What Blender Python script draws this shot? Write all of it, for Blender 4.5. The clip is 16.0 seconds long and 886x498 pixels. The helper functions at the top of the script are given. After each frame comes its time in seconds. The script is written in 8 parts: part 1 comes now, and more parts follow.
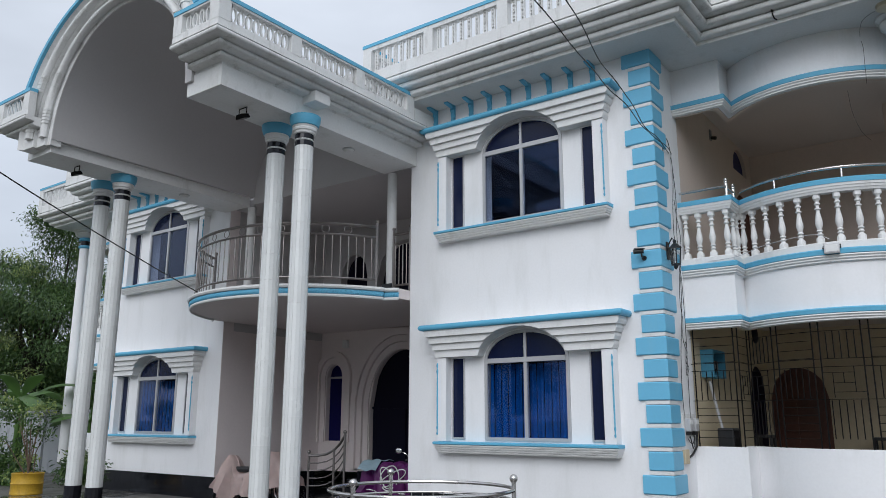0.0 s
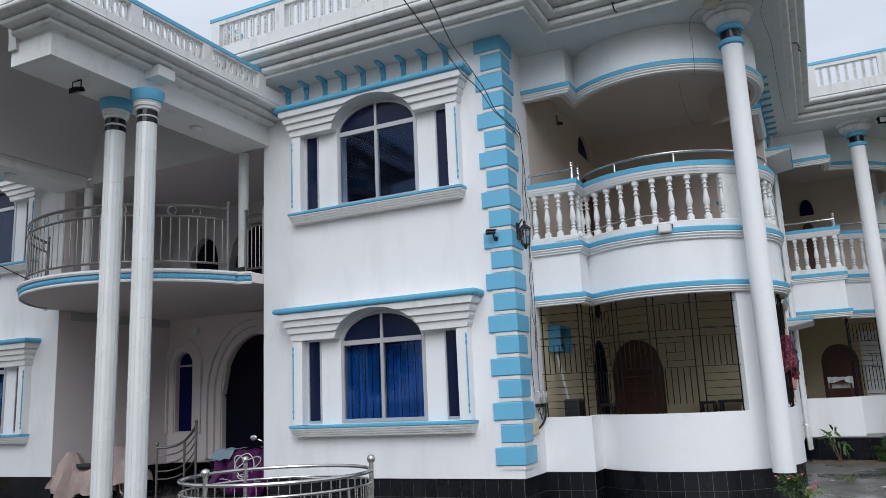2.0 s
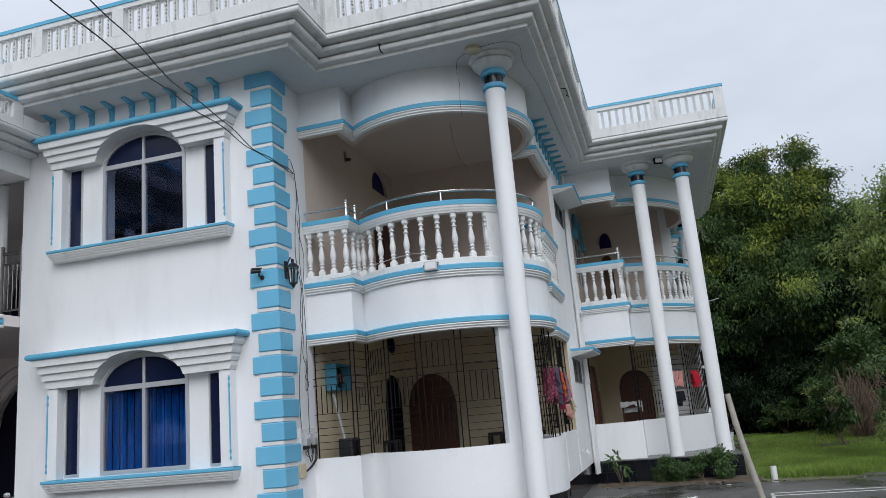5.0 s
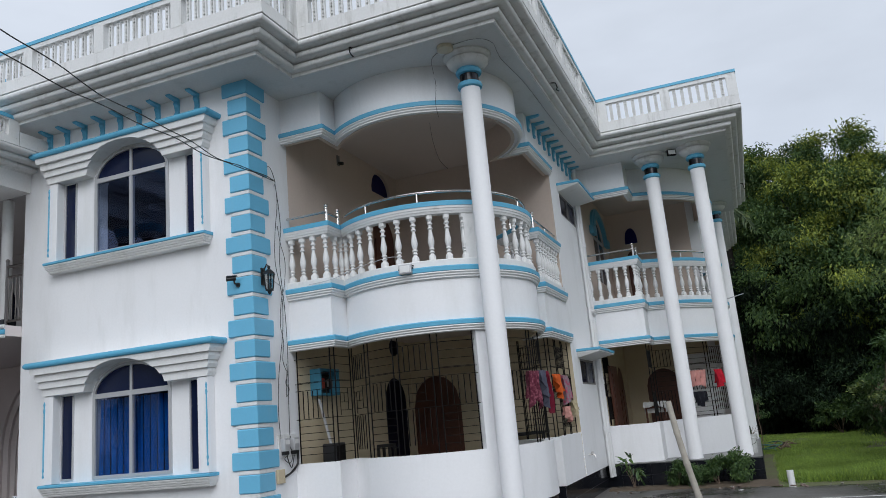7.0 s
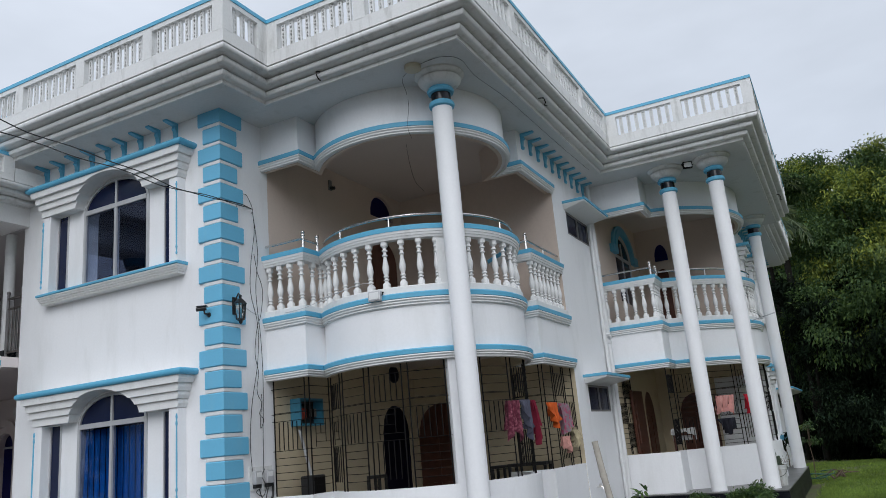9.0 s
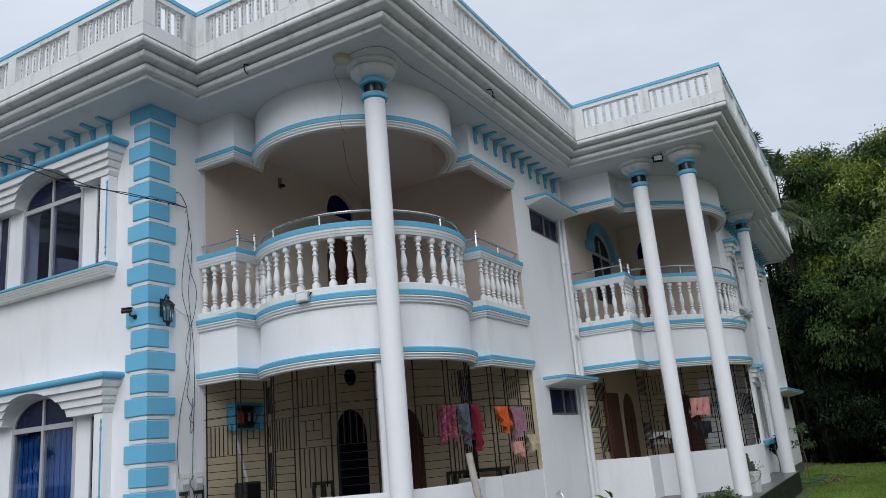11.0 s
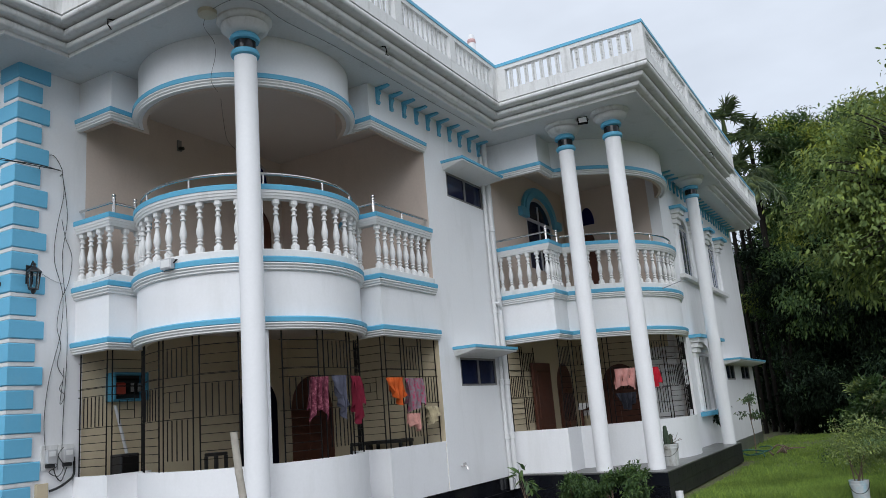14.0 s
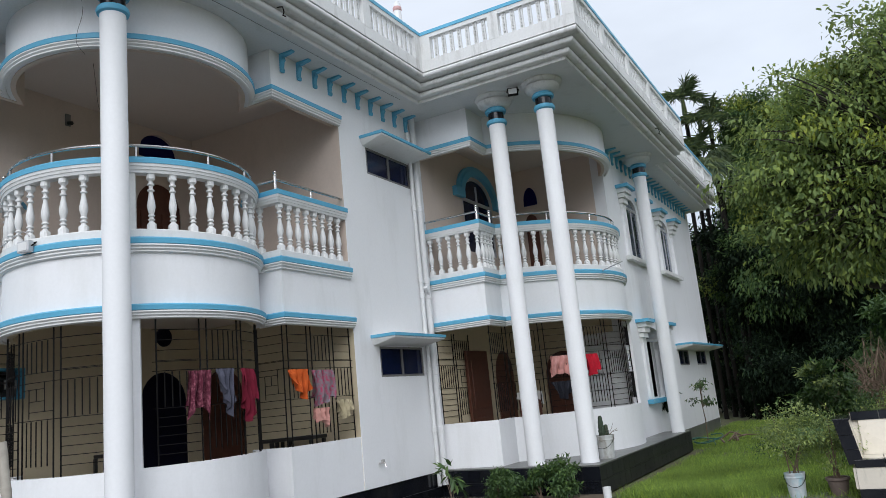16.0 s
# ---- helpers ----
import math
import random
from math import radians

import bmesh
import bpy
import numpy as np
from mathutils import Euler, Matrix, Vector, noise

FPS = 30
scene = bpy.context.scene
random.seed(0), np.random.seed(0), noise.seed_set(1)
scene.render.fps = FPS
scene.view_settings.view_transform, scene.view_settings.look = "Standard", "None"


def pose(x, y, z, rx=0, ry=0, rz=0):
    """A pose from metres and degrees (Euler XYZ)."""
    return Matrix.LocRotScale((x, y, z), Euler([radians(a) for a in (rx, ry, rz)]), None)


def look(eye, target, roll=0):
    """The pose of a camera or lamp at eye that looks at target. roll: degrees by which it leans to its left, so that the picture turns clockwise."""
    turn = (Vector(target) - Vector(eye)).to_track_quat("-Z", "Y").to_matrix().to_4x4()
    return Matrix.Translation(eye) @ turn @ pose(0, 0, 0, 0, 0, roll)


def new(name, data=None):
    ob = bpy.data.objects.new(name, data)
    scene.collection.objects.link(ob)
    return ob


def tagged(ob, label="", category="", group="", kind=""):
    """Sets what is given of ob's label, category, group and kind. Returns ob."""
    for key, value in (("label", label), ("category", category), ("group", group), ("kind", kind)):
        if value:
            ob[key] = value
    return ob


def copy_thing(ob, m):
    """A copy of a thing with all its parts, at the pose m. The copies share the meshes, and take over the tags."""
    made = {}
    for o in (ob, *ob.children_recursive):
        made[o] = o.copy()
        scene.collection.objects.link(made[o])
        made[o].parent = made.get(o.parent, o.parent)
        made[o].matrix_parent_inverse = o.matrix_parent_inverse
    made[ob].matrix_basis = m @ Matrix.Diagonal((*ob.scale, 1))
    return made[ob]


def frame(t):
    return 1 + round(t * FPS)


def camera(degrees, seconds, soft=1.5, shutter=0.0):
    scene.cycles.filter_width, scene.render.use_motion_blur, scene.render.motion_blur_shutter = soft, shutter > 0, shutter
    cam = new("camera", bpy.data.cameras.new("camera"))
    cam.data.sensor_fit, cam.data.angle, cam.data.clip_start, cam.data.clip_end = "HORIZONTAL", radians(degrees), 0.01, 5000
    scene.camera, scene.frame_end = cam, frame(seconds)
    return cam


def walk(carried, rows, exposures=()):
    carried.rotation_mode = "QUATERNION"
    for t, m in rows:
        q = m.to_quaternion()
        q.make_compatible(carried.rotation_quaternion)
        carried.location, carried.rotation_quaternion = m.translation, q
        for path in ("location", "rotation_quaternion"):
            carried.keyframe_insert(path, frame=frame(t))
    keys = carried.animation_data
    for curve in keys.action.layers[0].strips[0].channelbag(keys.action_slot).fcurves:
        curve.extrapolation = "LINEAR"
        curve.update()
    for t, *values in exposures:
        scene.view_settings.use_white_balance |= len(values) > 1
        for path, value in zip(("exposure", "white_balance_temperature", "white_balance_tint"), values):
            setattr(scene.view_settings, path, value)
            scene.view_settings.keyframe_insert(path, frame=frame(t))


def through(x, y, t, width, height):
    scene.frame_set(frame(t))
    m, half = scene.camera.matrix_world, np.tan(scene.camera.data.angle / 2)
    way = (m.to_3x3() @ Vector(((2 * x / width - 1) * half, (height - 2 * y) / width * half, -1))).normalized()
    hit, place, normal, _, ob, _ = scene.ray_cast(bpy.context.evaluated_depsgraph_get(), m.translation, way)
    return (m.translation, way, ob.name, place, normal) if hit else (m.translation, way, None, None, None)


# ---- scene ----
cam = camera(60.1, 16.0, soft=0.55)
METRES, EYE, TILT, LEAN, TURN = 8.7, 1.5, 0.0, 0.0, 36.5
ROWS = [
    (0.0, 0.0, 0.0, 0.0, -0.02, 12.59, -0.11),
    (0.5, -0.0015, 0.0007, -0.0017, -1.68, 12.5, 0.48),
    (1.0, -0.0041, 0.0014, -0.0026, -4.06, 12.09, 1.17),
    (1.5, -0.0026, 0.0003, -0.0016, -7.0, 11.52, 1.88),
    (2.0, 0.0011, -0.0004, -0.0006, -10.4, 11.02, 2.55),
    (2.5, 0.0106, -0.0019, -0.0009, -14.24, 10.68, 3.2),
    (3.0, 0.0345, -0.0145, -0.0009, -17.83, 10.62, 3.76),
    (3.5, 0.0555, -0.0238, 0.0012, -20.35, 11.03, 4.31),
    (4.0, 0.0816, -0.0229, 0.005, -21.44, 11.83, 4.85),
    (6.5, 0.2654, -0.0665, 0.0072, -16.1, 12.74, 5.21),
    (7.0, 0.3006, -0.0672, 0.0066, -14.68, 12.71, 5.19),
    (7.5, 0.3419, -0.0644, 0.009, -13.13, 13.07, 5.18),
    (8.0, 0.3875, -0.0659, 0.0121, -11.62, 13.68, 5.2),
    (10.5, 0.5828, -0.0422, 0.011, -6.52, 15.02, 4.76),
    (11.0, 0.6189, -0.034, 0.0106, -6.68, 14.7, 4.95),
    (11.5, 0.6509, -0.0246, 0.0117, -7.15, 14.42, 5.03),
    (12.0, 0.6879, -0.0264, 0.0087, -7.41, 14.34, 5.12),
    (12.5, 0.7208, -0.0226, 0.0093, -7.42, 14.07, 5.18),
    (13.0, 0.7515, -0.0144, 0.0091, -6.97, 13.72, 5.17),
    (13.5, 0.7879, -0.0139, 0.0076, -6.25, 13.07, 4.96),
    (14.0, 0.8202, -0.0044, 0.0052, -5.92, 12.3, 4.65),
    (14.5, 0.8527, 0.0182, 0.0049, -6.07, 11.65, 4.34),
    (15.0, 0.8869, 0.038, 0.0026, -6.44, 11.32, 4.35),
    (15.5, 0.9152, 0.0609, 0.001, -6.88, 11.23, 4.83),
    (16.0, 0.9401, 0.0862, 0.0035, -7.33, 11.33, 5.57),
]
walk(cam, [(t, pose(0, 0, EYE, TILT, LEAN, TURN) @ pose(METRES * x, METRES * y, METRES * z, 90 + pitch, roll, yaw)) for t, x, y, z, yaw, pitch, roll in ROWS],
     [(0.0, -0.32, 6120, 10), (3.5, -0.27, 6120, 10), (7.0, -0.36, 6120, 10), (11.0, -0.37, 6110, 10), (13.0, -0.27, 6120, 10), (14.0, -0.20, 6120, 10), (16.0, -0.06, 6150, 10)])

# ---- world, sun ----
world = bpy.data.worlds.new("overcast_sky")
scene.world = world
world.use_nodes = True
wn, wl = world.node_tree.nodes, world.node_tree.links
wn.clear()
SUN_ELEV, SUN_AZ = 52.0, 148.0
sky = wn.new("ShaderNodeTexSky")
sky.sky_type, sky.sun_disc = "NISHITA", False
sky.sun_elevation, sky.sun_rotation = radians(SUN_ELEV), radians(SUN_AZ)
coord = wn.new("ShaderNodeTexCoord")
split = wn.new("ShaderNodeSeparateXYZ")
wl.new(coord.outputs["Generated"], split.inputs[0])
rise = wn.new("ShaderNodeValToRGB")          # overcast dome, brighter overhead
wl.new(split.outputs["Z"], rise.inputs[0])
ramp = rise.color_ramp.elements
ramp[0].position, ramp[0].color = 0.0, (7.0, 7.5, 8.2, 1)
ramp[1].position, ramp[1].color = 1.0, (13.6, 13.9, 14.6, 1)
mid = rise.color_ramp.elements.new(0.45)
mid.color = (9.3, 9.75, 10.4, 1)
cloud = wn.new("ShaderNodeTexNoise")
cloud.inputs["Scale"].default_value, cloud.inputs["Detail"].default_value = 2.4, 5.0
cloud.inputs["Roughness"].default_value = 0.5
stretch = wn.new("ShaderNodeMapping")
stretch.inputs["Scale"].default_value = (1, 1, 2.6)
wl.new(coord.outputs["Generated"], stretch.inputs[0])
wl.new(stretch.outputs[0], cloud.inputs["Vector"])
patch = wn.new("ShaderNodeMapRange")
patch.inputs["From Min"].default_value, patch.inputs["From Max"].default_value = 0.3, 0.7
patch.inputs["To Min"].default_value, patch.inputs["To Max"].default_value = 0.86, 1.14
wl.new(cloud.outputs["Fac"], patch.inputs["Value"])
vary = wn.new("ShaderNodeVectorMath")
vary.operation = "SCALE"
wl.new(rise.outputs[0], vary.inputs[0])
wl.new(patch.outputs[0], vary.inputs["Scale"])
veil = wn.new("ShaderNodeMix")
veil.data_type = "RGBA"
veil.inputs["Factor"].default_value = 0.9
wl.new(sky.outputs[0], veil.inputs["A"])
wl.new(vary.outputs[0], veil.inputs["B"])
back = wn.new("ShaderNodeBackground")
back.inputs["Strength"].default_value = 0.1
wl.new(veil.outputs["Result"], back.inputs[0])
wout = wn.new("ShaderNodeOutputWorld")
wl.new(back.outputs[0], wout.inputs[0])

sun_data = bpy.data.lights.new("sun", "SUN")
sun_data.energy, sun_data.angle, sun_data.color = 2.05, radians(50), (1.0, 0.985, 0.96)
sun_ob = new("sun", sun_data)
sun_ob.matrix_world = look((8, -12, 22), (-2, 12, 2))

# ---- materials ----
def material(name, color, rough=0.6, metal=0.0, spread=0.06, grain=30.0, blotch=1.2, bump=0.15, bump_scale=60.0, stain=None, stain_amount=0.0,
             stain_scale=(1.5, 1.5, 0.5), stain_from=0.52, rough_var=0.1, random_value=0.0, coat=0.0, spec=0.5):
    """A painted or natural surface: base colour with fine grain, broad blotches, optional stains and a bump."""
    mat = bpy.data.materials.new(name)
    mat.use_nodes = True
    n, l = mat.node_tree.nodes, mat.node_tree.links
    bsdf = n["Principled BSDF"]
    tc = n.new("ShaderNodeTexCoord")
    geo = n.new("ShaderNodeNewGeometry")
    fine = n.new("ShaderNodeTexNoise")
    fine.inputs["Scale"].default_value, fine.inputs["Detail"].default_value = grain, 3
    l.new(geo.outputs["Position"], fine.inputs["Vector"])
    broad = n.new("ShaderNodeTexNoise")
    broad.inputs["Scale"].default_value, broad.inputs["Detail"].default_value = blotch, 5
    l.new(geo.outputs["Position"], broad.inputs["Vector"])
    add = n.new("ShaderNodeMath")
    add.operation = "ADD"
    l.new(fine.outputs["Fac"], add.inputs[0])
    l.new(broad.outputs["Fac"], add.inputs[1])
    level = n.new("ShaderNodeMapRange")
    level.inputs["From Min"].default_value, level.inputs["From Max"].default_value = 0.6, 1.4
    level.inputs["To Min"].default_value, level.inputs["To Max"].default_value = 1 - spread, 1 + spread
    l.new(add.outputs[0], level.inputs["Value"])
    base = n.new("ShaderNodeVectorMath")
    base.operation = "SCALE"
    base.inputs[0].default_value = color
    l.new(level.outputs[0], base.inputs["Scale"])
    result = base.outputs[0]
    if random_value:
        info = n.new("ShaderNodeObjectInfo")
        isl = n.new("ShaderNodeMath")
        isl.operation = "ADD"
        l.new(info.outputs["Random"], isl.inputs[0])
        l.new(geo.outputs["Random Per Island"], isl.inputs[1])
        rv = n.new("ShaderNodeMapRange")
        rv.inputs["From Max"].default_value = 2.0
        rv.inputs["To Min"].default_value, rv.inputs["To Max"].default_value = 1 - random_value, 1 + random_value
        l.new(isl.outputs[0], rv.inputs["Value"])
        sc = n.new("ShaderNodeVectorMath")
        sc.operation = "SCALE"
        l.new(result, sc.inputs[0])
        l.new(rv.outputs[0], sc.inputs["Scale"])
        result = sc.outputs[0]
    if stain:
        mp = n.new("ShaderNodeMapping")
        mp.inputs["Scale"].default_value = stain_scale
        l.new(geo.outputs["Position"], mp.inputs[0])
        st = n.new("ShaderNodeTexNoise")
        st.inputs["Scale"].default_value, st.inputs["Detail"].default_value, st.inputs["Roughness"].default_value = 2.0, 7, 0.65
        l.new(mp.outputs[0], st.inputs["Vector"])
        sr = n.new("ShaderNodeMapRange")
        sr.inputs["From Min"].default_value, sr.inputs["From Max"].default_value = stain_from, stain_from + 0.22
        sr.inputs["To Max"].default_value = stain_amount
        l.new(st.outputs["Fac"], sr.inputs["Value"])
        mx = n.new("ShaderNodeMix")
        mx.data_type = "RGBA"
        l.new(sr.outputs[0], mx.inputs["Factor"])
        l.new(result, mx.inputs["A"])
        mx.inputs["B"].default_value = (*stain, 1)
        result = mx.outputs["Result"]
    l.new(result, bsdf.inputs["Base Color"])
    rr = n.new("ShaderNodeMapRange")
    rr.inputs["To Min"].default_value, rr.inputs["To Max"].default_value = max(0.02, rough - rough_var), min(1, rough + rough_var)
    l.new(broad.outputs["Fac"], rr.inputs["Value"])
    l.new(rr.outputs[0], bsdf.inputs["Roughness"])
    bsdf.inputs["Metallic"].default_value = metal
    bsdf.inputs["Coat Weight"].default_value = coat
    bsdf.inputs["Specular IOR Level"].default_value = spec
    if bump:
        bn = n.new("ShaderNodeTexNoise")
        bn.inputs["Scale"].default_value, bn.inputs["Detail"].default_value = bump_scale, 4
        l.new(geo.outputs["Position"], bn.inputs["Vector"])
        bp = n.new("ShaderNodeBump")
        bp.inputs["Strength"].default_value, bp.inputs["Distance"].default_value = bump, 0.004
        l.new(bn.outputs["Fac"], bp.inputs["Height"])
        l.new(bp.outputs[0], bsdf.inputs["Normal"])
    return mat


GRIME = (0.30, 0.29, 0.26)
M = {}
M["white"] = material("white_wall_paint", (0.85, 0.85, 0.86), 0.65, spread=0.03, stain=(0.62, 0.62, 0.60), stain_amount=0.35, stain_scale=(1.2, 1.2, 0.25), bump=0.12)
M["trim"] = material("white_trim_paint", (0.76, 0.76, 0.75), 0.6, spread=0.05, stain=(0.45, 0.44, 0.41), stain_amount=0.5, stain_scale=(2, 2, 1.0), stain_from=0.56, bump=0.15)
# white trim with its base greyed for the eaves' shade, plus its own stains
M["soffit"] = material("shade_greyed_soffit_paint", (0.64, 0.645, 0.64), 0.75, spread=0.06, blotch=0.8, stain=(0.42, 0.42, 0.39), stain_amount=0.5, stain_scale=(1.6, 1.6, 1.6), stain_from=0.55, bump=0.15)
M["weather"] = material("weathered_white_plaster", (0.72, 0.72, 0.71), 0.7, spread=0.06, stain=GRIME, stain_amount=0.6, stain_scale=(2.5, 2.5, 0.5), stain_from=0.53, bump=0.3)
M["blue"] = material("sky_blue_paint", (0.12, 0.42, 0.62), 0.5, spread=0.06, stain=(0.25, 0.45, 0.55), stain_amount=0.4, stain_from=0.55, bump=0.12)
M["quoin"] = material("light_blue_paint", (0.16, 0.48, 0.70), 0.5, spread=0.04, random_value=0.03, stain=(0.3, 0.5, 0.6), stain_amount=0.3, stain_from=0.58)
M["beige"] = material("beige_wall_paint", (0.58, 0.49, 0.335), 0.7, spread=0.05, stain=(0.45, 0.38, 0.3), stain_amount=0.35)
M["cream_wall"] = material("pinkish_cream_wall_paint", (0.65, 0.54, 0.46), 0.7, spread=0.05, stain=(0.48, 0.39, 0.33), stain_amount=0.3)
M["cream"] = material("cream_ceiling_paint", (0.66, 0.585, 0.53), 0.7, spread=0.04)
# this grey holds the shade of the vault, its ceiling and the upper recess
M["grey_soffit"] = material("shaded_porch_grey", (0.52, 0.505, 0.505), 0.7, spread=0.04)
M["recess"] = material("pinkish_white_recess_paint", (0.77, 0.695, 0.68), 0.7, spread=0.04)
M["black_tile"] = material("black_glazed_tile", (0.009, 0.010, 0.014), 0.13, spread=0.2, random_value=0.3, bump=0.03, rough_var=0.06, stain=(0.05, 0.047, 0.043), stain_amount=0.35, spec=0.35)
M["dull_tile"] = material("dull_black_tile", (0.016, 0.016, 0.018), 0.5, spread=0.25, random_value=0.25, bump=0.05, stain=(0.06, 0.06, 0.055), stain_amount=0.5, stain_scale=(2, 2, 1), spec=0.3)
M["grout"] = material("grey_grout", (0.20, 0.20, 0.20), 0.8)
M["white_tile"] = material("white_glazed_tile", (0.74, 0.75, 0.74), 0.25, spread=0.04, random_value=0.05, bump=0.02)
M["steel"] = material("stainless_steel", (0.62, 0.60, 0.58), 0.25, metal=1.0, spread=0.05, bump=0.0)
M["iron"] = material("dark_painted_iron", (0.008, 0.007, 0.007), 0.7, spread=0.2, bump=0.1, spec=0.12)
M["dark_steel"] = material("tarnished_steel", (0.26, 0.24, 0.23), 0.32, metal=1.0, spread=0.1, bump=0.0)
M["alu_brown"] = material("bronze_aluminium_frame", (0.22, 0.21, 0.20), 0.45, metal=0.3, spread=0.05)
M["black"] = material("black_plastic", (0.015, 0.015, 0.016), 0.4)
M["alu"] = material("aluminium_frame", (0.55, 0.55, 0.56), 0.4, metal=0.4, spread=0.03, bump=0.0)
M["wood"] = material("dark_red_wood", (0.10, 0.034, 0.019), 0.45, spread=0.25, grain=14, blotch=3, bump=0.2)
M["pvc"] = material("white_pvc_pipe", (0.72, 0.72, 0.72), 0.4, spread=0.03)
M["bamboo"] = material("weathered_bamboo", (0.37, 0.34, 0.29), 0.7, spread=0.25, grain=25, stain=(0.16, 0.13, 0.09), stain_amount=0.6)
# dark upright streaks in the blue paint extra shade into the folds
M["curtain"] = material("blue_curtain_cloth", (0.001, 0.14, 0.46), 0.8, spread=0.35, grain=9, bump=0.3, bump_scale=25, stain=(0.0, 0.02, 0.12), stain_amount=0.85, stain_scale=(9, 9, 0.4), stain_from=0.5)
# near-black that stands in for the shade of unlit rooms
M["dark"] = material("dim_room_shade", (0.035, 0.035, 0.04), 0.8)
M["navy"] = material("dark_blue_painted_door", (0.003, 0.003, 0.014), 0.6, spread=0.2, spec=0.15)
M["blue_pane"] = material("deep_blue_pane", (0.003, 0.003, 0.075), 0.4, spread=0.1, spec=0.2)
M["wet_cement"] = material("damp_grey_cement", (0.13, 0.13, 0.125), 0.35, spread=0.2, stain=(0.05, 0.05, 0.05), stain_amount=0.6, rough_var=0.15)
M["roof"] = material("grey_roof_concrete", (0.24, 0.23, 0.21), 0.85, spread=0.2)


def glass_material(name, tint, rough=0.015, ior=1.52):
    mat = bpy.data.materials.new(name)
    mat.use_nodes = True
    b = mat.node_tree.nodes["Principled BSDF"]
    b.inputs["Base Color"].default_value = (*tint, 1)
    b.inputs["Transmission Weight"].default_value = 1.0
    b.inputs["Roughness"].default_value = rough
    b.inputs["IOR"].default_value = ior
    b.inputs["Specular Tint"].default_value = (0.42, 0.55, 1.0, 1)
    return mat


M["dull_glass"] = material("blue_filmed_glass", (0.006, 0.011, 0.042), 0.15, spread=0.2, bump=0.0, spec=0.3, rough_var=0.04)
M["lamp_glass"] = glass_material("dusty_lamp_glass", (0.75, 0.76, 0.74), 0.2, 1.3)
M["glass"] = glass_material("tinted_window_glass", (0.40, 0.47, 0.62), 0.012, 1.52)

# ---- builders ----
def link(name, bm, mats, parent=None, label="", smooth=False):
    me = bpy.data.meshes.new(name)
    bmesh.ops.recalc_face_normals(bm, faces=bm.faces)
    bm.to_mesh(me)
    bm.free()
    for m in mats if isinstance(mats, (list, tuple)) else (mats,):
        me.materials.append(m)
    if smooth:
        me.shade_smooth()
        me.set_sharp_from_angle(angle=radians(38))
    ob = new(name, me)
    if parent:
        ob.parent = parent
    if label:
        tagged(ob, label)
    return ob


def part(name, bm, mat, parent, label="", smooth=False):
    return link(name, bm, mat, parent, label, smooth)


def thing(name, label, category, group="", kind="", at=(0, 0, 0)):
    ob = new(name)
    ob.location = at
    return tagged(ob, label, category, group, kind)


def share(name, mesh, parent, m):
    """One more object on an existing mesh, as a part of parent."""
    ob = new(name, mesh)
    ob.parent = parent
    ob.matrix_local = m
    return ob


def box(bm, x0, x1, y0, y1, z0, z1, bevel=0.0):
    vs = [bm.verts.new(p) for p in ((x0, y0, z0), (x1, y0, z0), (x1, y1, z0), (x0, y1, z0), (x0, y0, z1), (x1, y0, z1), (x1, y1, z1), (x0, y1, z1))]
    fs = [bm.faces.new([vs[i] for i in q]) for q in ((3, 2, 1, 0), (4, 5, 6, 7), (0, 1, 5, 4), (1, 2, 6, 5), (2, 3, 7, 6), (3, 0, 4, 7))]
    if bevel:
        edges = {e for f in fs for e in f.edges}
        bmesh.ops.bevel(bm, geom=list(edges), offset=bevel, segments=2, affect="EDGES", profile=0.5)
    return bm


def prism(bm, poly, lo, hi, axis="z"):
    """A polygon drawn out along an axis: poly is (x, y) for z, (x, z) for y, (y, z) for x."""
    def at(p, h):
        return (p[0], p[1], h) if axis == "z" else (p[0], h, p[1]) if axis == "y" else (h, p[0], p[1])
    a = [bm.verts.new(at(p, lo)) for p in poly]
    b = [bm.verts.new(at(p, hi)) for p in poly]
    bm.faces.new(a)
    bm.faces.new(list(reversed(b)))
    for i in range(len(poly)):
        j = (i + 1) % len(poly)
        bm.faces.new((a[i], b[i], b[j], a[j]))
    return bm


def arc(cx, cy, r, a0, a1, n):
    return [(cx + r * math.cos(radians(a0 + (a1 - a0) * i / n)), cy + r * math.sin(radians(a0 + (a1 - a0) * i / n))) for i in range(n + 1)]


def mitred(path, off, closed=False):
    """The path moved off to the right of its way, with mitred corners."""
    out, n = [], len(path)
    for i, p in enumerate(path):
        before = path[(i - 1) % n] if closed or i else None
        after = path[(i + 1) % n] if closed or i < n - 1 else None
        ways = []
        for q, r in ((before, p), (p, after)):
            if q and r:
                d = Vector((r[0] - q[0], r[1] - q[1])).normalized()
                ways.append(Vector((d.y, -d.x)))
        nrm = ways[0] if len(ways) == 1 else (ways[0] + ways[1]).normalized()
        k = 1.0 if len(ways) == 1 else 1 / max(0.35, nrm.dot(ways[0]))
        out.append((p[0] + nrm.x * off * k, p[1] + nrm.y * off * k))
    return out


def sweep(bm, path, profile, closed=False):
    """Draws a closed profile of (out, z) along a level path."""
    rings = []
    lines = {}
    for off, _ in profile:
        if off not in lines:
            lines[off] = mitred(path, off, closed)
    for i in range(len(path)):
        rings.append([bm.verts.new((*lines[off][i], z)) for off, z in profile])
    n, k = len(rings), len(profile)
    for i in range(n if closed else n - 1):
        a, b = rings[i], rings[(i + 1) % n]
        for j in range(k):
            bm.faces.new((a[j], a[(j + 1) % k], b[(j + 1) % k], b[j]))
    if not closed:
        bm.faces.new(rings[0])
        bm.faces.new(list(reversed(rings[-1])))
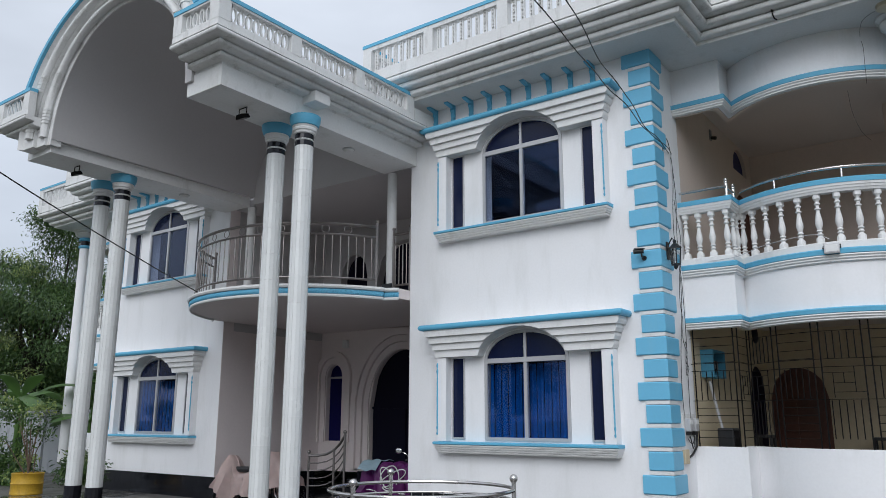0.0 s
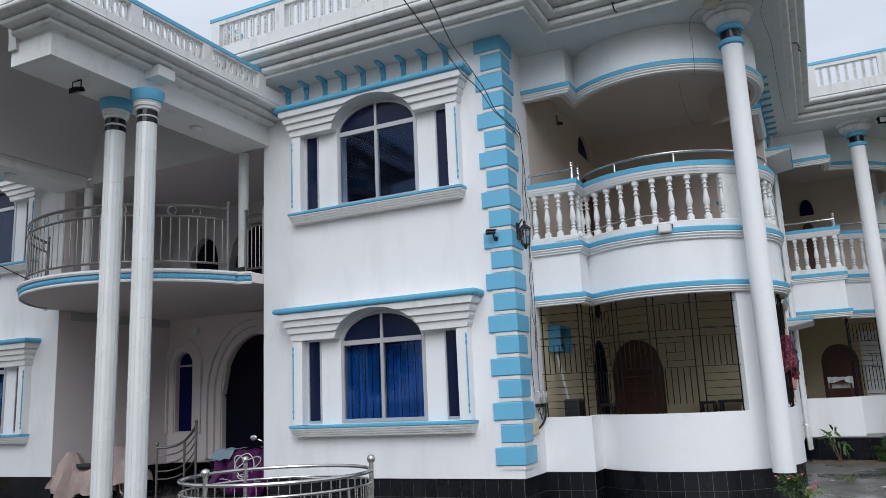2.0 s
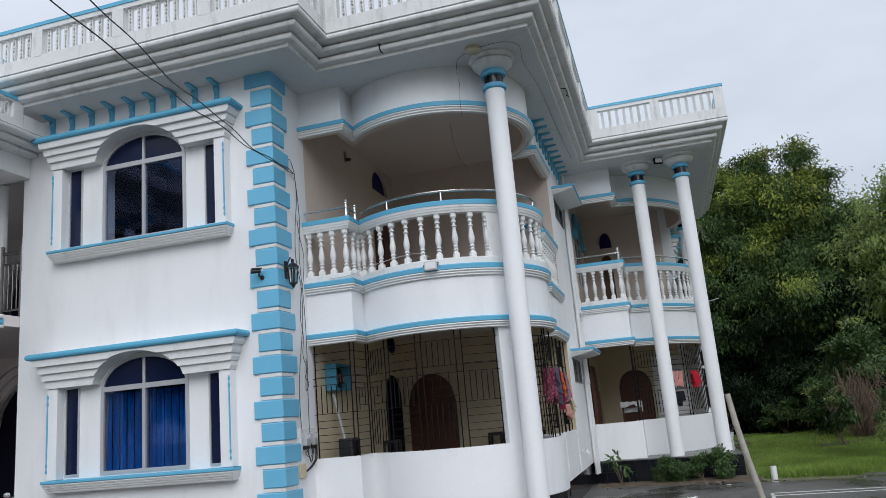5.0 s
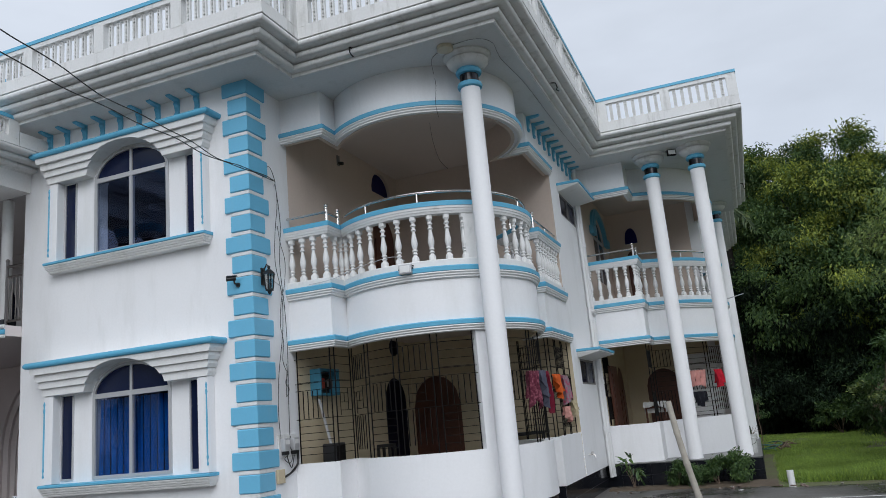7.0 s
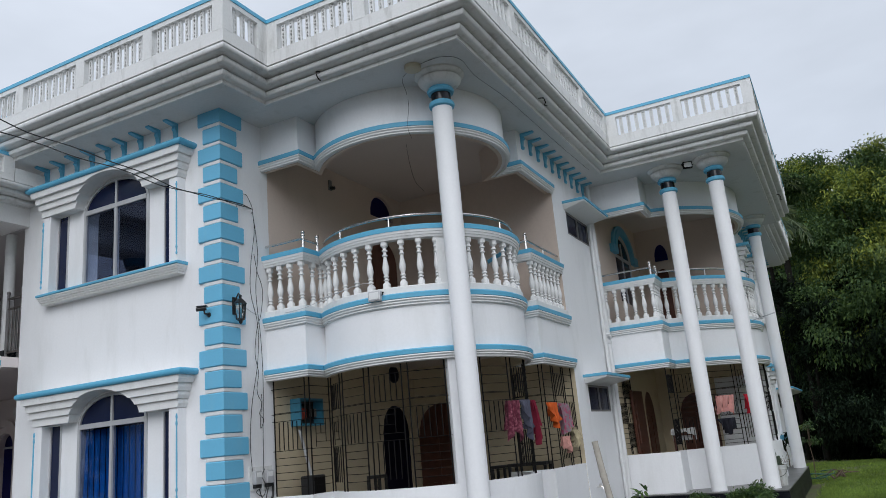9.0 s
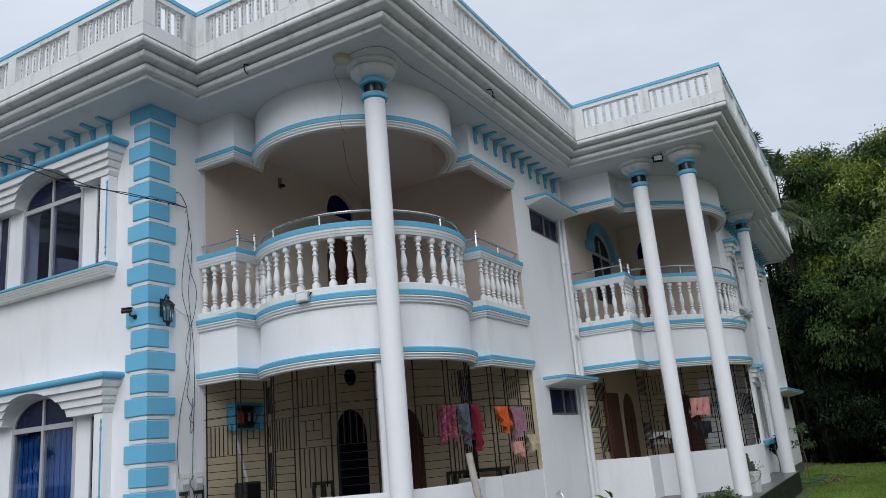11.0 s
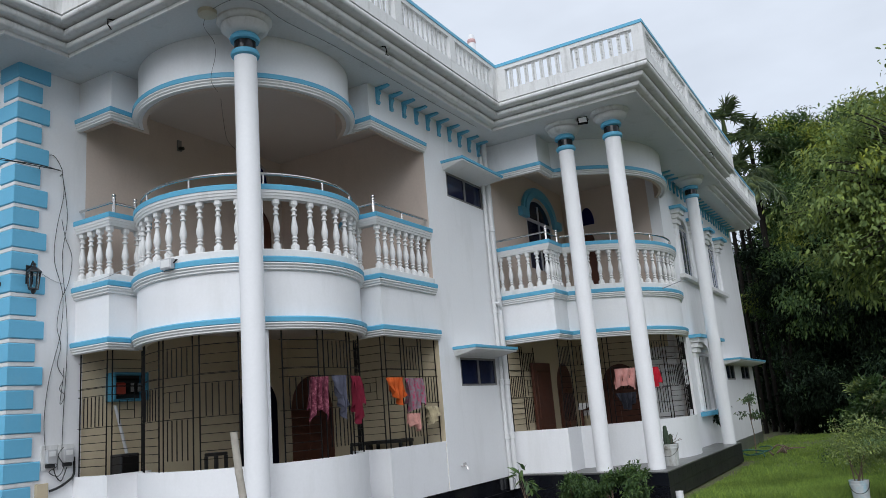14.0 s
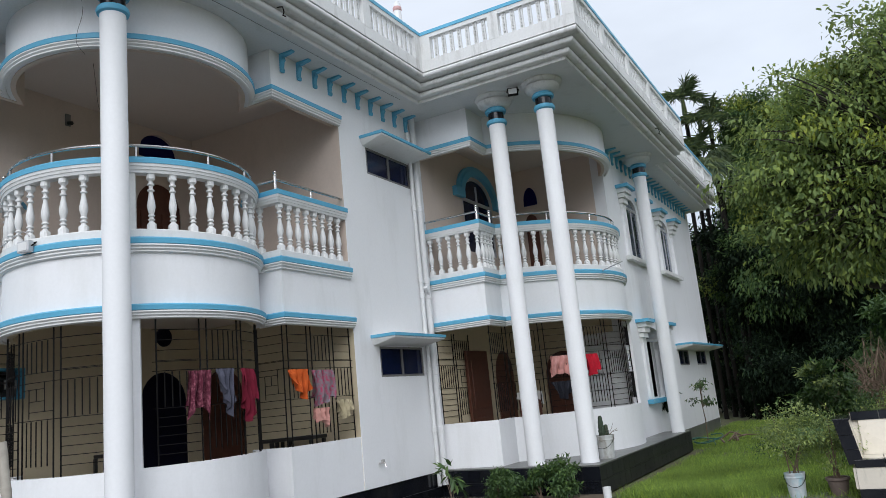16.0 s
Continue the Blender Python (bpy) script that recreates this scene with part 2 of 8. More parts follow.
    return bm


def lathe(bm, profile, cx=0.0, cy=0.0, seg=16, cap=True, turn=0.0):
    rings = []
    for r, z in profile:
        rings.append([bm.verts.new((cx + r * math.cos(turn + 2 * math.pi * i / seg), cy + r * math.sin(turn + 2 * math.pi * i / seg), z)) for i in range(seg)])
    for a, b in zip(rings, rings[1:]):
        for i in range(seg):
            j = (i + 1) % seg
            bm.faces.new((a[i], a[j], b[j], b[i]))
    if cap:
        bm.faces.new(list(reversed(rings[0])))
        bm.faces.new(rings[-1])
    return bm


def tube(bm, pts, r, seg=8, radii=None):
    pts = [Vector(p) for p in pts]
    rings, side = [], None
    for i, p in enumerate(pts):
        d = (pts[min(i + 1, len(pts) - 1)] - pts[max(i - 1, 0)]).normalized()
        if side is None:
            side = d.cross(Vector((0, 0, 1)) if abs(d.z) < 0.9 else Vector((1, 0, 0))).normalized()
        side = (side - d * side.dot(d)).normalized()
        up = d.cross(side)
        rr = radii[i] if radii else r
        rings.append([bm.verts.new(p + rr * (side * math.cos(2 * math.pi * k / seg) + up * math.sin(2 * math.pi * k / seg))) for k in range(seg)])
    for a, b in zip(rings, rings[1:]):
        for k in range(seg):
            j = (k + 1) % seg
            bm.faces.new((a[k], a[j], b[j], b[k]))
    bm.faces.new(list(reversed(rings[0])))
    bm.faces.new(rings[-1])
    return bm


def ball(bm, c, r, sx=1.0, sy=1.0, sz=1.0, u=10, v=7):
    bmesh.ops.create_uvsphere(bm, u_segments=u, v_segments=v, radius=r, matrix=Matrix.Translation(c) @ Matrix.Diagonal((sx, sy, sz, 1)))
    return bm


def B():
    return bmesh.new()


def flip(path, x0=-10.25):
    """The mirror image of a path about the house's axis, walked so that outside stays on the right."""
    return [(2 * x0 - x, y) for x, y in reversed(path)]


AXIS_X = -10.25

# ---- the house: plan ----
GROUND_Z, PLINTH_Z, FLOOR2_Z, SOFFIT_Z, CORNICE_Z, PARAPET_Z = 0.0, 0.42, 3.30, 6.60, 6.97, 7.68
FRONT_Y, BAY_X0, BAY_X1 = 9.70, -7.85, -3.60          # front bay, east half
WING2_X, WING3_X = -0.44, 1.85                          # side walls, facing east
BOW1_C, BOW1_R = (-1.82, 12.07), 1.50
BOW2_C, BOW2_R = (0.0, 19.86), 2.20

CORNER1, CORNER2 = (-2.90, 10.58), (WING2_X, 13.22)     # square corners on both sides of the front bow
A1 = 180 + math.degrees(math.acos((BOW1_C[0] - CORNER1[0]) / BOW1_R))
B1 = 360 + math.degrees(math.asin((CORNER2[1] - BOW1_C[1]) / BOW1_R))
bow1 = arc(*BOW1_C, BOW1_R, A1, B1, 44)
BALCONY1 = [(-3.60, CORNER1[1]), CORNER1] + [(CORNER1[0], bow1[0][1])] + bow1[1:-1] + [(bow1[-1][0], CORNER2[1]), CORNER2, (WING2_X, 14.75)]
bow2 = arc(*BOW2_C, BOW2_R, 287.0, 391.2, 30)
BALCONY2 = [(WING2_X, 17.12), (0.64, 17.12)] + [(0.64, bow2[0][1])] + bow2[1:]
ROOF_EAST = [(-7.86, 12.2), (-7.86, 9.13), (-3.0, 9.13), (-3.0, 10.0), (0.10, 10.0), (0.10, 16.39), (2.79, 16.42), (2.79, 23.6), (2.45, 23.6), (2.45, 30.0), (-3.0, 30.0)]
ROOF_WEST = flip([(-7.86, 12.2), (-7.86, 9.13), (-3.0, 9.13), (-3.0, 10.0), (0.10, 10.0), (0.10, 16.36), (0.10, 24.0)])


def wall_panel(bm, a0, a1, z0, z1, openings, lo, hi, axis):
    """A wall with openings (a0, a1, z0, z1, rise): rise is the height of the arch over z1."""
    cuts = {a0, a1}
    for oa, ob, *_ in openings:
        cuts |= {oa, ob}
    for oa, ob, za, zb, rise in openings:
        if rise:
            cuts |= {oa + (ob - oa) * k / 14 for k in range(15)}
    cuts = sorted(c for c in cuts if a0 - 1e-6 <= c <= a1 + 1e-6)
    cuts = [c for i, c in enumerate(cuts) if i == 0 or c - cuts[i - 1] > 1e-5]

    def top(o, a):
        oa, ob, za, zb, rise = o
        u = (a - (oa + ob) / 2) / ((ob - oa) / 2)
        return zb + rise * math.sqrt(max(0.0, 1 - u * u)) if rise else zb
    for ca, cb in zip(cuts, cuts[1:]):
        m = (ca + cb) / 2
        here = sorted((o for o in openings if o[0] < m < o[1]), key=lambda o: o[2])
        low = (z0, z0)
        for o in here:
            prism(bm, [(ca, low[0]), (cb, low[1]), (cb, o[2]), (ca, o[2])], lo, hi, axis)
            low = (top(o, ca), top(o, cb))
        prism(bm, [(ca, low[0]), (cb, low[1]), (cb, z1), (ca, z1)], lo, hi, axis)
    # weld the strips into one body
    bmesh.ops.remove_doubles(bm, verts=bm.verts, dist=1e-5)
    seen = {}
    for f in bm.faces:
        seen.setdefault(frozenset(f.verts), []).append(f)
    bmesh.ops.delete(bm, geom=[f for fs in seen.values() if len(fs) > 1 for f in fs], context="FACES_ONLY")
    return bm


def structure(name, bm, mats, label, smooth=False):
    ob = link(name, bm, mats, smooth=smooth)
    return tagged(ob, label, "wall" if name.startswith("wall") else name.split("_")[0], kind="structure")


def two_tones(name, bm, label, low="beige", high="cream_wall"):
    """A wall through both storeys, in one colour below and another above the balcony floor."""
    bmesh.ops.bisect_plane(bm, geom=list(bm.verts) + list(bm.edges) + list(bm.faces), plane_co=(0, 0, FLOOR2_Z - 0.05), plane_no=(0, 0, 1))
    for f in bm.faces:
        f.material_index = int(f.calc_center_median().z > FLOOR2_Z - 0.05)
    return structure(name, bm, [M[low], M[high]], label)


# ---- walls ----
UP = 3.26                                              # from a lower window to the one above


def bay_openings(cx):
    out = []
    for dz in (0.0, UP):
        out += [(cx - 1.27, cx - 1.03, 1.22 + dz, 2.42 + dz, 0), (cx - 0.67, cx + 0.74, 1.21 + dz, 2.36 + dz, 0.44), (cx + 1.05, cx + 1.28, 1.22 + dz, 2.42 + dz, 0)]
    return out


EAST_WINDOW_X = -5.72
WEST_WINDOW_X = 2 * AXIS_X - EAST_WINDOW_X
structure("wall_front_east", wall_panel(B(), BAY_X0, BAY_X1, PLINTH_Z, SOFFIT_Z, bay_openings(EAST_WINDOW_X), FRONT_Y, FRONT_Y + 0.25, "y"),
                       M["white"], "white painted front wall with two arched windows")
structure("wall_front_west", wall_panel(B(), 2 * AXIS_X - BAY_X1, 2 * AXIS_X - BAY_X0, PLINTH_Z, SOFFIT_Z, bay_openings(WEST_WINDOW_X), FRONT_Y, FRONT_Y + 0.25, "y"),
                            M["white"], "white painted front wall with two arched windows")
bm = B()
box(bm, BAY_X1 - 0.25, BAY_X1, FRONT_Y + 0.25, 10.70, PLINTH_Z, SOFFIT_Z)
structure("wall_bay_side_east", bm, M["white"], "white painted side wall of the front bay")
bm = B()
box(bm, 2 * AXIS_X - BAY_X1, 2 * AXIS_X - BAY_X1 + 0.25, FRONT_Y + 0.25, 10.70, PLINTH_Z, SOFFIT_Z)
structure("wall_bay_side_west", bm, M["white"], "white painted side wall of the front bay")
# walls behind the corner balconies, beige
two_tones("wall_balcony_inner_east", wall_panel(B(), 10.70, 14.75, PLINTH_Z, SOFFIT_Z,
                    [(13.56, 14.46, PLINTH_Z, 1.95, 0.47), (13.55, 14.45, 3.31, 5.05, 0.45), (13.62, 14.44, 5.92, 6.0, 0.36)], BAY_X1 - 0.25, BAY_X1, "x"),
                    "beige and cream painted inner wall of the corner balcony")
two_tones("wall_balcony_back_east", wall_panel(B(), BAY_X1 - 0.25, WING2_X - 0.006, PLINTH_Z, SOFFIT_Z, [(-3.59, -2.63, PLINTH_Z, 1.85, 0.57)], 14.75, 15.0, "y"),
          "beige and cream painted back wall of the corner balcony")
structure("wall_wing_side", wall_panel(B(), 15.0, 17.22, PLINTH_Z, SOFFIT_Z, [(15.4, 16.7, 2.0, 2.47, 0), (15.45, 16.8, 5.27, 5.72, 0)], WING2_X - 0.25, WING2_X, "x"),
          M["white"], "white painted side wall with two small windows")
bm = B()
box(bm, WING2_X - 0.006, WING2_X, 14.75, 15.0, PLINTH_Z, SOFFIT_Z)
structure("wall_wing_end", bm, M["white"], "white painted wall end")
two_tones("wall_balcony_inner_rear", wall_panel(B(), 17.22, 21.0, PLINTH_Z, SOFFIT_Z,
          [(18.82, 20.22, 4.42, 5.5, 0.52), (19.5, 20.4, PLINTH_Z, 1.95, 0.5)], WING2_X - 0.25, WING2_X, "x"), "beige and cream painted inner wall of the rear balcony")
two_tones("wall_balcony_back_rear", wall_panel(B(), WING2_X, WING3_X - 0.25, PLINTH_Z, SOFFIT_Z, [(0.02, 0.84, PLINTH_Z, 1.95, 0.41)], 21.0, 21.25, "y"),
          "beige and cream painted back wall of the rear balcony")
structure("wall_rear_side", wall_panel(B(), 21.0, 29.8, PLINTH_Z - 0.3, SOFFIT_Z,
          [(22.6, 23.9, 1.18, 2.45, 0.3), (22.55, 23.45, 4.3, 5.5, 0.25), (25.75, 26.65, 4.3, 5.5, 0.25), (25.72, 26.92, 1.87, 2.27, 0), (27.95, 29.35, 1.87, 2.27, 0)], WING3_X - 0.25, WING3_X, "x"),
          M["white"], "white painted rear side wall with windows")
# entrance recess
RECESS_Y = 12.45
# grey above the balcony floor puts the deeper shade upstairs into the colour
two_tones("wall_recess_back", wall_panel(B(), -12.65, BAY_X0, PLINTH_Z, SOFFIT_Z,
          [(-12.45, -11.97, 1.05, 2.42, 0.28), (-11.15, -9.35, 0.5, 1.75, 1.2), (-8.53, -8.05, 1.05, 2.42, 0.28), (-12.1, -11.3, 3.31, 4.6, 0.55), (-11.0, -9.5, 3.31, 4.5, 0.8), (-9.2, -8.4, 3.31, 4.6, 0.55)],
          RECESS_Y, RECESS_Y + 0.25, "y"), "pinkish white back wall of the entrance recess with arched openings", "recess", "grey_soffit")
bm = B()
box(bm, BAY_X0, BAY_X0 + 0.25, FRONT_Y + 0.25, RECESS_Y + 0.25, PLINTH_Z, SOFFIT_Z)
structure("wall_recess_east", bm, M["white"], "white painted side wall of the entrance recess")
bm = B()
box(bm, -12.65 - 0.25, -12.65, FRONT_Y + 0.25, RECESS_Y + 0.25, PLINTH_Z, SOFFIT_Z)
two_tones("wall_recess_west", bm, "pinkish white side wall of the entrance recess", "recess", "grey_soffit")
structure("wall_recess_west_edge", box(B(), -12.655, -12.646, FRONT_Y + 0.004, FRONT_Y + 0.252, PLINTH_Z, SOFFIT_Z), M["recess"], "pinkish white edge of the recess side wall")
# unseen dark linings added behind the windows to stand in for room shade
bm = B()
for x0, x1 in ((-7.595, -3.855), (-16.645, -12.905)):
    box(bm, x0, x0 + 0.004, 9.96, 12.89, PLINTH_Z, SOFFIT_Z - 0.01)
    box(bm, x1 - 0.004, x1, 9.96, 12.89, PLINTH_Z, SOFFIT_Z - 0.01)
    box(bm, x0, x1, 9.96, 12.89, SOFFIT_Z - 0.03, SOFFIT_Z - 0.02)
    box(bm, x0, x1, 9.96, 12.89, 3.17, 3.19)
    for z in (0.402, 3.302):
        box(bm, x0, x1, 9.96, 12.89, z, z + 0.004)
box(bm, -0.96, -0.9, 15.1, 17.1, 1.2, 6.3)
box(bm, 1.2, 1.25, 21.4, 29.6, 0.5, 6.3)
structure("wall_room_lining", bm, M["dark"], "added dark lining that stands in for room shade")
# closing walls nobody sees
bm = B()
box(bm, -18.9, WING3_X, 29.8, 30.0, 0, SOFFIT_Z)
structure("wall_back", bm, M["white"], "plain white back wall")
bm = B()
box(bm, -20.1, -19.9, 14.0, 29.8, 0, SOFFIT_Z)
box(bm, -19.9, -16.9, 13.9, 14.1, 0, SOFFIT_Z)
structure("wall_west", bm, M["white"], "plain white west wall")
# unseen partitions, coloured dark so that the rooms look dim
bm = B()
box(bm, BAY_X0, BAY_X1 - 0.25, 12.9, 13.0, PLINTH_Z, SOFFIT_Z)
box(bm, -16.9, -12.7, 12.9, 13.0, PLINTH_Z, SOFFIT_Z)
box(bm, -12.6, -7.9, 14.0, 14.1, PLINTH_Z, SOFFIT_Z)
structure("wall_partitions", bm, M["dark"], "unseen dark partitions added for room shade")

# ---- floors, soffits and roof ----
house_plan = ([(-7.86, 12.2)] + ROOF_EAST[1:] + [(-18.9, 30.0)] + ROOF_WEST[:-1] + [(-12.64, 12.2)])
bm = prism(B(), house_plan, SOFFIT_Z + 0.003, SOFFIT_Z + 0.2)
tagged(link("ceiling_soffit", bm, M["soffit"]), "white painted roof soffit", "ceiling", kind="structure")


def inner_plate(balcony, back, z0, z1, inset=-0.02):
    bm = B()
    prism(bm, list(mitred(balcony, inset)) + back, z0, z1)
    return bm


BACK1, BACK2 = [(-3.60, 14.75)], [(WING2_X, 21.0)]
for nm, bal, bk in (("balcony_front", BALCONY1, BACK1), ("balcony_rear", BALCONY2, BACK2)):
    tagged(link("floor_" + nm, inner_plate(bal, bk, FLOOR2_Z - 0.1, FLOOR2_Z), M["roof"]), "grey balcony floor slab", "floor", kind="structure")
    tagged(link("ceiling_" + nm + "_lower", inner_plate(bal, bk, 3.10, 3.19), M["cream"]), "cream painted ceiling under the balcony", "ceiling", kind="structure")
    tagged(link("ceiling_" + nm + "_upper", inner_plate(bal, bk, 6.44, 6.55), M["cream"]), "cream painted balcony ceiling", "ceiling", kind="structure")
    tagged(link("floor_" + nm + "_ground", inner_plate(bal, bk, 0.02, PLINTH_Z + 0.01, -0.13), M["roof"]), "grey veranda floor", "floor", kind="structure")
bm = B()
box(bm, -7.6, -3.85, 9.95, 12.9, 3.2, 3.3)
box(bm, -16.65, -12.9, 9.95, 12.9, 3.2, 3.3)
box(bm, -7.6, -3.85, 9.95, 12.9, 0.3, 0.4)
box(bm, -16.65, -12.9, 9.95, 12.9, 0.3, 0.4)
tagged(link("floor_rooms", bm, M["roof"]), "grey floor slabs of the rooms", "floor", kind="structure")

# ---- cornice ----
def cornice_profile(z, out, high, steps=3):
    """Half-round beads stepping outward over a narrow lip, with a deep dark groove between them."""
    lip = high * 0.13
    prof = [(0.005, z - 0.002), (0.008, z + lip * 0.8)]
    do, dz = out / steps, (high - lip) / steps
    r = dz * 0.46
    for k in range(steps):
        o, c = do * (k + 1) - r * 0.96, z + lip + dz * k + r + dz * 0.05
        prof += [(o - do * 0.55, c - r * 1.02)] + [(o + r * 0.96 * math.cos(radians(a)), c + r * math.sin(radians(a))) for a in (-88, -62, -36, -10, 16, 42, 68, 86)]
        prof += [(o - r * 0.25, c + r * 1.02)]
    prof += [(out - 0.012, z + high - 0.006), (out, z + high - 0.003), (out, z + high), (-0.02, z + high), (-0.02, z)]
    return prof


cornice = thing("roof_cornice", "white stepped plaster cornice with weather stains round the roof", "cornice", kind="structure")
for path in (ROOF_EAST, ROOF_WEST):
    part("moulding", sweep(B(), path, cornice_profile(SOFFIT_Z, 0.345, CORNICE_Z - SOFFIT_Z)), M["weather"], cornice, smooth=True)


# ---- parapets ----
def slat_mesh(high, oval=False):
    """A precast upright: with three pairs of small sunk squares, or an oval ring on a short neck."""
    bm = B()
    if oval:
        n, mid = 18, high * 0.5
        for ro, ri, y0, y1 in ((0.054, 0.033, -0.016, 0.016),):
            o = [(ro * math.cos(2 * math.pi * i / n), mid + high * 0.46 * math.sin(2 * math.pi * i / n)) for i in range(n)]
            q = [(ri * math.cos(2 * math.pi * i / n), mid + high * 0.36 * math.sin(2 * math.pi * i / n)) for i in range(n)]
            rings = [[bm.verts.new((x, y, z)) for x, z in line] for line, y in ((o, y0), (q, y0), (q, y1), (o, y1))]
            for a, b in zip(rings, rings[1:] + rings[:1]):
                for i in range(n):
                    bm.faces.new((a[i], a[(i + 1) % n], b[(i + 1) % n], b[i]))
        box(bm, -0.02, 0.02, -0.015, 0.015, 0, high * 0.08)
        box(bm, -0.02, 0.02, -0.015, 0.015, high * 0.92, high)
    else:
        w, g = 0.032, 0.0125
        box(bm, -w, w, -0.002, 0.018, 0, high)
        for sx in (-1, 1):
            box(bm, min(sx * w, sx * g), max(sx * w, sx * g), -0.020, -0.002, 0, high)
        cuts = [z for k in range(3) for z in (high * (0.2 + 0.3 * k) - 0.028, high * (0.2 + 0.3 * k) + 0.028)]
        edges = [0] + [e for z in cuts for e in (z - 0.017, z + 0.017)] + [high]
        for lo, hi in zip(edges[::2], edges[1::2]):
            box(bm, -g, g, -0.020, -0.002, lo, hi)
        for k in range(3):
            zc = high * (0.2 + 0.3 * k)
            prism(bm, [(-0.016, zc), (0, zc - 0.014), (0.016, zc), (0, zc + 0.014)], -0.030, -0.020, "y")
    me = bpy.data.meshes.new("slat")
    bmesh.ops.recalc_face_normals(bm, faces=bm.faces)
    bm.to_mesh(me)
    bm.free()
    me.materials.append(M["weather"])
    return me


def parapet(name, path, z0, z1, out, label, bay=1.55, first=0, last=None, oval=False):
    """A parapet along a path: solid foot, posts, pierced uprights and a blue coping."""
    ob = thing(name, label, "parapet", kind="structure")
    line = mitred(path, out)
    hi = z1 - z0
    part("foot", sweep(B(), line, [(0, z0), (0, z0 + hi * 0.27), (-0.11, z0 + hi * 0.27), (-0.11, z0)]), M["weather"], ob)
    part("rail", sweep(B(), line, [(0, z1 - hi * 0.18), (0, z1 - 0.056), (-0.11, z1 - 0.056), (-0.11, z1 - hi * 0.18)]), M["weather"], ob)
    part("coping", sweep(B(), line, [(0.012, z1 - 0.056), (0.012, z1), (-0.122, z1), (-0.122, z1 - 0.056)]), M["blue"], ob, "blue painted coping")
    me = slat_mesh(hi * 0.55, oval)
    post = box(B(), -0.09, 0.09, -0.003, 0.113, 0, hi * 0.60)
    pme = bpy.data.meshes.new("post")
    bmesh.ops.recalc_face_normals(post, faces=post.faces)
    post.to_mesh(pme)
    post.free()
    pme.materials.append(M["weather"])
    for i, (p, q) in enumerate(zip(line, line[1:])):
        d = Vector((q[0] - p[0], q[1] - p[1]))
        length = d.length
        if length < 0.3 or i < first or (last is not None and i > last):
            continue
        d.normalize()
        ang = math.degrees(math.atan2(d.y, d.x))
        n = max(1, round(length / bay))
        for k in range(n + 1):
            s = min(max(length * k / n, 0.093), length - 0.093)
            share("post", pme, ob, pose(p[0] + d.x * s, p[1] + d.y * s, z0 + hi * 0.25, 0, 0, ang))
        for k in range(n):
            a, b = length * k / n + (0.20 if k == 0 else 0.11), length * (k + 1) / n - (0.20 if k == n - 1 else 0.11)
            m = max(2, round((b - a) / (0.125 if oval else 0.142)))
            for j in range(m):
                s = a + (b - a) * (j + 0.5) / m
                share("slat", me, ob, pose(p[0] + d.x * s - d.y * 0.055, p[1] + d.y * s + d.x * 0.055, z0 + hi * 0.27, 0, 0, ang))
    return ob


parapet("roof_parapet", ROOF_EAST[:10], CORNICE_Z, PARAPET_Z, 0.335, "weathered white pierced parapet with a blue coping")
parapet("roof_parapet", ROOF_WEST[1:], CORNICE_Z, PARAPET_Z, 0.335, "weathered white pierced parapet with a blue coping")

# ---- string bands and fascias of the balconies ----
def band(bm_blue, bm_white, path, z0, z1, out=0.07):
    """A blue fillet over stepped white ribs."""
    h = z1 - z0
    sweep(bm_blue, path, [(-0.01, z1 - h * 0.42), (out, z1 - h * 0.42), (out + 0.005, z1 - h * 0.1), (out - 0.015, z1), (-0.01, z1)])
    prof = [(-0.01, z0)]
    for k in range(3):
        o = out * (0.35 + 0.25 * k)
        a = z0 + h * 0.19 * k
        prof += [(o, a + 0.002), (o + 0.012, a + h * 0.07), (o + 0.008, a + h * 0.16)]
    prof += [(-0.01, z1 - h * 0.42)]
    sweep(bm_white, path, prof)


BALUSTER = [(0.044, 0.0), (0.044, 0.06), (0.026, 0.085), (0.022, 0.098), (0.036, 0.107), (0.036, 0.117), (0.022, 0.126), (0.022, 0.140), (0.036, 0.149), (0.036, 0.159), (0.024, 0.170), (0.034, 0.205),
            (0.043, 0.245), (0.041, 0.28), (0.031, 0.34), (0.021, 0.40), (0.021, 0.415), (0.035, 0.425), (0.035, 0.438), (0.021, 0.447), (0.021, 0.478), (0.036, 0.488), (0.036, 0.503), (0.022, 0.512), (0.024, 0.535), (0.041, 0.556), (0.041, 0.61)]
bm = lathe(B(), BALUSTER, 0, 0, 12)
for v in bm.verts:
    if v.co.z < 0.062 or v.co.z > 0.553:          # square foot and head
        a = math.atan2(v.co.y, v.co.x)
        k = 1 / max(abs(math.cos(a)), abs(math.sin(a)))
        v.co.x, v.co.y = v.co.x * min(k, 1.3), v.co.y * min(k, 1.3)
baluster_mesh = bpy.data.meshes.new("baluster")
bmesh.ops.recalc_face_normals(bm, faces=bm.faces)
bm.to_mesh(baluster_mesh)
bm.free()
baluster_mesh.materials.append(M["trim"])
baluster_mesh.shade_smooth()
baluster_mesh.set_sharp_from_angle(angle=radians(40))


def along(path, s):
    """The point and heading at a distance s along a path."""
    for p, q in zip(path, path[1:]):
        d = math.hypot(q[0] - p[0], q[1] - p[1])
        if s <= d or (p, q) == (path[-2], path[-1]):
            u = s / d
            return (p[0] + (q[0] - p[0]) * u, p[1] + (q[1] - p[1]) * u, math.degrees(math.atan2(q[1] - p[1], q[0] - p[0])))
        s -= d


def path_length(path):
    return sum(math.hypot(q[0] - p[0], q[1] - p[1]) for p, q in zip(path, path[1:]))


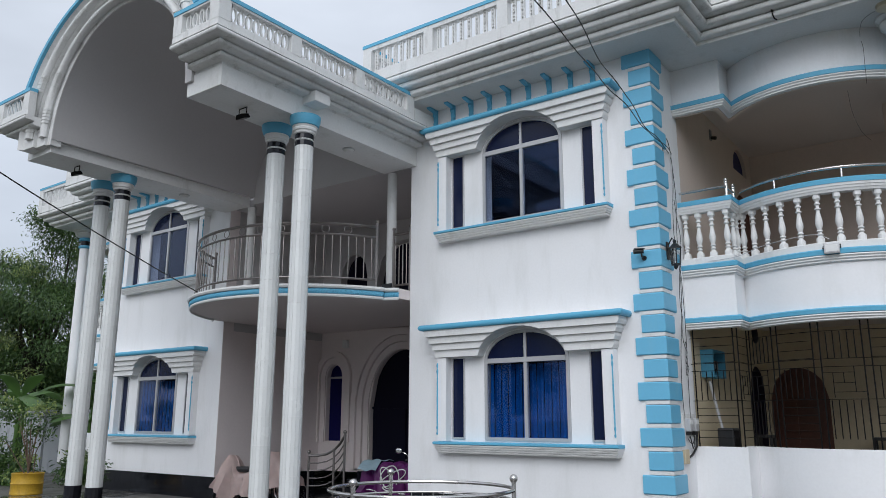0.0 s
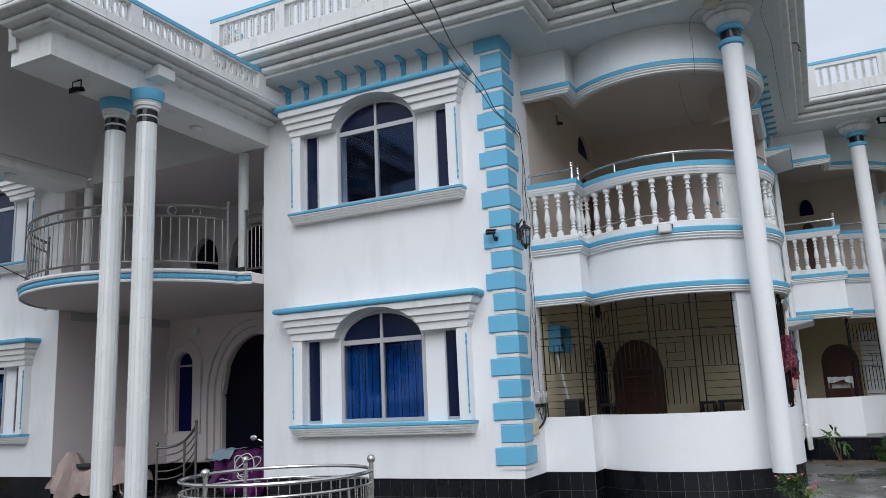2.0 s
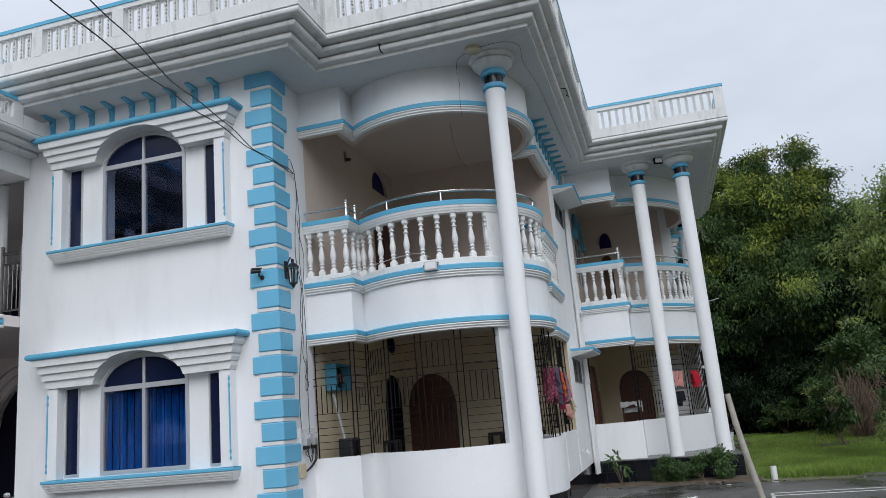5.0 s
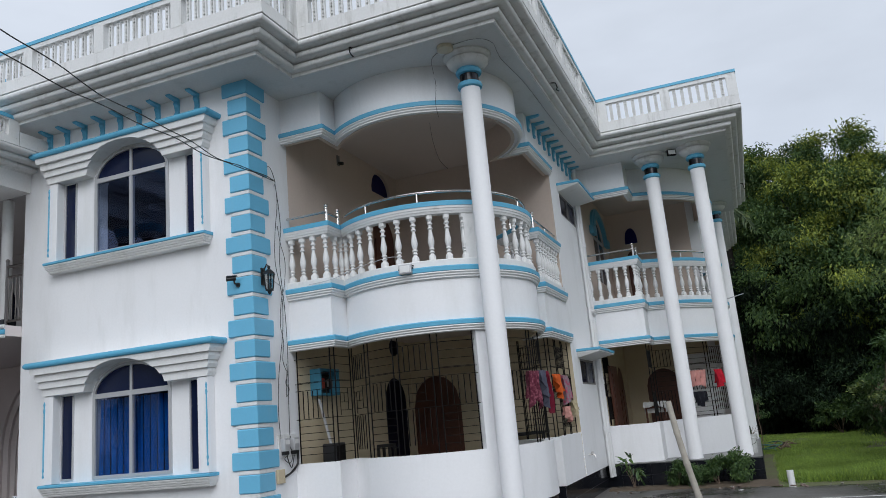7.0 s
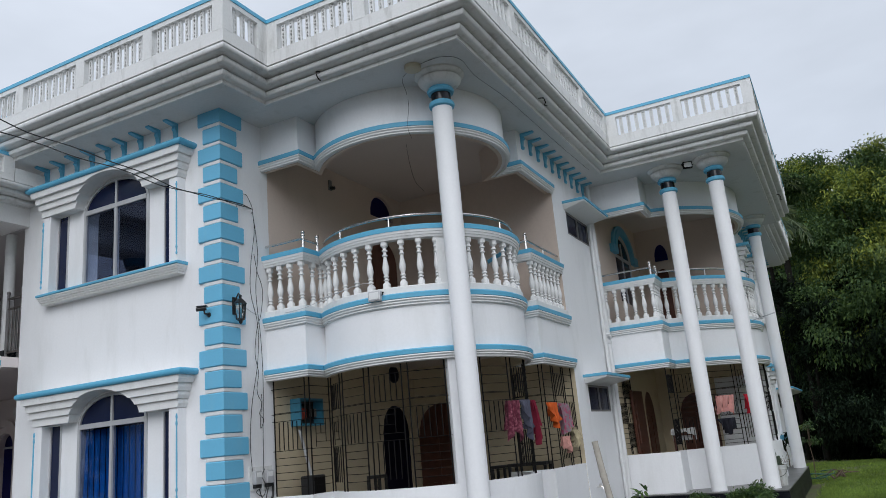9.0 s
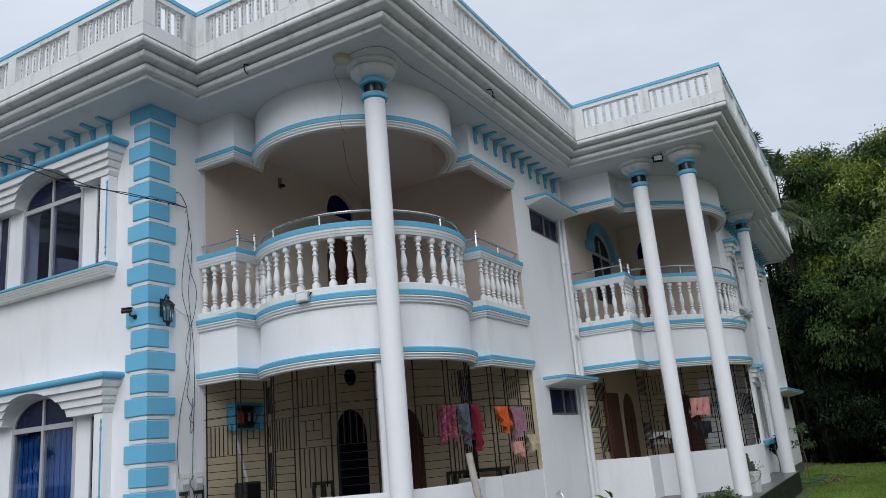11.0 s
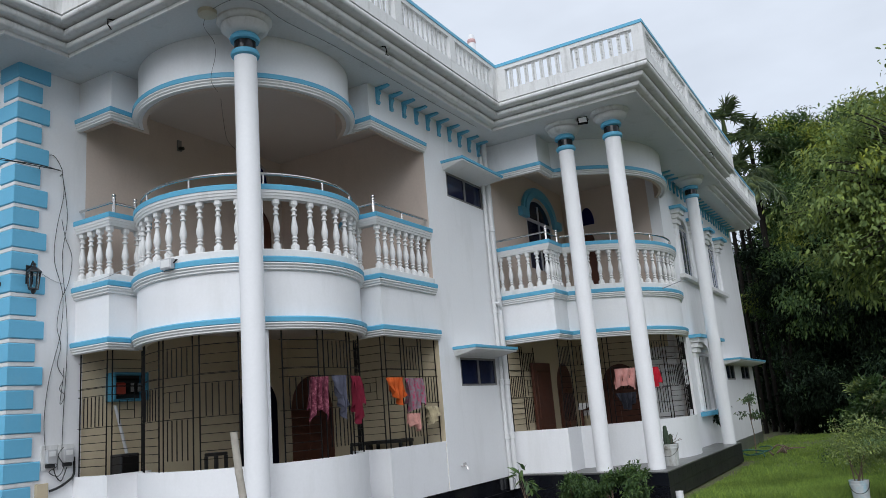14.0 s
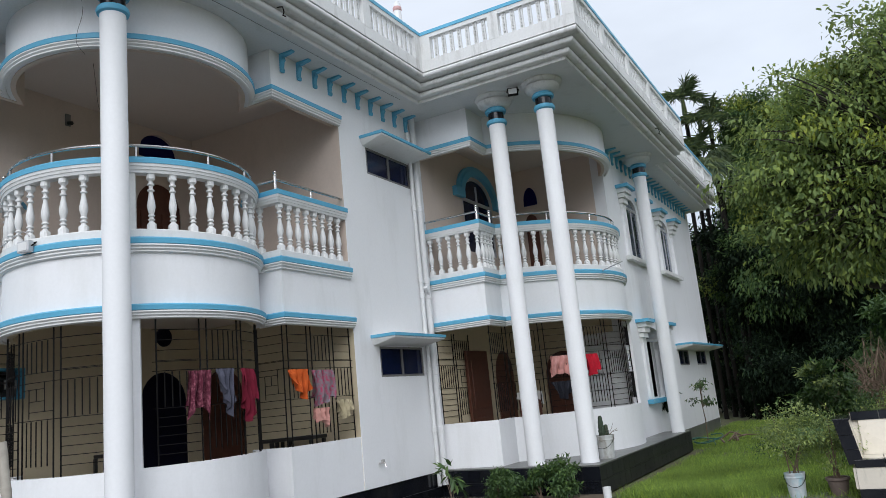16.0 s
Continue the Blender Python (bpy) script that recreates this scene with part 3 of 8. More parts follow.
def balcony(name, path, label, runs):
    """Everything of a balcony that follows its curved front: low wall, bands, parapet, balusters, hand rail."""
    ob = thing(name, label, "balcony", kind="structure")
    part("low_wall", sweep(B(), path, [(-0.01, PLINTH_Z), (-0.01, 1.16), (-0.14, 1.16), (-0.14, PLINTH_Z)]), M["white"], ob, smooth=True)
    part("fascia", sweep(B(), path, [(0.0, 2.745), (0.0, 3.60), (-0.06, 3.60), (-0.06, 2.745)]), M["white"], ob, smooth=True)
    part("lining", sweep(B(), path, [(-0.062, 2.735), (-0.062, 3.19), (-0.12, 3.19), (-0.12, 2.735)]), M["beige"], ob, "beige painted inner face", smooth=True)
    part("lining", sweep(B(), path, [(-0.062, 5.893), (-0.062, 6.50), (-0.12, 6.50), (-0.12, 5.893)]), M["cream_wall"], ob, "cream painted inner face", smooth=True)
    part("curb", sweep(B(), path, [(0.025, 3.60), (0.025, 3.715), (0.015, 3.725), (-0.118, 3.725), (-0.13, 3.715), (-0.13, 3.60)]), M["trim"], ob, smooth=True)
    part("arch_fascia", sweep(B(), path, [(0.0, 5.90), (0.0, SOFFIT_Z + 0.02), (-0.06, SOFFIT_Z + 0.02), (-0.06, 5.90)]), M["white"], ob, smooth=True)
    for z0, z1, nm in ((2.722, 2.885, "lower_band"), (3.455, 3.628, "floor_band"), (5.875, 6.045, "arch_band")):
        bb, bw = B(), B()
        band(bb, bw, path, z0, z1)
        part(nm, bw, M["trim"], ob, "stepped white plaster band", smooth=True)
        part("fillet", bb, M["blue"], ob, "blue painted fillet", smooth=True)
    part("rail_blue", sweep(B(), path, [(0.055, 4.48), (0.06, 4.54), (0.05, 4.55), (-0.14, 4.55), (-0.15, 4.54), (-0.145, 4.48)]), M["blue"], ob, "blue painted hand rail", smooth=True)
    part("rail_white", sweep(B(), path, [(0.012, 4.375), (0.022, 4.408), (0.03, 4.41), (0.036, 4.443), (0.044, 4.445), (0.048, 4.48), (-0.138, 4.48), (-0.134, 4.445), (-0.126, 4.443), (-0.12, 4.41), (-0.112, 4.408), (-0.102, 4.375)]), M["trim"], ob, smooth=True)
    mid = mitred(path, -0.045)
    for i0, i1, count in runs:
        piece = mid[i0:i1 + 1]
        length = path_length(piece)
        for u in ([(k + 0.5) / count for k in range(count)] if isinstance(count, int) else count):
            x, y, a = along(piece, length * u)
            share("baluster", baluster_mesh, ob, pose(x, y, 3.725, 0, 0, a) @ Matrix.Diagonal((1.08, 1.08, 0.65 / 0.61, 1)))
    return ob


n1 = len(BALCONY1)
balcony("corner_balcony", BALCONY1, "white bow-fronted corner balcony with turned balusters and blue bands", [(0, 1, (0.10, 0.38, 0.66, 0.97)), (1, 2, (0.45, 0.83)), (2, n1 - 3, [(k + 0.5) / 21 for k in range(21) if k != 10]), (n1 - 3, n1 - 2, (0.35,)), (n1 - 2, n1 - 1, [0.02 + 0.125 * k for k in range(8)])])
n2 = len(BALCONY2)
balcony("rear_balcony", BALCONY2, "white bow-fronted rear balcony with turned balusters and blue bands", [(0, 1, (0.08, 0.26, 0.44, 0.62, 0.80, 0.98)), (1, 2, (0.22, 0.42, 0.62, 0.82)), (2, n2 - 1, 19)])
WEST_BALCONY = flip(BALCONY1)
balcony("west_balcony", WEST_BALCONY, "white bow-fronted west balcony with turned balusters and blue bands", [(0, 1, 8), (2, n1 - 3, 21)])

# ---- round columns ----
def column(x, y, z0, z1, r, label):
    ob = thing("round_column", label, "column", "round white columns")
    part("shaft", lathe(B(), [(r, z0), (r, z1 - 0.50)], x, y, 28), M["white"], ob, smooth=True)
    part("collar", lathe(B(), [(r + 0.0, z1 - 0.50), (r + 0.03, z1 - 0.485), (r + 0.04, z1 - 0.455), (r + 0.028, z1 - 0.42), (r - 0.005, z1 - 0.41)], x, y, 28), M["blue"], ob, "blue painted ring", smooth=True)
    part("neck", lathe(B(), [(r - 0.005, z1 - 0.41), (r - 0.005, z1 - 0.29)], x, y, 28), M["black_tile"], ob, "black glossy band", smooth=True)
    part("collar", lathe(B(), [(r - 0.005, z1 - 0.29), (r + 0.035, z1 - 0.28), (r + 0.048, z1 - 0.245), (r + 0.03, z1 - 0.21), (r + 0.02, z1 - 0.20)], x, y, 28), M["blue"], ob, "blue painted ring", smooth=True)
    part("capital", lathe(B(), [(r + 0.02, z1 - 0.20), (r + 0.10, z1 - 0.17), (r + 0.155, z1 - 0.115), (r + 0.16, z1 - 0.08), (r + 0.12, z1 - 0.065), (r + 0.18, z1 - 0.05), (r + 0.205, z1 - 0.02), (r + 0.205, z1 + 0.003)], x, y, 32), M["weather"], ob, smooth=True)
    return ob


for cx, cy, lab in ((-0.56, 10.76, "tall white round column with blue rings at the corner balcony"), (1.22, 17.10, "tall white round column with blue rings on the tiled platform"),
                    (2.13, 17.03, "tall white round column with blue rings on the tiled platform"), (2.26, 22.55, "tall white round column with blue rings by the rear wall"),
                    (-20.3, 10.76, "tall white round column with blue rings at the west balcony")):
    column(cx, cy, PLINTH_Z - 0.02, SOFFIT_Z, 0.14, lab)
def radial(r, w):
    """A point of the pier behind the corner column, out along the balcony's diagonal and across it."""
    k = math.sqrt(0.5)
    return (BOW1_C[0] + k * (r + w), BOW1_C[1] + k * (-r + w))


bm = prism(B(), [radial(1.36, -0.17), radial(1.477, -0.17), radial(1.486, 0.0), radial(1.477, 0.15), radial(1.36, 0.15)], 1.155, 2.77)
structure("wall_pier", bm, M["white"], "white pier behind the corner column")
bm = prism(B(), [radial(1.37, -0.19), radial(1.488, -0.19), radial(1.497, 0.0), radial(1.488, 0.13), radial(1.37, 0.13)], 3.72, 4.378)
structure("wall_pier_upper", bm, M["trim"], "short white pier in the balustrade behind the column")
# ---- windows ----
def arch_half(z, zs, a, rise):
    """Half the width of an arch at the height z over its springing zs."""
    return a * math.sqrt(max(0.0, 1 - ((z - zs) / rise) ** 2)) if zs < z < zs + rise else (a if z <= zs else 0.0)


def pane(name, poly, lo, hi, axis, parent):
    ob = part(name, prism(B(), poly, lo, hi, axis), M["glass"], parent)
    ob.visible_shadow = False
    return ob


def arched_window(cx, dz, curtain, west=False):
    """Frame, panes and curtains of the three-light front window."""
    lab = ("white aluminium arched window with dark glass and blue curtains" if curtain else "white aluminium arched window with dark tinted glass")
    ob = thing("arched_window", lab, "window", "front windows")
    y = FRONT_Y - 0.02
    zb, zs, rise, a = 1.21 + dz, 2.36 + dz, 0.44, 0.705
    wx, cx = cx, cx + 0.035                            # the arched light sits a little off the surround's middle
    n = 18
    outer = [(cx + a * math.cos(math.pi * i / n), zs + rise * math.sin(math.pi * i / n)) for i in range(n + 1)]
    inner = [(cx + (a - 0.045) * math.cos(math.pi * i / n), zs + (rise - 0.045) * math.sin(math.pi * i / n)) for i in range(n + 1)]
    part("arch_frame", prism(B(), outer + inner[::-1], y, y + 0.06, "y"), M["alu"], ob)
    bm = B()
    box(bm, cx - a, cx - a + 0.05, y, y + 0.06, zb, zs)
    box(bm, cx + a - 0.05, cx + a, y, y + 0.06, zb, zs)
    box(bm, cx - a + 0.05, cx + a - 0.05, y, y + 0.06, zb, zb + 0.045)
    part("frame", bm, M["alu"], ob)
    part("transom", box(B(), cx - a + 0.05, cx + a - 0.05, y - 0.005, y + 0.065, zs - 0.035, zs + 0.035), M["alu"], ob)
    part("mullion", box(B(), cx - 0.025, cx + 0.025, y - 0.003, y + 0.063, zb + 0.045, zs - 0.035), M["alu"], ob)
    part("mullion", box(B(), cx - 0.02, cx + 0.02, y - 0.001, y + 0.06, zs + 0.035, zs + rise - 0.045), M["alu"], ob)
    for s in (-1, 1):
        x0, x1 = sorted((cx + s * 0.025, cx + s * (a - 0.05)))
        pane("pane", [(x0, zb + 0.045), (x1, zb + 0.045), (x1, zs - 0.035), (x0, zs - 0.035)], y + 0.025, y + 0.031, "y", ob)
        top = [(cx + s * (a - 0.047) * math.cos(math.pi / 2 * i / 9), zs + 0.035 + (rise - 0.085) * math.sin(math.pi / 2 * i / 9)) for i in range(10)] + [(cx + s * 0.02, zs + 0.035 + rise - 0.085), (cx + s * 0.02, zs + 0.035)]
        pane("fanlight", top if s < 0 else top[::-1], y + 0.025, y + 0.031, "y", ob).data.materials[0] = M["dull_glass"]
        w0, w1 = (wx - 1.27, wx - 1.03) if s < 0 else (wx + 1.05, wx + 1.28)
        bm = B()
        box(bm, w0, w0 + 0.022, y, y + 0.05, zb + 0.01, zs + 0.06)
        box(bm, w1 - 0.022, w1, y, y + 0.05, zb + 0.01, zs + 0.06)
        box(bm, w0 + 0.022, w1 - 0.022, y, y + 0.05, zb + 0.01, zb + 0.035)
        part("side_frame", bm, M["alu"], ob)
        pane("side_pane", [(w0 + 0.022, zb + 0.035), (w1 - 0.022, zb + 0.035), (w1 - 0.022, zs + 0.06), (w0 + 0.022, zs + 0.06)], y + 0.02, y + 0.026, "y", ob).data.materials[0] = M["dull_glass"]
    # lattice of thin bars behind the glass
    bm = B()
    if curtain:
        for i in range(11):
            x = cx - 0.60 + 0.12 * i
            tube(bm, [(x, y + 0.12, zb + 0.02), (x, y + 0.12, zs - 0.02)], 0.006, 5)
        part("security_bars", bm, M["iron"], ob)
        for s in (-1, 1):
            bm = B()
            cols, wide = 70, 0.635
            top, low = [], []
            for i in range(cols + 1):
                x = cx + s * (-0.03 + (wide + 0.06) * i / cols)
                d = 0.045 * math.sin(i * 0.9 + s) + 0.025 * math.sin(i * 0.37 + 2 * s)
                top.append(bm.verts.new((x, y + 0.20 + 0.03 * s + d * 0.8, zs - 0.05)))
                low.append(bm.verts.new((x + 0.01 * math.sin(i * 0.7), y + 0.20 + 0.03 * s + d * 1.2, zb - 0.05)))
            for i in range(cols):
                bm.faces.new((top[i], top[i + 1], low[i + 1], low[i]))
            part("curtain", bm, M["curtain"], ob, "blue patterned curtain", smooth=True)
    else:
        bm.free()
    return ob


def turned_rod(bm, x, y, z0, z1, r):
    h = z1 - z0
    prof = [(r * 0.5, 0), (r, 0.02 * h), (r * 0.5, 0.05 * h), (r * 0.5, 0.07 * h), (r * 1.1, 0.1 * h), (r * 0.6, 0.13 * h), (r * 0.7, 0.2 * h), (r * 0.8, 0.5 * h), (r * 0.6, 0.84 * h), (r * 1.1, 0.88 * h), (r * 0.5, 0.92 * h), (r, 0.96 * h), (r * 0.4, h)]
    return lathe(bm, [(p, z0 + q) for p, q in prof], x, y, 10)


def window_surround(cx, dz):
    """Hood mould, pilasters, spindles and sill round a front window."""
    ob = thing("window_surround", "white stepped plaster hood with a blue cap, pilasters and sill round a window", "window surround", "front window surrounds")
    z0 = 2.44 + dz
    a, zs, rise = 0.735, 2.36 + dz, 0.465
    y, ax = FRONT_Y, cx + 0.035
    layers = [(z0, z0 + 0.108, 1.465, 0.17), (z0 + 0.110, z0 + 0.208, 1.50, 0.205), (z0 + 0.210, z0 + 0.313, 1.54, 0.24), (z0 + 0.315, z0 + 0.413, 1.595, 0.285)]
    for za, zb, w, d in layers:
        bm = B()
        for s in (-1, 1):
            top = min(zb, zs + rise)
            curve = [(ax + s * arch_half(za + (top - za) * i / 6, zs, a, rise), za + (top - za) * i / 6) for i in range(7)]
            poly = [(cx + s * w, za)] + curve + ([(ax, zb)] if top < zb else []) + [(cx + s * (w + 0.02), zb), (cx + s * (w + 0.025), (za + zb) / 2)]
            prism(bm, poly if s > 0 else poly[::-1], y - d, y, "y")
        part("hood_step", bm, M["trim"], ob)
    zc = z0 + 0.415
    bm = B()
    sweep(bm, [(cx - 1.665, y), (cx - 1.665, y - 0.295), (cx + 1.65, y - 0.295), (cx + 1.65, y)], [(-0.04, zc), (0.012, zc), (0.032, zc + 0.016), (0.04, zc + 0.042), (0.032, zc + 0.068), (0.012, zc + 0.084), (-0.04, zc + 0.086)])
    part("hood_cap", bm, M["blue"], ob, "rounded blue cap", smooth=True)
    part("hood_top", box(B(), cx - 1.62, cx + 1.62, y - 0.255, y, zc + 0.003, zc + 0.083), M["weather"], ob)
    for s in (-1, 1):
        x0, x1 = sorted((cx + s * 1.29, cx + s * 1.46))
        part("pilaster", box(B(), x0, x1, y - 0.15, y, 1.19 + dz, z0 - 0.004, 0.008), M["white"], ob)
        part("spindle", turned_rod(B(), cx + s * 1.445, y - 0.158, 1.28 + dz, 2.36 + dz, 0.015), M["blue"], ob, "thin blue turned rod", smooth=True)
    bm = B()
    prism(bm, [(y, 1.142 + dz), (y - 0.19, 1.142 + dz), (y - 0.205, 1.150 + dz), (y - 0.205, 1.175 + dz), (y - 0.19, 1.185 + dz), (y, 1.185 + dz)], cx - 1.5, cx + 1.5, "x")
    part("sill_top", bm, M["blue"], ob, "blue painted sill edge")
    bm = B()
    for k, (w, d) in enumerate(((1.49, 0.192), (1.478, 0.176), (1.464, 0.158), (1.45, 0.14))):
        prism(bm, [(y, 1.140 - 0.03 * (k + 1) + dz), (y - d + 0.01, 1.140 - 0.03 * (k + 1) + dz), (y - d, 1.140 - 0.03 * k - 0.012 + dz), (y - d + 0.006, 1.140 - 0.03 * k + dz), (y, 1.140 - 0.03 * k + dz)], cx - w, cx + w, "x")
    part("sill_ribs", bm, M["trim"], ob)
    return ob


for cx in (EAST_WINDOW_X, WEST_WINDOW_X):
    for dz in (0.0, UP):
        arched_window(cx, dz, dz == 0.0)
        window_surround(cx, dz)


# ---- quoins at the bay's corner ----
quoin_stack = thing("corner_quoins", "alternating long and short light blue quoin blocks with white joints up the corner", "quoins", kind="structure")
def quoin_mesh(front, side, h, name):
    """An L-shaped block round the corner at the origin: front runs to -x, side to +y."""
    p = 0.035
    bm = B()
    prism(bm, [(p, -p), (p, side), (0.0, side), (0.0, 0.0), (-front, 0.0), (-front, -p)], 0, h)
    bmesh.ops.bevel(bm, geom=[e for e in bm.edges if abs(e.verts[0].co.z - e.verts[1].co.z) < 1e-6 and e.calc_length() > 0.05], offset=0.012, segments=1, affect="EDGES")
    me = bpy.data.meshes.new(name)
    bmesh.ops.recalc_face_normals(bm, faces=bm.faces)
    bm.to_mesh(me)
    bm.free()
    me.materials.append(M["quoin"])
    return me


long_q, short_q = quoin_mesh(0.385, 0.42, 0.232, "quoin_block"), quoin_mesh(0.29, 0.31, 0.232, "quoin_block")
for k in range(22):
    z = 6.40 - 0.2905 * k
    if z > PLINTH_Z:
        share("quoin_block", long_q if k % 2 == 0 else short_q, quoin_stack, pose(BAY_X1, FRONT_Y, z))
bm = B()
for k in range(21):
    z = 6.40 - 0.2905 * k - 0.05
    f, s = (0.30, 0.32)
    prism(bm, [(BAY_X1 + 0.02, FRONT_Y - 0.02), (BAY_X1 + 0.02, FRONT_Y + s), (BAY_X1, FRONT_Y + s), (BAY_X1, FRONT_Y), (BAY_X1 - f, FRONT_Y), (BAY_X1 - f, FRONT_Y - 0.02)], z, z + 0.046)
part("joint_strip", bm, M["trim"], quoin_stack, "white plaster joints")

# ---- blue brackets under the eaves ----
bm = B()
prism(bm, [(0, 0), (0, -0.27), (-0.028, -0.275), (-0.042, -0.24), (-0.026, -0.2), (-0.04, -0.12), (-0.062, -0.09), (-0.05, -0.045), (-0.14, -0.034), (-0.22, -0.022), (-0.232, -0.008), (-0.232, 0)], -0.036, 0.036, "x")
bracket_mesh = bpy.data.meshes.new("eaves_bracket")
bmesh.ops.recalc_face_normals(bm, faces=bm.faces)
bm.to_mesh(bracket_mesh)
bm.free()
bracket_mesh.materials.append(M["blue"])


def bracket(x, y, ang, group):
    ob = new("eaves_bracket", bracket_mesh)
    ob.matrix_world = pose(x, y, SOFFIT_Z, 0, 0, ang)
    return tagged(ob, "small sky-blue scrolled bracket under the eaves", "bracket", group)


for k in range(9):
    bracket(-7.32 + 0.36 * k, FRONT_Y, 0, "front eaves brackets")
    bracket(2 * AXIS_X + 7.32 - 0.36 * k, FRONT_Y, 0, "west eaves brackets")
for k in range(10):
    bracket(WING2_X, 13.46 + 0.37 * k, 90, "side eaves brackets")
for k in range(23):
    bracket(WING3_X, 21.5 + 0.36 * k, 90, "rear eaves brackets")

# ---- small windows with canopies on the side wall ----
def small_window(y0, y1, z0, z1, x):
    ob = thing("sliding_window", "small dark sliding window in a thin grey frame", "window", "small side windows")
    bm = B()
    for ya, yb, za, zb in ((y0, y1, z0, z0 + 0.035), (y0, y1, z1 - 0.035, z1), (y0, y0 + 0.035, z0 + 0.035, z1 - 0.035), (y1 - 0.035, y1, z0 + 0.035, z1 - 0.035), ((y0 + y1) / 2 - 0.02, (y0 + y1) / 2 + 0.02, z0 + 0.035, z1 - 0.035)):
        box(bm, x - 0.05, x - 0.004, ya, yb, za, zb)
    part("frame", bm, M["alu_brown"], ob)
    for ya, yb in ((y0 + 0.035, (y0 + y1) / 2 - 0.02), ((y0 + y1) / 2 + 0.02, y1 - 0.035)):
        pane("pane", [(ya, z0 + 0.035), (yb, z0 + 0.035), (yb, z1 - 0.035), (ya, z1 - 0.035)], x - 0.03, x - 0.024, "x", ob).data.materials[0] = M["dull_glass"]
    return ob


def canopy(y0, y1, z, x, d=0.42):
    ob = thing("window_canopy", "thin white concrete window canopy with a blue edge", "canopy", "window canopies")
    part("slab", prism(B(), [(x, y0), (x + d, y0), (x + d, y1), (x, y1)], z - 0.06, z), M["trim"], ob)
    part("edge", sweep(B(), [(x, y0), (x + d, y0), (x + d, y1), (x, y1)], [(0.0, z - 0.035), (0.02, z - 0.03), (0.02, z + 0.012), (0.0, z + 0.016)]), M["blue"], ob, "blue painted edge")
    bm = B()
    vs = [bm.verts.new(p) for p in ((x, y0 + 0.05, z - 0.14), (x, y1 - 0.05, z - 0.14), (x, y1, z - 0.061), (x, y0, z - 0.061), (x + d, y0, z - 0.061), (x + d, y1, z - 0.061))]
    for f in ((0, 1, 5, 4), (3, 2, 1, 0), (3, 0, 4), (1, 2, 5), (2, 3, 4, 5)):
        bm.faces.new([vs[i] for i in f])
    part("underside", bm, M["trim"], ob)
    return ob


small_window(15.45, 16.8, 5.27, 5.72, WING2_X)
canopy(15.32, 16.86, 5.86, WING2_X)
small_window(15.4, 16.7, 2.0, 2.47, WING2_X)
canopy(15.2, 16.75, 2.62, WING2_X)
small_window(25.72, 26.92, 1.87, 2.27, WING3_X)
small_window(27.95, 29.35, 1.87, 2.27, WING3_X)
canopy(25.5, 29.95, 2.4, WING3_X)


def side_window(y0, y1, z0, z1, rise):
    """A rear window with a stepped bracketed hood and a sill."""
    cy = (y0 + y1) / 2
    ob = thing("rear_window", "dark arched window with a stepped white hood and painted sill on the rear wall", "window", "rear side windows")
    x = WING3_X
    if z0 > 2:
        pane("pane", [(y0, z0), (y1, z0), (y1, z1), (cy, z1 + rise * 0.95), (y0, z1)], x - 0.04, x - 0.032, "x", ob)
    bm = B()
    for ya in (y0, y1 - 0.04, cy - 0.02):
        box(bm, x - 0.06, x - 0.02, ya, ya + 0.04, z0, z1)
    box(bm, x - 0.06, x - 0.02, y0, y1, z1 - 0.03, z1 + 0.03)
    part("frame", bm, M["alu"], ob)
    top = z1 + rise
    for ya in (y0 - 0.62, y1 + 0.12):
        bm = B()
        for k in range(4):
            w, d = 0.30 + 0.07 * k, 0.06 + 0.05 * k
            box(bm, x, x + d, ya + 0.25 - w / 2, ya + 0.25 + w / 2, top - 0.38 + 0.11 * k, top - 0.28 + 0.11 * k)
        part("hood_step", bm, M["trim"], ob)
        part("hood_cap", prism(B(), [(ya - 0.08, top + 0.05), (ya + 0.58, top + 0.05), (ya + 0.58, top + 0.12), (ya - 0.08, top + 0.12)], x, x + 0.28, "x"), M["blue"], ob, "blue painted cap")
        part("pilaster", box(B(), x, x + 0.06, ya + 0.13, ya + 0.37, z0, top - 0.38), M["white"], ob)
    part("sill", prism(B(), [(y0 - 0.6, z0 - 0.11), (y1 + 0.6, z0 - 0.11), (y1 + 0.62, z0 - 0.02), (y0 - 0.62, z0 - 0.02)], x, x + 0.13, "x"), M["blue"] if z0 < 2 else M["trim"], ob, "painted sill")
    return ob


side_window(22.6, 23.9, 1.18, 2.45, 0.3)
side_window(22.55, 23.45, 4.3, 5.5, 0.25)
side_window(25.75, 26.65, 4.3, 5.5, 0.25)
# ---- plinth of black tiles ----
PLINTH_RUN = [(-7.85, 10.9), (-7.85, FRONT_Y), (BAY_X1, FRONT_Y), (BAY_X1, CORNER1[1])] + BALCONY1[1:] + [(WING2_X, 17.2)]
plinth = thing("black_tile_plinth", "band of glossy black tiles along the foot of the walls", "plinth", kind="structure")
EAST_TILES = [(-7.85, 9.9), (-7.85, FRONT_Y), (BAY_X1, FRONT_Y), (BAY_X1, CORNER1[1]), CORNER1] + arc(*BOW1_C, BOW1_R, A1, B1, round(BOW1_R * radians(B1 - A1) / 0.18)) + [CORNER2, (WING2_X, 17.1)]
part("backing", sweep(B(), EAST_TILES, [(-0.034, -0.02), (-0.034, PLINTH_Z - 0.012), (-0.2, PLINTH_Z - 0.012), (-0.2, -0.02)]), M["grout"], plinth)
part("backing", sweep(B(), flip(PLINTH_RUN), [(-0.034, -0.02), (-0.034, PLINTH_Z - 0.012), (-0.2, PLINTH_Z - 0.012), (-0.2, -0.02)]), M["grout"], plinth)


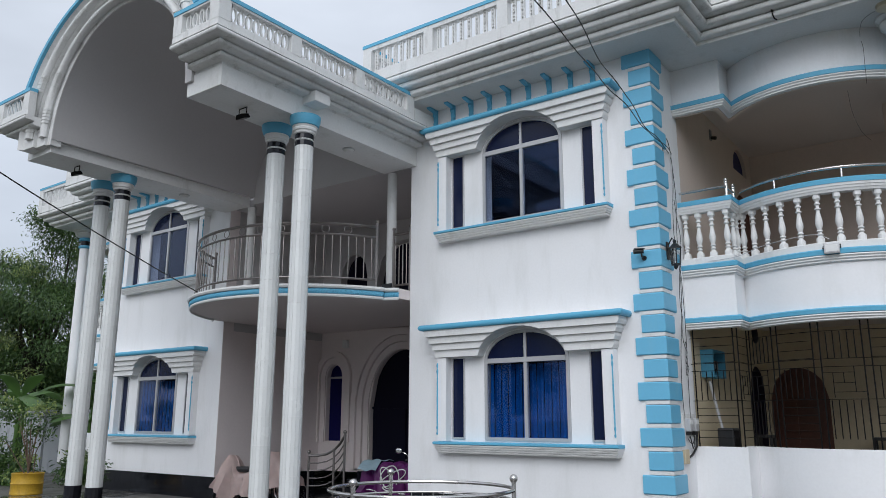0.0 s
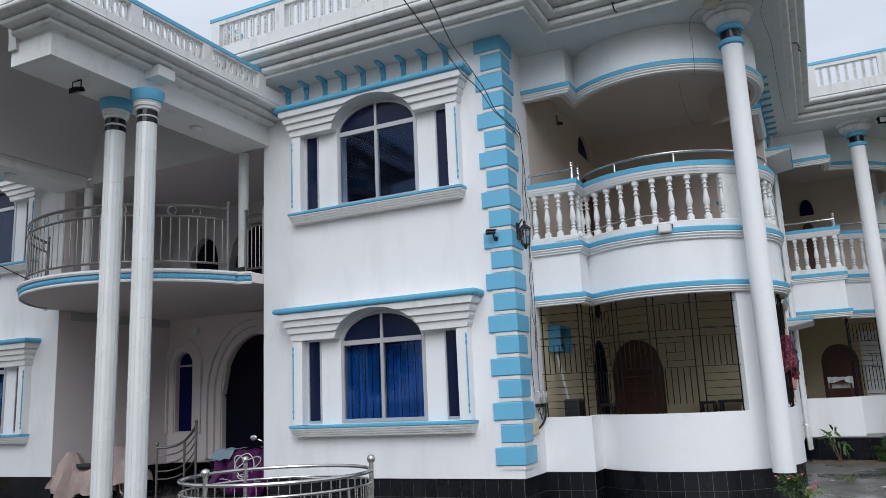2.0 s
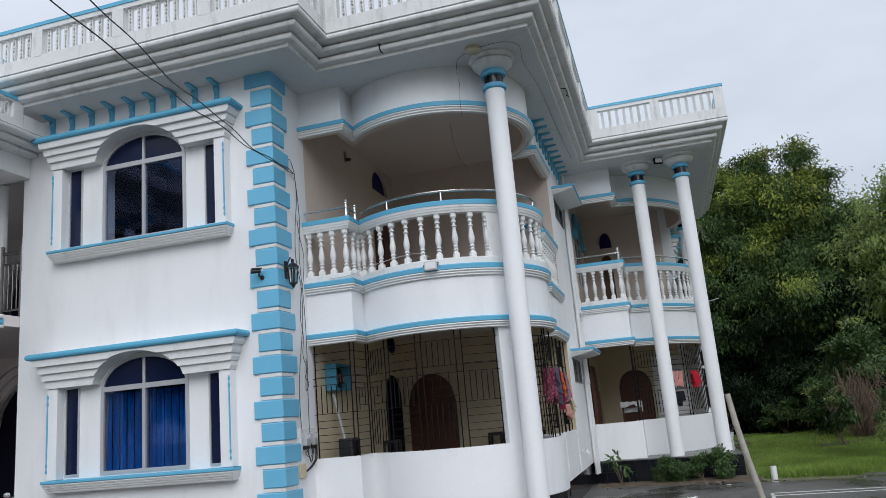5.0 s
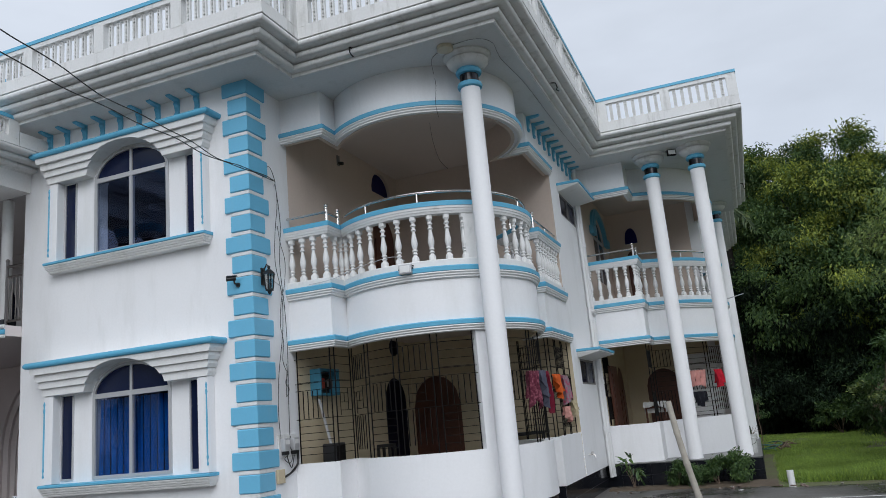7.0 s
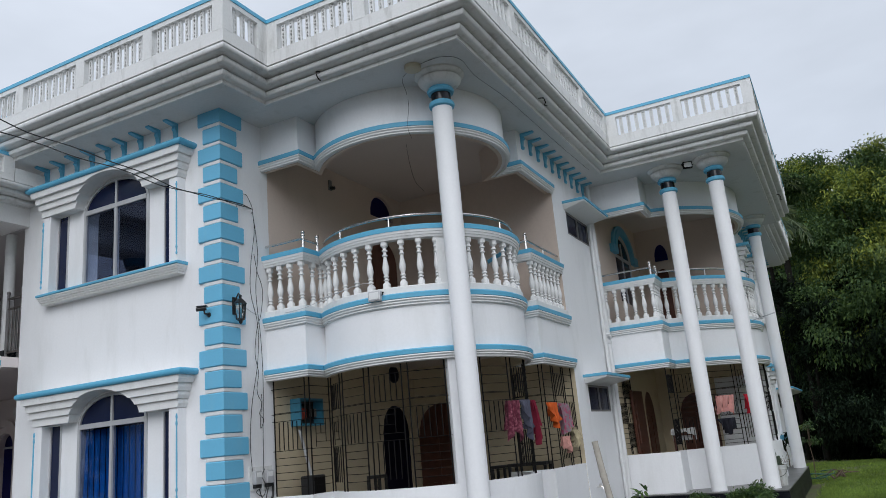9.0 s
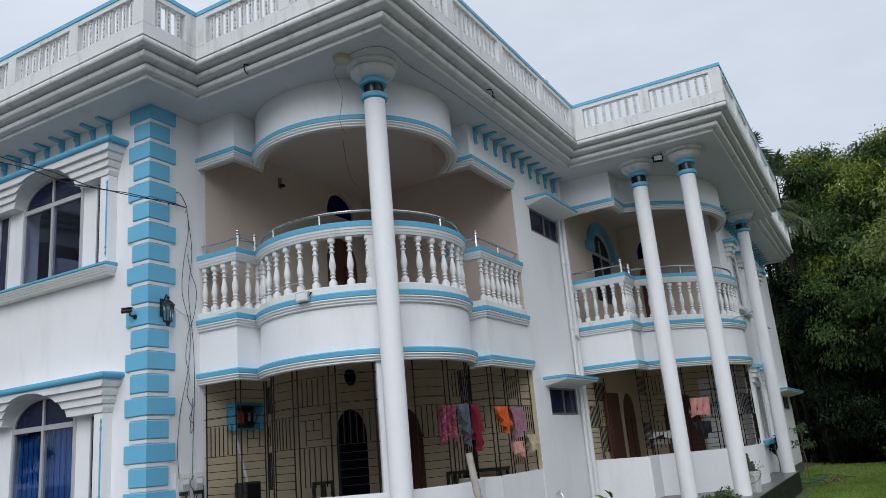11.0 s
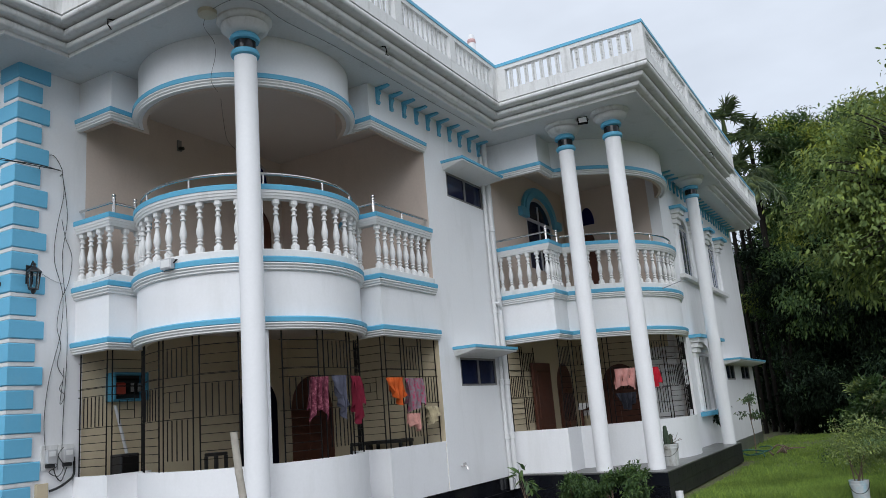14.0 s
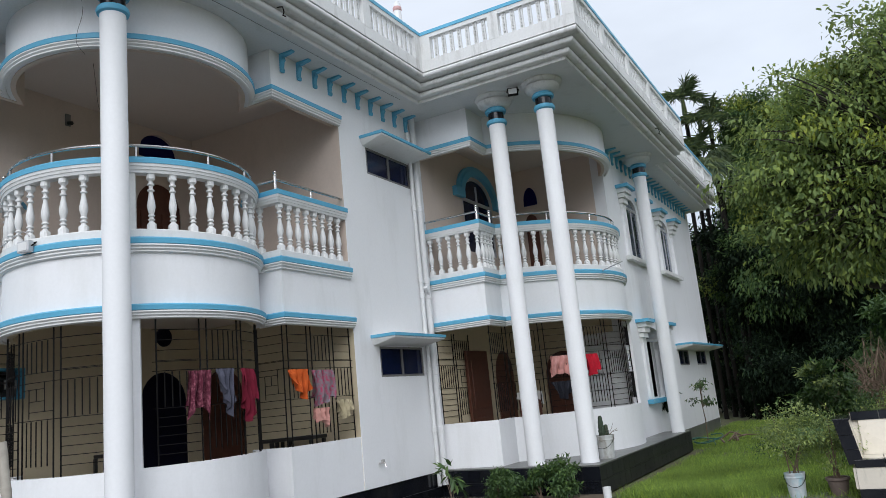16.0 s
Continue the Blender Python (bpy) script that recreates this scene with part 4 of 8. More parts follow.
def tile_run(parent, path, z0, z1, wide, rows=1, out=-0.035, mat="black_tile"):
    """Tiles of one width along a path, each an object of its own."""
    high = (z1 - z0) / rows
    bm = box(B(), -wide / 2 + 0.003, wide / 2 - 0.003, -0.008, 0.004, 0.003, high - 0.003)
    me = bpy.data.meshes.new("tile")
    bmesh.ops.recalc_face_normals(bm, faces=bm.faces)
    bm.to_mesh(me)
    bm.free()
    me.materials.append(M[mat])
    line = mitred(path, out)
    for p, q in zip(line, line[1:]):
        d = math.hypot(q[0] - p[0], q[1] - p[1])
        n = max(1, round(d / wide))
        ang = math.degrees(math.atan2(q[1] - p[1], q[0] - p[0]))
        for k in range(n):
            u = (k + 0.5) / n
            for r in range(rows):
                t = share("tile", me, parent, pose(p[0] + (q[0] - p[0]) * u, p[1] + (q[1] - p[1]) * u, z0 + high * r, 0, 0, ang) @ Matrix.Diagonal((d / n / wide, 1, 1, 1)))


for z0, z1 in ((0.0, 0.17), (0.17, PLINTH_Z - 0.01)):
    tile_run(plinth, EAST_TILES, z0, z1, 0.18)
tile_run(plinth, [(-16.9, FRONT_Y), (-12.65, FRONT_Y), (-12.65, 12.4)], 0.0, PLINTH_Z - 0.01, 0.2)

# raised tiled platform with the rear columns
PLATFORM = [(-0.5, 17.0), (2.42, 16.55), (2.43, 22.95), (1.8, 22.99)]
platform = thing("tiled_platform", "raised platform edged with glossy black tiles under the rear columns", "platform", kind="structure")
part("slab", prism(B(), mitred(PLATFORM, -0.02) + [(-0.5, 22.95)], 0.0, PLINTH_Z - 0.012), M["grout"], platform)
part("top", prism(B(), PLATFORM + [(-0.5, 22.95)], PLINTH_Z - 0.012, PLINTH_Z + 0.006), M["wet_cement"], platform, "damp dark grey cement top")
tile_run(platform, PLATFORM[:2], 0.0, PLINTH_Z - 0.015, 0.3, 2, -0.008, "black_tile")
tile_run(platform, PLATFORM[1:], 0.0, PLINTH_Z - 0.015, 0.3, 2, -0.008, "dull_tile")
bm = B()
box(bm, WING3_X - 0.2, WING3_X + 0.03, 23.0, 29.8, -0.05, 0.30)
structure("wall_rear_foot", bm, M["wet_cement"], "grey cement foot of the rear wall")

# ---- entrance porch ----
PORCH_Z, PX0, PX1, PY0 = 5.71, -12.82, -7.74, 5.65
VAULT_X, VAULT_Z, VAULT_R = -10.22, 5.9, 1.76
porch = thing("entrance_porch", "tall white entrance porch with a barrel vault and moulded arch", "porch", kind="structure")
for x0, x1 in ((-8.46, PX1), (PX0, -12.06)):
    part("beam", box(B(), x0, x1, PY0, FRONT_Y - 0.002, PORCH_Z, 6.0), M["trim"], porch)
    part("deck", box(B(), x0, x1, PY0, FRONT_Y - 0.002, 6.0, 6.26), M["roof"], porch)
n = 32
ring_in = [(VAULT_X + VAULT_R * math.cos(math.pi * i / n), VAULT_Z + VAULT_R * math.sin(math.pi * i / n)) for i in range(n + 1)]
ring_out = [(VAULT_X + (VAULT_R + 0.14) * math.cos(math.pi * i / n), VAULT_Z + (VAULT_R + 0.14) * math.sin(math.pi * i / n)) for i in range(n + 1)]
part("vault", prism(B(), ring_out + ring_in[::-1], PY0 - 0.045, FRONT_Y + 0.05, "y"), M["grey_soffit"], porch, "grey barrel vault", smooth=True)
part("recess_soffit", box(B(), -12.64, BAY_X0 - 0.01, FRONT_Y + 0.15, RECESS_Y, PORCH_Z + 0.05, PORCH_Z + 0.2), M["grey_soffit"], porch, "grey flat ceiling")
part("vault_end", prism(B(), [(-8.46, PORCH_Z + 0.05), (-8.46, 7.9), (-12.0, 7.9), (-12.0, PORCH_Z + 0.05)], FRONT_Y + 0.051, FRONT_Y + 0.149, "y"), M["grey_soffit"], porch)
# arch moulding: two round ribs with groups of small rings, flat fillets between
def flat(r):
    """How far the arch's outer rings are flattened against the round vault."""
    return max(0.0, (r - 1.775) / 0.625)


def arch_ring(profile, a0, a1, m=56):
    bm, rows = B(), []
    for i in range(m + 1):
        a = radians(a0 + (a1 - a0) * i / m)
        rows.append([bm.verts.new((VAULT_X + (r + flat(r) * 0.12) * math.cos(a), y, VAULT_Z + (r - flat(r) * 0.20) * math.sin(a))) for r, y in profile])
    k = len(profile)
    for a, b in zip(rows, rows[1:]):
        for j in range(k):
            bm.faces.new((a[j], a[(j + 1) % k], b[(j + 1) % k], b[j]))
    bm.faces.new(rows[0])
    bm.faces.new(rows[-1][::-1])
    return bm


def rib_profile(rc, yc, r, n=10):
    return [(rc + r * math.cos(2 * math.pi * i / n), yc + r * math.sin(2 * math.pi * i / n)) for i in range(n)]


part("arch_band", arch_ring([(1.775, PY0 + 0.12), (1.775, PY0 - 0.05), (1.84, PY0 - 0.06), (1.84, PY0 - 0.10), (2.04, PY0 - 0.12), (2.04, PY0 - 0.17), (2.27, PY0 - 0.2), (2.32, PY0 - 0.26), (2.32, PY0 + 0.12)], 25, 183), M["weather"], porch)
for rc, yc, rr in ((1.885, PY0 - 0.11, 0.062), (2.12, PY0 - 0.19, 0.07)):
    part("arch_rib", arch_ring(rib_profile(rc, yc, rr), 25, 179), M["weather"], porch, smooth=True)
    for g in range(9):
        for k in range(5):
            a = 12 + 19.5 * g + 1.7 * (k - 2) + (4 if rc > 2 else 0)
            if a > 26:
                part("rib_ring", arch_ring(rib_profile(rc, yc, rr + 0.014, 8), a - 0.5, a + 0.5, 1), M["weather"], porch)
part("arch_edge", arch_ring([(2.325, PY0 - 0.31), (2.40, PY0 - 0.31), (2.40, PY0 + 0.1), (2.325, PY0 + 0.1)], 25, 172), M["blue"], porch, "blue painted arch edge", smooth=True)
PORCH_EAST = [(-8.3, PY0), (PX1, PY0), (PX1, 9.14)]
PORCH_WEST = [(PX0, 9.14), (PX0, PY0), (-12.15, PY0)]
for path in ([*PORCH_EAST[:2], (PX1, FRONT_Y - 0.004)], [(PX0, FRONT_Y - 0.004), *PORCH_WEST[1:]]):
    part("cornice", sweep(B(), path, cornice_profile(6.0, 0.42, 0.25)), M["weather"], porch, smooth=True)
parapet("porch_parapet", PORCH_EAST, 6.25, 6.715, 0.385, "weathered white porch parapet of oval rings with a blue coping", bay=1.15, oval=True)
parapet("porch_parapet", PORCH_WEST, 6.25, 6.715, 0.385, "weathered white porch parapet of oval rings with a blue coping", bay=1.15, oval=True)
for x0 in (PX1 + 0.275, PX0 - 0.385):
    part("parapet_end", box(B(), x0, x0 + 0.11, 9.15, FRONT_Y - 0.004, 6.25, 6.49), M["weather"], porch)
part("spout_box", box(B(), PX1, PX1 + 0.26, 7.06, 7.36, 5.92, 6.08, 0.01), M["trim"], porch, "white drain box")

# tiled porch columns
COURSE, SIDES, PCR = 0.36, 16, 0.132
bm = B()
for i in range(SIDES):
    a0, a1 = 2 * math.pi * (i + 0.03) / SIDES, 2 * math.pi * (i + 0.97) / SIDES
    for r0, r1 in ((PCR - 0.012, PCR),):
        ps = [(r1 * math.cos(a0), r1 * math.sin(a0)), (r1 * math.cos(a1), r1 * math.sin(a1)), (r0 * math.cos(a1), r0 * math.sin(a1)), (r0 * math.cos(a0), r0 * math.sin(a0))]
        prism(bm, ps, 0.002, COURSE - 0.003)
tile_course = bpy.data.meshes.new("tile_course")
bmesh.ops.recalc_face_normals(bm, faces=bm.faces)
bm.to_mesh(tile_course)
bm.free()
tile_course.materials.append(M["white_tile"])


def porch_column(x, y, z0):
    ob = thing("porch_column", "tall porch column clad in narrow white tiles with black bands and a blue capital", "column", "porch columns")
    part("core", lathe(B(), [(PCR - 0.006, z0), (PCR - 0.006, PORCH_Z - 0.3)], x, y, 48), M["trim"], ob, smooth=True)
    z = z0 + 0.42
    part("base", lathe(B(), [(PCR + 0.004, z0), (PCR + 0.004, z)], x, y, 16), M["black_tile"], ob, "black tiled foot")
    top = PORCH_Z - 0.44
    n = int((top - z) / COURSE)
    for k in range(n):
        share("tile_course", tile_course, ob, pose(x, y, z + (top - z) * k / n, 0, 0, 0) @ Matrix.Diagonal((1, 1, (top - z) / n / COURSE, 1)))
    part("band", lathe(B(), [(PCR + 0.003, top), (PCR + 0.003, top + 0.07)], x, y, 16), M["black_tile"], ob, "black tile band")
    part("ring", lathe(B(), [(PCR - 0.004, top + 0.07), (PCR + 0.009, top + 0.085), (PCR - 0.004, top + 0.10)], x, y, 20), M["trim"], ob, smooth=True)
    part("band", lathe(B(), [(PCR + 0.003, top + 0.10), (PCR + 0.003, top + 0.17)], x, y, 16), M["black_tile"], ob, "black tile band")
    part("capital", lathe(B(), [(PCR, top + 0.17), (PCR + 0.02, top + 0.18), (PCR + 0.024, top + 0.20), (PCR + 0.016, top + 0.212), (PCR + 0.038, top + 0.222), (PCR + 0.043, top + 0.25), (PCR + 0.034, top + 0.262), (PCR + 0.05, top + 0.29)], x, y, 24), M["trim"], ob, smooth=True)
    part("abacus", lathe(B(), [(PCR + 0.04, top + 0.29), (PCR + 0.062, top + 0.30), (PCR + 0.085, top + 0.37), (PCR + 0.09, top + 0.44)], x, y, 24), M["blue"], ob, "blue painted capital top", smooth=True)


for px in (-7.70, -8.29, -12.96, -12.31):
    porch_column(px, 7.09, 0.0)

# ---- curved balcony over the entrance ----
ENTRY = [(-12.64, 9.42), (-12.42, 9.3)] + arc(-10.25, 10.1, 2.36, 202, 338, 40) + [(-8.08, 9.3), (-7.86, 9.42)]
entry = thing("entrance_balcony", "curved grey white balcony slab with a blue rope moulding over the entrance", "balcony", kind="structure")
part("slab", prism(B(), ENTRY + [(-7.86, RECESS_Y), (-12.64, RECESS_Y)], 3.42, 3.58), M["recess"], entry)
part("lip", sweep(B(), ENTRY, [(0, 3.52), (0.05, 3.525), (0.065, 3.55), (0.055, 3.582), (0, 3.586)]), M["trim"], entry, smooth=True)
part("lip", sweep(B(), ENTRY, [(0, 3.385), (0.02, 3.39), (0.03, 3.41), (0.025, 3.43), (0, 3.435)]), M["trim"], entry, smooth=True)
part("rope_base", sweep(B(), ENTRY, [(0, 3.44), (0.022, 3.44), (0.022, 3.515), (0, 3.515)]), M["blue"], entry, "blue painted band")
bm = B()
rope_line = mitred(ENTRY, 0.026)
L = path_length(rope_line)
for k in range(150):
    x, y, a = along(rope_line, L * (k + 0.5) / 150)
    bmesh.ops.create_uvsphere(bm, u_segments=6, v_segments=4, radius=0.024, matrix=pose(x, y, 3.478, 0, 0, a) @ pose(0, 0, 0, 0, 35, 0) @ Matrix.Diagonal((1.0, 0.55, 1.7, 1)))
tagged(part("rope", bm, M["blue"], entry, "blue rope moulding"), kind="stuff")


def steel_railing(name, path, z, label, high=1.0, rings=True, pitch=0.13):
    ob = thing(name, label, "railing")
    def line(dz):
        return [(x, y, z + dz) for x, y in path]
    for dz, r in ((high, 0.025), (high - 0.17, 0.018), (0.12, 0.018)):
        part("rail", tube(B(), line(dz), r, 8), M["dark_steel"], ob, smooth=True)
    length = path_length(path)
    bar = tube(B(), [(0, 0, 0.12), (0, 0, high - 0.17)], 0.009, 6)
    me = bpy.data.meshes.new("bar")
    bar.to_mesh(me)
    bar.free()
    me.materials.append(M["dark_steel"])
    for k in range(int(length / pitch)):
        x, y, a = along(path, pitch * (k + 0.5))
        share("bar", me, ob, pose(x, y, z))
    if rings:
        bm = B()
        tube(bm, [(0.062 * math.cos(t * math.pi / 9), 0, 0.062 * math.sin(t * math.pi / 9)) for t in range(19)], 0.006, 5)
        me = bpy.data.meshes.new("ring")
        bm.to_mesh(me)
        bm.free()
        me.materials.append(M["dark_steel"])
        for k in range(int(length / 0.36)):
            x, y, a = along(path, 0.36 * (k + 0.5))
            share("ring", me, ob, pose(x, y, z + high - 0.085, 0, 0, a))
    for end in (path[0], path[-1]):
        bm = tube(B(), [(*end, z), (*end, z + high + 0.08)], 0.024, 8)
        ball(bm, (*end, z + high + 0.1), 0.032)
        part("post", bm, M["dark_steel"], ob, smooth=True)
    return ob


steel_railing("balcony_railing", arc(-10.25, 10.1, 2.3, 203, 336.5, 36), 3.586, "curved stainless steel balcony railing with rings over the entrance")
steel_railing("balcony_railing", [(-8.25, 9.74), (-7.89, 9.74)], 3.586, "short stainless steel railing piece beside the wall", pitch=0.08, rings=False)
for x in (-8.375, -12.125):
    ob = thing("balcony_pillar", "slim white round pillar on the entrance balcony", "pillar", "balcony pillars")
    part("shaft", lathe(B(), [(0.085, 3.75), (0.085, PORCH_Z + 0.01)], x, 9.82, 20), M["trim"], ob, smooth=True)
    part("foot", box(B(), x - 0.11, x + 0.11, 9.71, 9.93, 3.58, 3.75), M["black_tile"], ob, "black tiled foot")
# ---- arches, doors and windows of the recess ----
def arch_mould(cx, half, z0, zs, rise, steps, parent):
    n = 20
    for k in range(steps):
        ia, oa = 0.02 + 0.14 * k, 0.16 + 0.14 * k - 0.006
        d = 0.12 - 0.04 * k
        inner = [(cx + (half + ia) * math.cos(math.pi * i / n), zs + (rise + ia) * math.sin(math.pi * i / n)) for i in range(n + 1)]
        outer = [(cx + (half + oa) * math.cos(math.pi * i / n), zs + (rise + oa) * math.sin(math.pi * i / n)) for i in range(n + 1)]
        poly = [(cx + half + oa, z0)] + outer + [(cx - half - oa, z0), (cx - half - ia, z0)] + inner[::-1] + [(cx + half + ia, z0)]
        part("arch_step", prism(B(), poly, RECESS_Y - 0.03 - 0.055 * k, RECESS_Y, "y"), M["recess"], parent)


for cx, half, z0, zs, rise, lab in ((-12.21, 0.24, 1.03, 2.42, 0.28, "narrow arched dark blue window with stepped grey surround"), (-8.29, 0.24, 1.03, 2.42, 0.28, "narrow arched dark blue window with stepped grey surround"),
                                    (-10.25, 0.90, 0.5, 1.75, 1.2, "large arched dark entrance door with stepped grey surround")):
    ob = thing("entrance_door" if half > 0.5 else "niche_window", lab, "door" if half > 0.5 else "window")
    arch_mould(cx, half, z0, zs, rise, 3 if half > 0.5 else 2, ob)
    n = 16
    leaf = [(cx + half * math.cos(math.pi * i / n), zs + rise * math.sin(math.pi * i / n)) for i in range(n + 1)] + [(cx - half, z0), (cx + half, z0)]
    part("leaf" if half > 0.5 else "pane", prism(B(), leaf, RECESS_Y + 0.12, RECESS_Y + 0.16, "y"), M["navy"] if half > 0.5 else M["blue_pane"], ob, "dark blue panel")
    bm = B()
    box(bm, cx - half, cx + half, RECESS_Y + 0.08, RECESS_Y + 0.119, zs - 0.02, zs + 0.02)
    if half > 0.5:
        box(bm, cx - 0.02, cx + 0.02, RECESS_Y + 0.08, RECESS_Y + 0.119, z0, zs - 0.02)
    part("bar", bm, M["alu"] if half < 0.5 else M["navy"], ob)
bm = B()
for x0, x1, z1 in ((-12.1, -11.3, 5.2), (-11.0, -9.5, 5.35), (-9.2, -8.4, 5.2)):
    box(bm, x0 - 0.1, x1 + 0.1, RECESS_Y + 0.2, RECESS_Y + 0.24, 3.31, z1)
structure("wall_recess_lintel", box(B(), -12.64, -7.86, RECESS_Y - 0.004, RECESS_Y + 0.1, 3.22, 3.419), M["recess"], "pinkish white lintel band over the entrance recess")
structure("wall_door_infill", bm, M["navy"], "dark blue doors of the upper recess")
ob = thing("wall_lamp", "small white wall lamp beside the entrance arch", "lamp")
part("body", box(B(), -11.92, -11.8, RECESS_Y - 0.09, RECESS_Y, 3.05, 3.22, 0.01), M["trim"], ob)
# entrance floor and steps
ent = thing("entrance_steps", "black tiled entrance floor and steps under the porch", "steps", kind="structure")
part("floor", prism(B(), [(-12.64, 9.75), (-7.86, 9.75), (-7.86, RECESS_Y), (-12.64, RECESS_Y)], -0.05, 0.05), M["black_tile"], ent)
for k in range(3):
    part("step", box(B(), -11.15, -9.35, RECESS_Y - 0.95 + 0.3 * k, RECESS_Y - 0.005, 0.05 + 0.14 * k, 0.19 + 0.14 * k, 0.01), M["black_tile"], ent)


def stair_rail():
    ob = thing("stair_railing", "curved stainless steel stair railing beside the entrance steps", "railing")
    a, b = Vector((-9.97, 9.6, 0.28)), Vector((-9.13, 9.6, 0.42))
    def curve(h):
        return [(a.x + (b.x - a.x) * t, a.y + 0.1 * math.sin(math.pi * t), a.z + (b.z - a.z) * t + h + 0.2 * t ** 2 - 0.06 * math.sin(math.pi * t)) for t in (0, 0.2, 0.4, 0.6, 0.8, 1.0)]
    for k in range(5):
        part("rail", tube(B(), curve(0.62 - 0.125 * k), 0.022 if k == 0 else 0.011, 8), M["dark_steel"], ob, smooth=True)
    for x, z, h in ((-9.97, 0.28, 0.66), (-9.45, 0.3, 0.72), (-9.13, 0.42, 0.86)):
        bm = tube(B(), [(x, 9.6 + (0.08 if x == -9.45 else 0), z - 0.28), (x, 9.6 + (0.08 if x == -9.45 else 0), z + h)], 0.02, 8)
        if x != -9.45:
            ball(bm, (x, 9.6, z + h + 0.02), 0.032)
        part("post", bm, M["dark_steel"], ob, smooth=True)


stair_rail()
# ---- stainless rails on the balustrades ----
def top_rail(name, runs, label):
    ob = thing(name, label, "railing")
    for run, posts in runs:
        line = mitred(run, -0.045)
        part("rail", tube(B(), [(x, y, 4.71) for x, y in line], 0.019, 8), M["steel"], ob, smooth=True)
        length = path_length(line)
        for u, big in posts:
            x, y, _ = along(line, max(0.001, min(length - 0.001, length * u)))
            bm = tube(B(), [(x, y, 4.55), (x, y, 4.79 if big else 4.705)], 0.022 if big else 0.013, 8)
            if big:
                lathe(bm, [(0.03, 4.76), (0.033, 4.77), (0.03, 4.78)], x, y, 10)
                ball(bm, (x, y, 4.815), 0.03)
            part("post", bm, M["steel"], ob, smooth=True)
    return ob


top_rail("balcony_top_rail", [(BALCONY1[0:3], ((0.66, True), (0.98, True))), (BALCONY1[2:n1 - 2], ((0.14, False), (0.32, False), (0.52, False), (0.7, False), (0.86, False), (0.995, True))),
                              (BALCONY1[n1 - 3:], ((0.19, True), (0.6, False)))], "stainless steel hand rail with ball posts on the corner balcony")
top_rail("balcony_top_rail", [(BALCONY2[0:3], ((0.66, True), (0.98, True))), (BALCONY2[2:], ((0.25, False), (0.5, False), (0.75, False), (0.97, False)))],
         "stainless steel hand rail with ball posts on the rear balcony")

# ---- iron grilles of the ground floor verandas ----
def grille(name, path, spans, label):
    """An iron grille along a path. Each span is cut into cells by paired uprights, and each cell has three rows:
    H is level bars, V a comb of upright bars, S a square spiral."""
    ob = thing(name, label, "grille")
    z0, z1 = 1.16, 2.73
    rows = [(z0 + 1.0, z1 - 0.01), (z0 + 0.60, z0 + 1.0), (z0 + 0.02, z0 + 0.60)]
    inset = mitred(path, -0.07)
    for i0, i1, cells in spans:
        line = inset[i0:i1 + 1]
        length = path_length(line)
        def at(s, z):
            x, y, _ = along(line, max(0.0005, min(length - 0.0005, s)))
            return (x, y, z)
        bm = B()
        def upright(s, za, zb, r=0.0085):
            tube(bm, [at(s, za), at(s, zb)], r, 5)
        def level(sa, sb, z, r=0.0042):
            m = max(1, int((sb - sa) / 0.12))
            tube(bm, [at(sa + (sb - sa) * k / m, z) for k in range(m + 1)], r, 5)
        for z in (z0 + 0.60, z0 + 1.0, z0 + 1.10, z1 - 0.12):
            level(0, length, z, 0.0045)
        w = length / len(cells)
        for c, kinds in enumerate(cells):
            sa, sb = c * w + 0.045, (c + 1) * w - 0.045
            upright(sa, z0, z1, 0.0095)
            upright(sb, z0, z1, 0.0095)
            u = sb - sa
            for kind, (za, zb) in zip(kinds, rows):
                h = zb - za
                if kind == "V":
                    m = max(3, round(u / 0.075))
                    top = zb - 0.12 if zb > z1 - 0.05 else zb - 0.01
                    for k in range(1, m):
                        upright(sa + u * k / m, za + (0.10 if h > 0.5 else 0.01), top, 0.0075)
                elif kind == "S":
                    upright(sa + 0.25 * u, za + 0.02, zb - 0.18 * h, 0.006)
                    upright(sa + 0.75 * u, za + 0.22 * h, zb, 0.006)
                    level(sa + 0.25 * u, sb, za + 0.22 * h)
                    level(sa, sa + 0.75 * u, zb - 0.18 * h)
                    level(sa + 0.25 * u, sa + 0.75 * u, za + 0.5 * h)
                    upright(sa + 0.5 * u, za + 0.5 * h, zb - 0.18 * h, 0.006)
                else:
                    m = max(2, round(h / 0.105))
                    for k in range(1, m):
                        level(sa, sb, za + h * k / m)
        part("lattice", bm, M["iron"], ob)
    return ob


k_mid = 2 + len(bow1) // 2
grille("veranda_grille", BALCONY1, [(0, 1, ("HVH",)), (1, 2, ("HSH",)), (2, k_mid - 2, ("VSV", "HVH", "VSV", "HVH")), (k_mid + 2, n1 - 3, ("HVH", "VSV", "HVH", "VSV")), (n1 - 3, n1 - 2, ("HSH",)), (n1 - 2, n1 - 1, ("HVH", "VSV", "HVH"))], "dark iron window grille with square patterns round the front veranda")
grille("veranda_grille", BALCONY2, [(1, 2, ("VHV",)), (2, n2 - 1, ("VHV", "HVH", "VSV", "HVH", "VSV", "HVH"))], "dark iron window grille with square patterns round the rear veranda")
grille("wall_grille", [(-0.362, 17.16), (-0.362, 18.45)], [(0, 1, ("HVH", "VSV"))], "dark iron grille with square patterns fixed against the beige veranda wall")
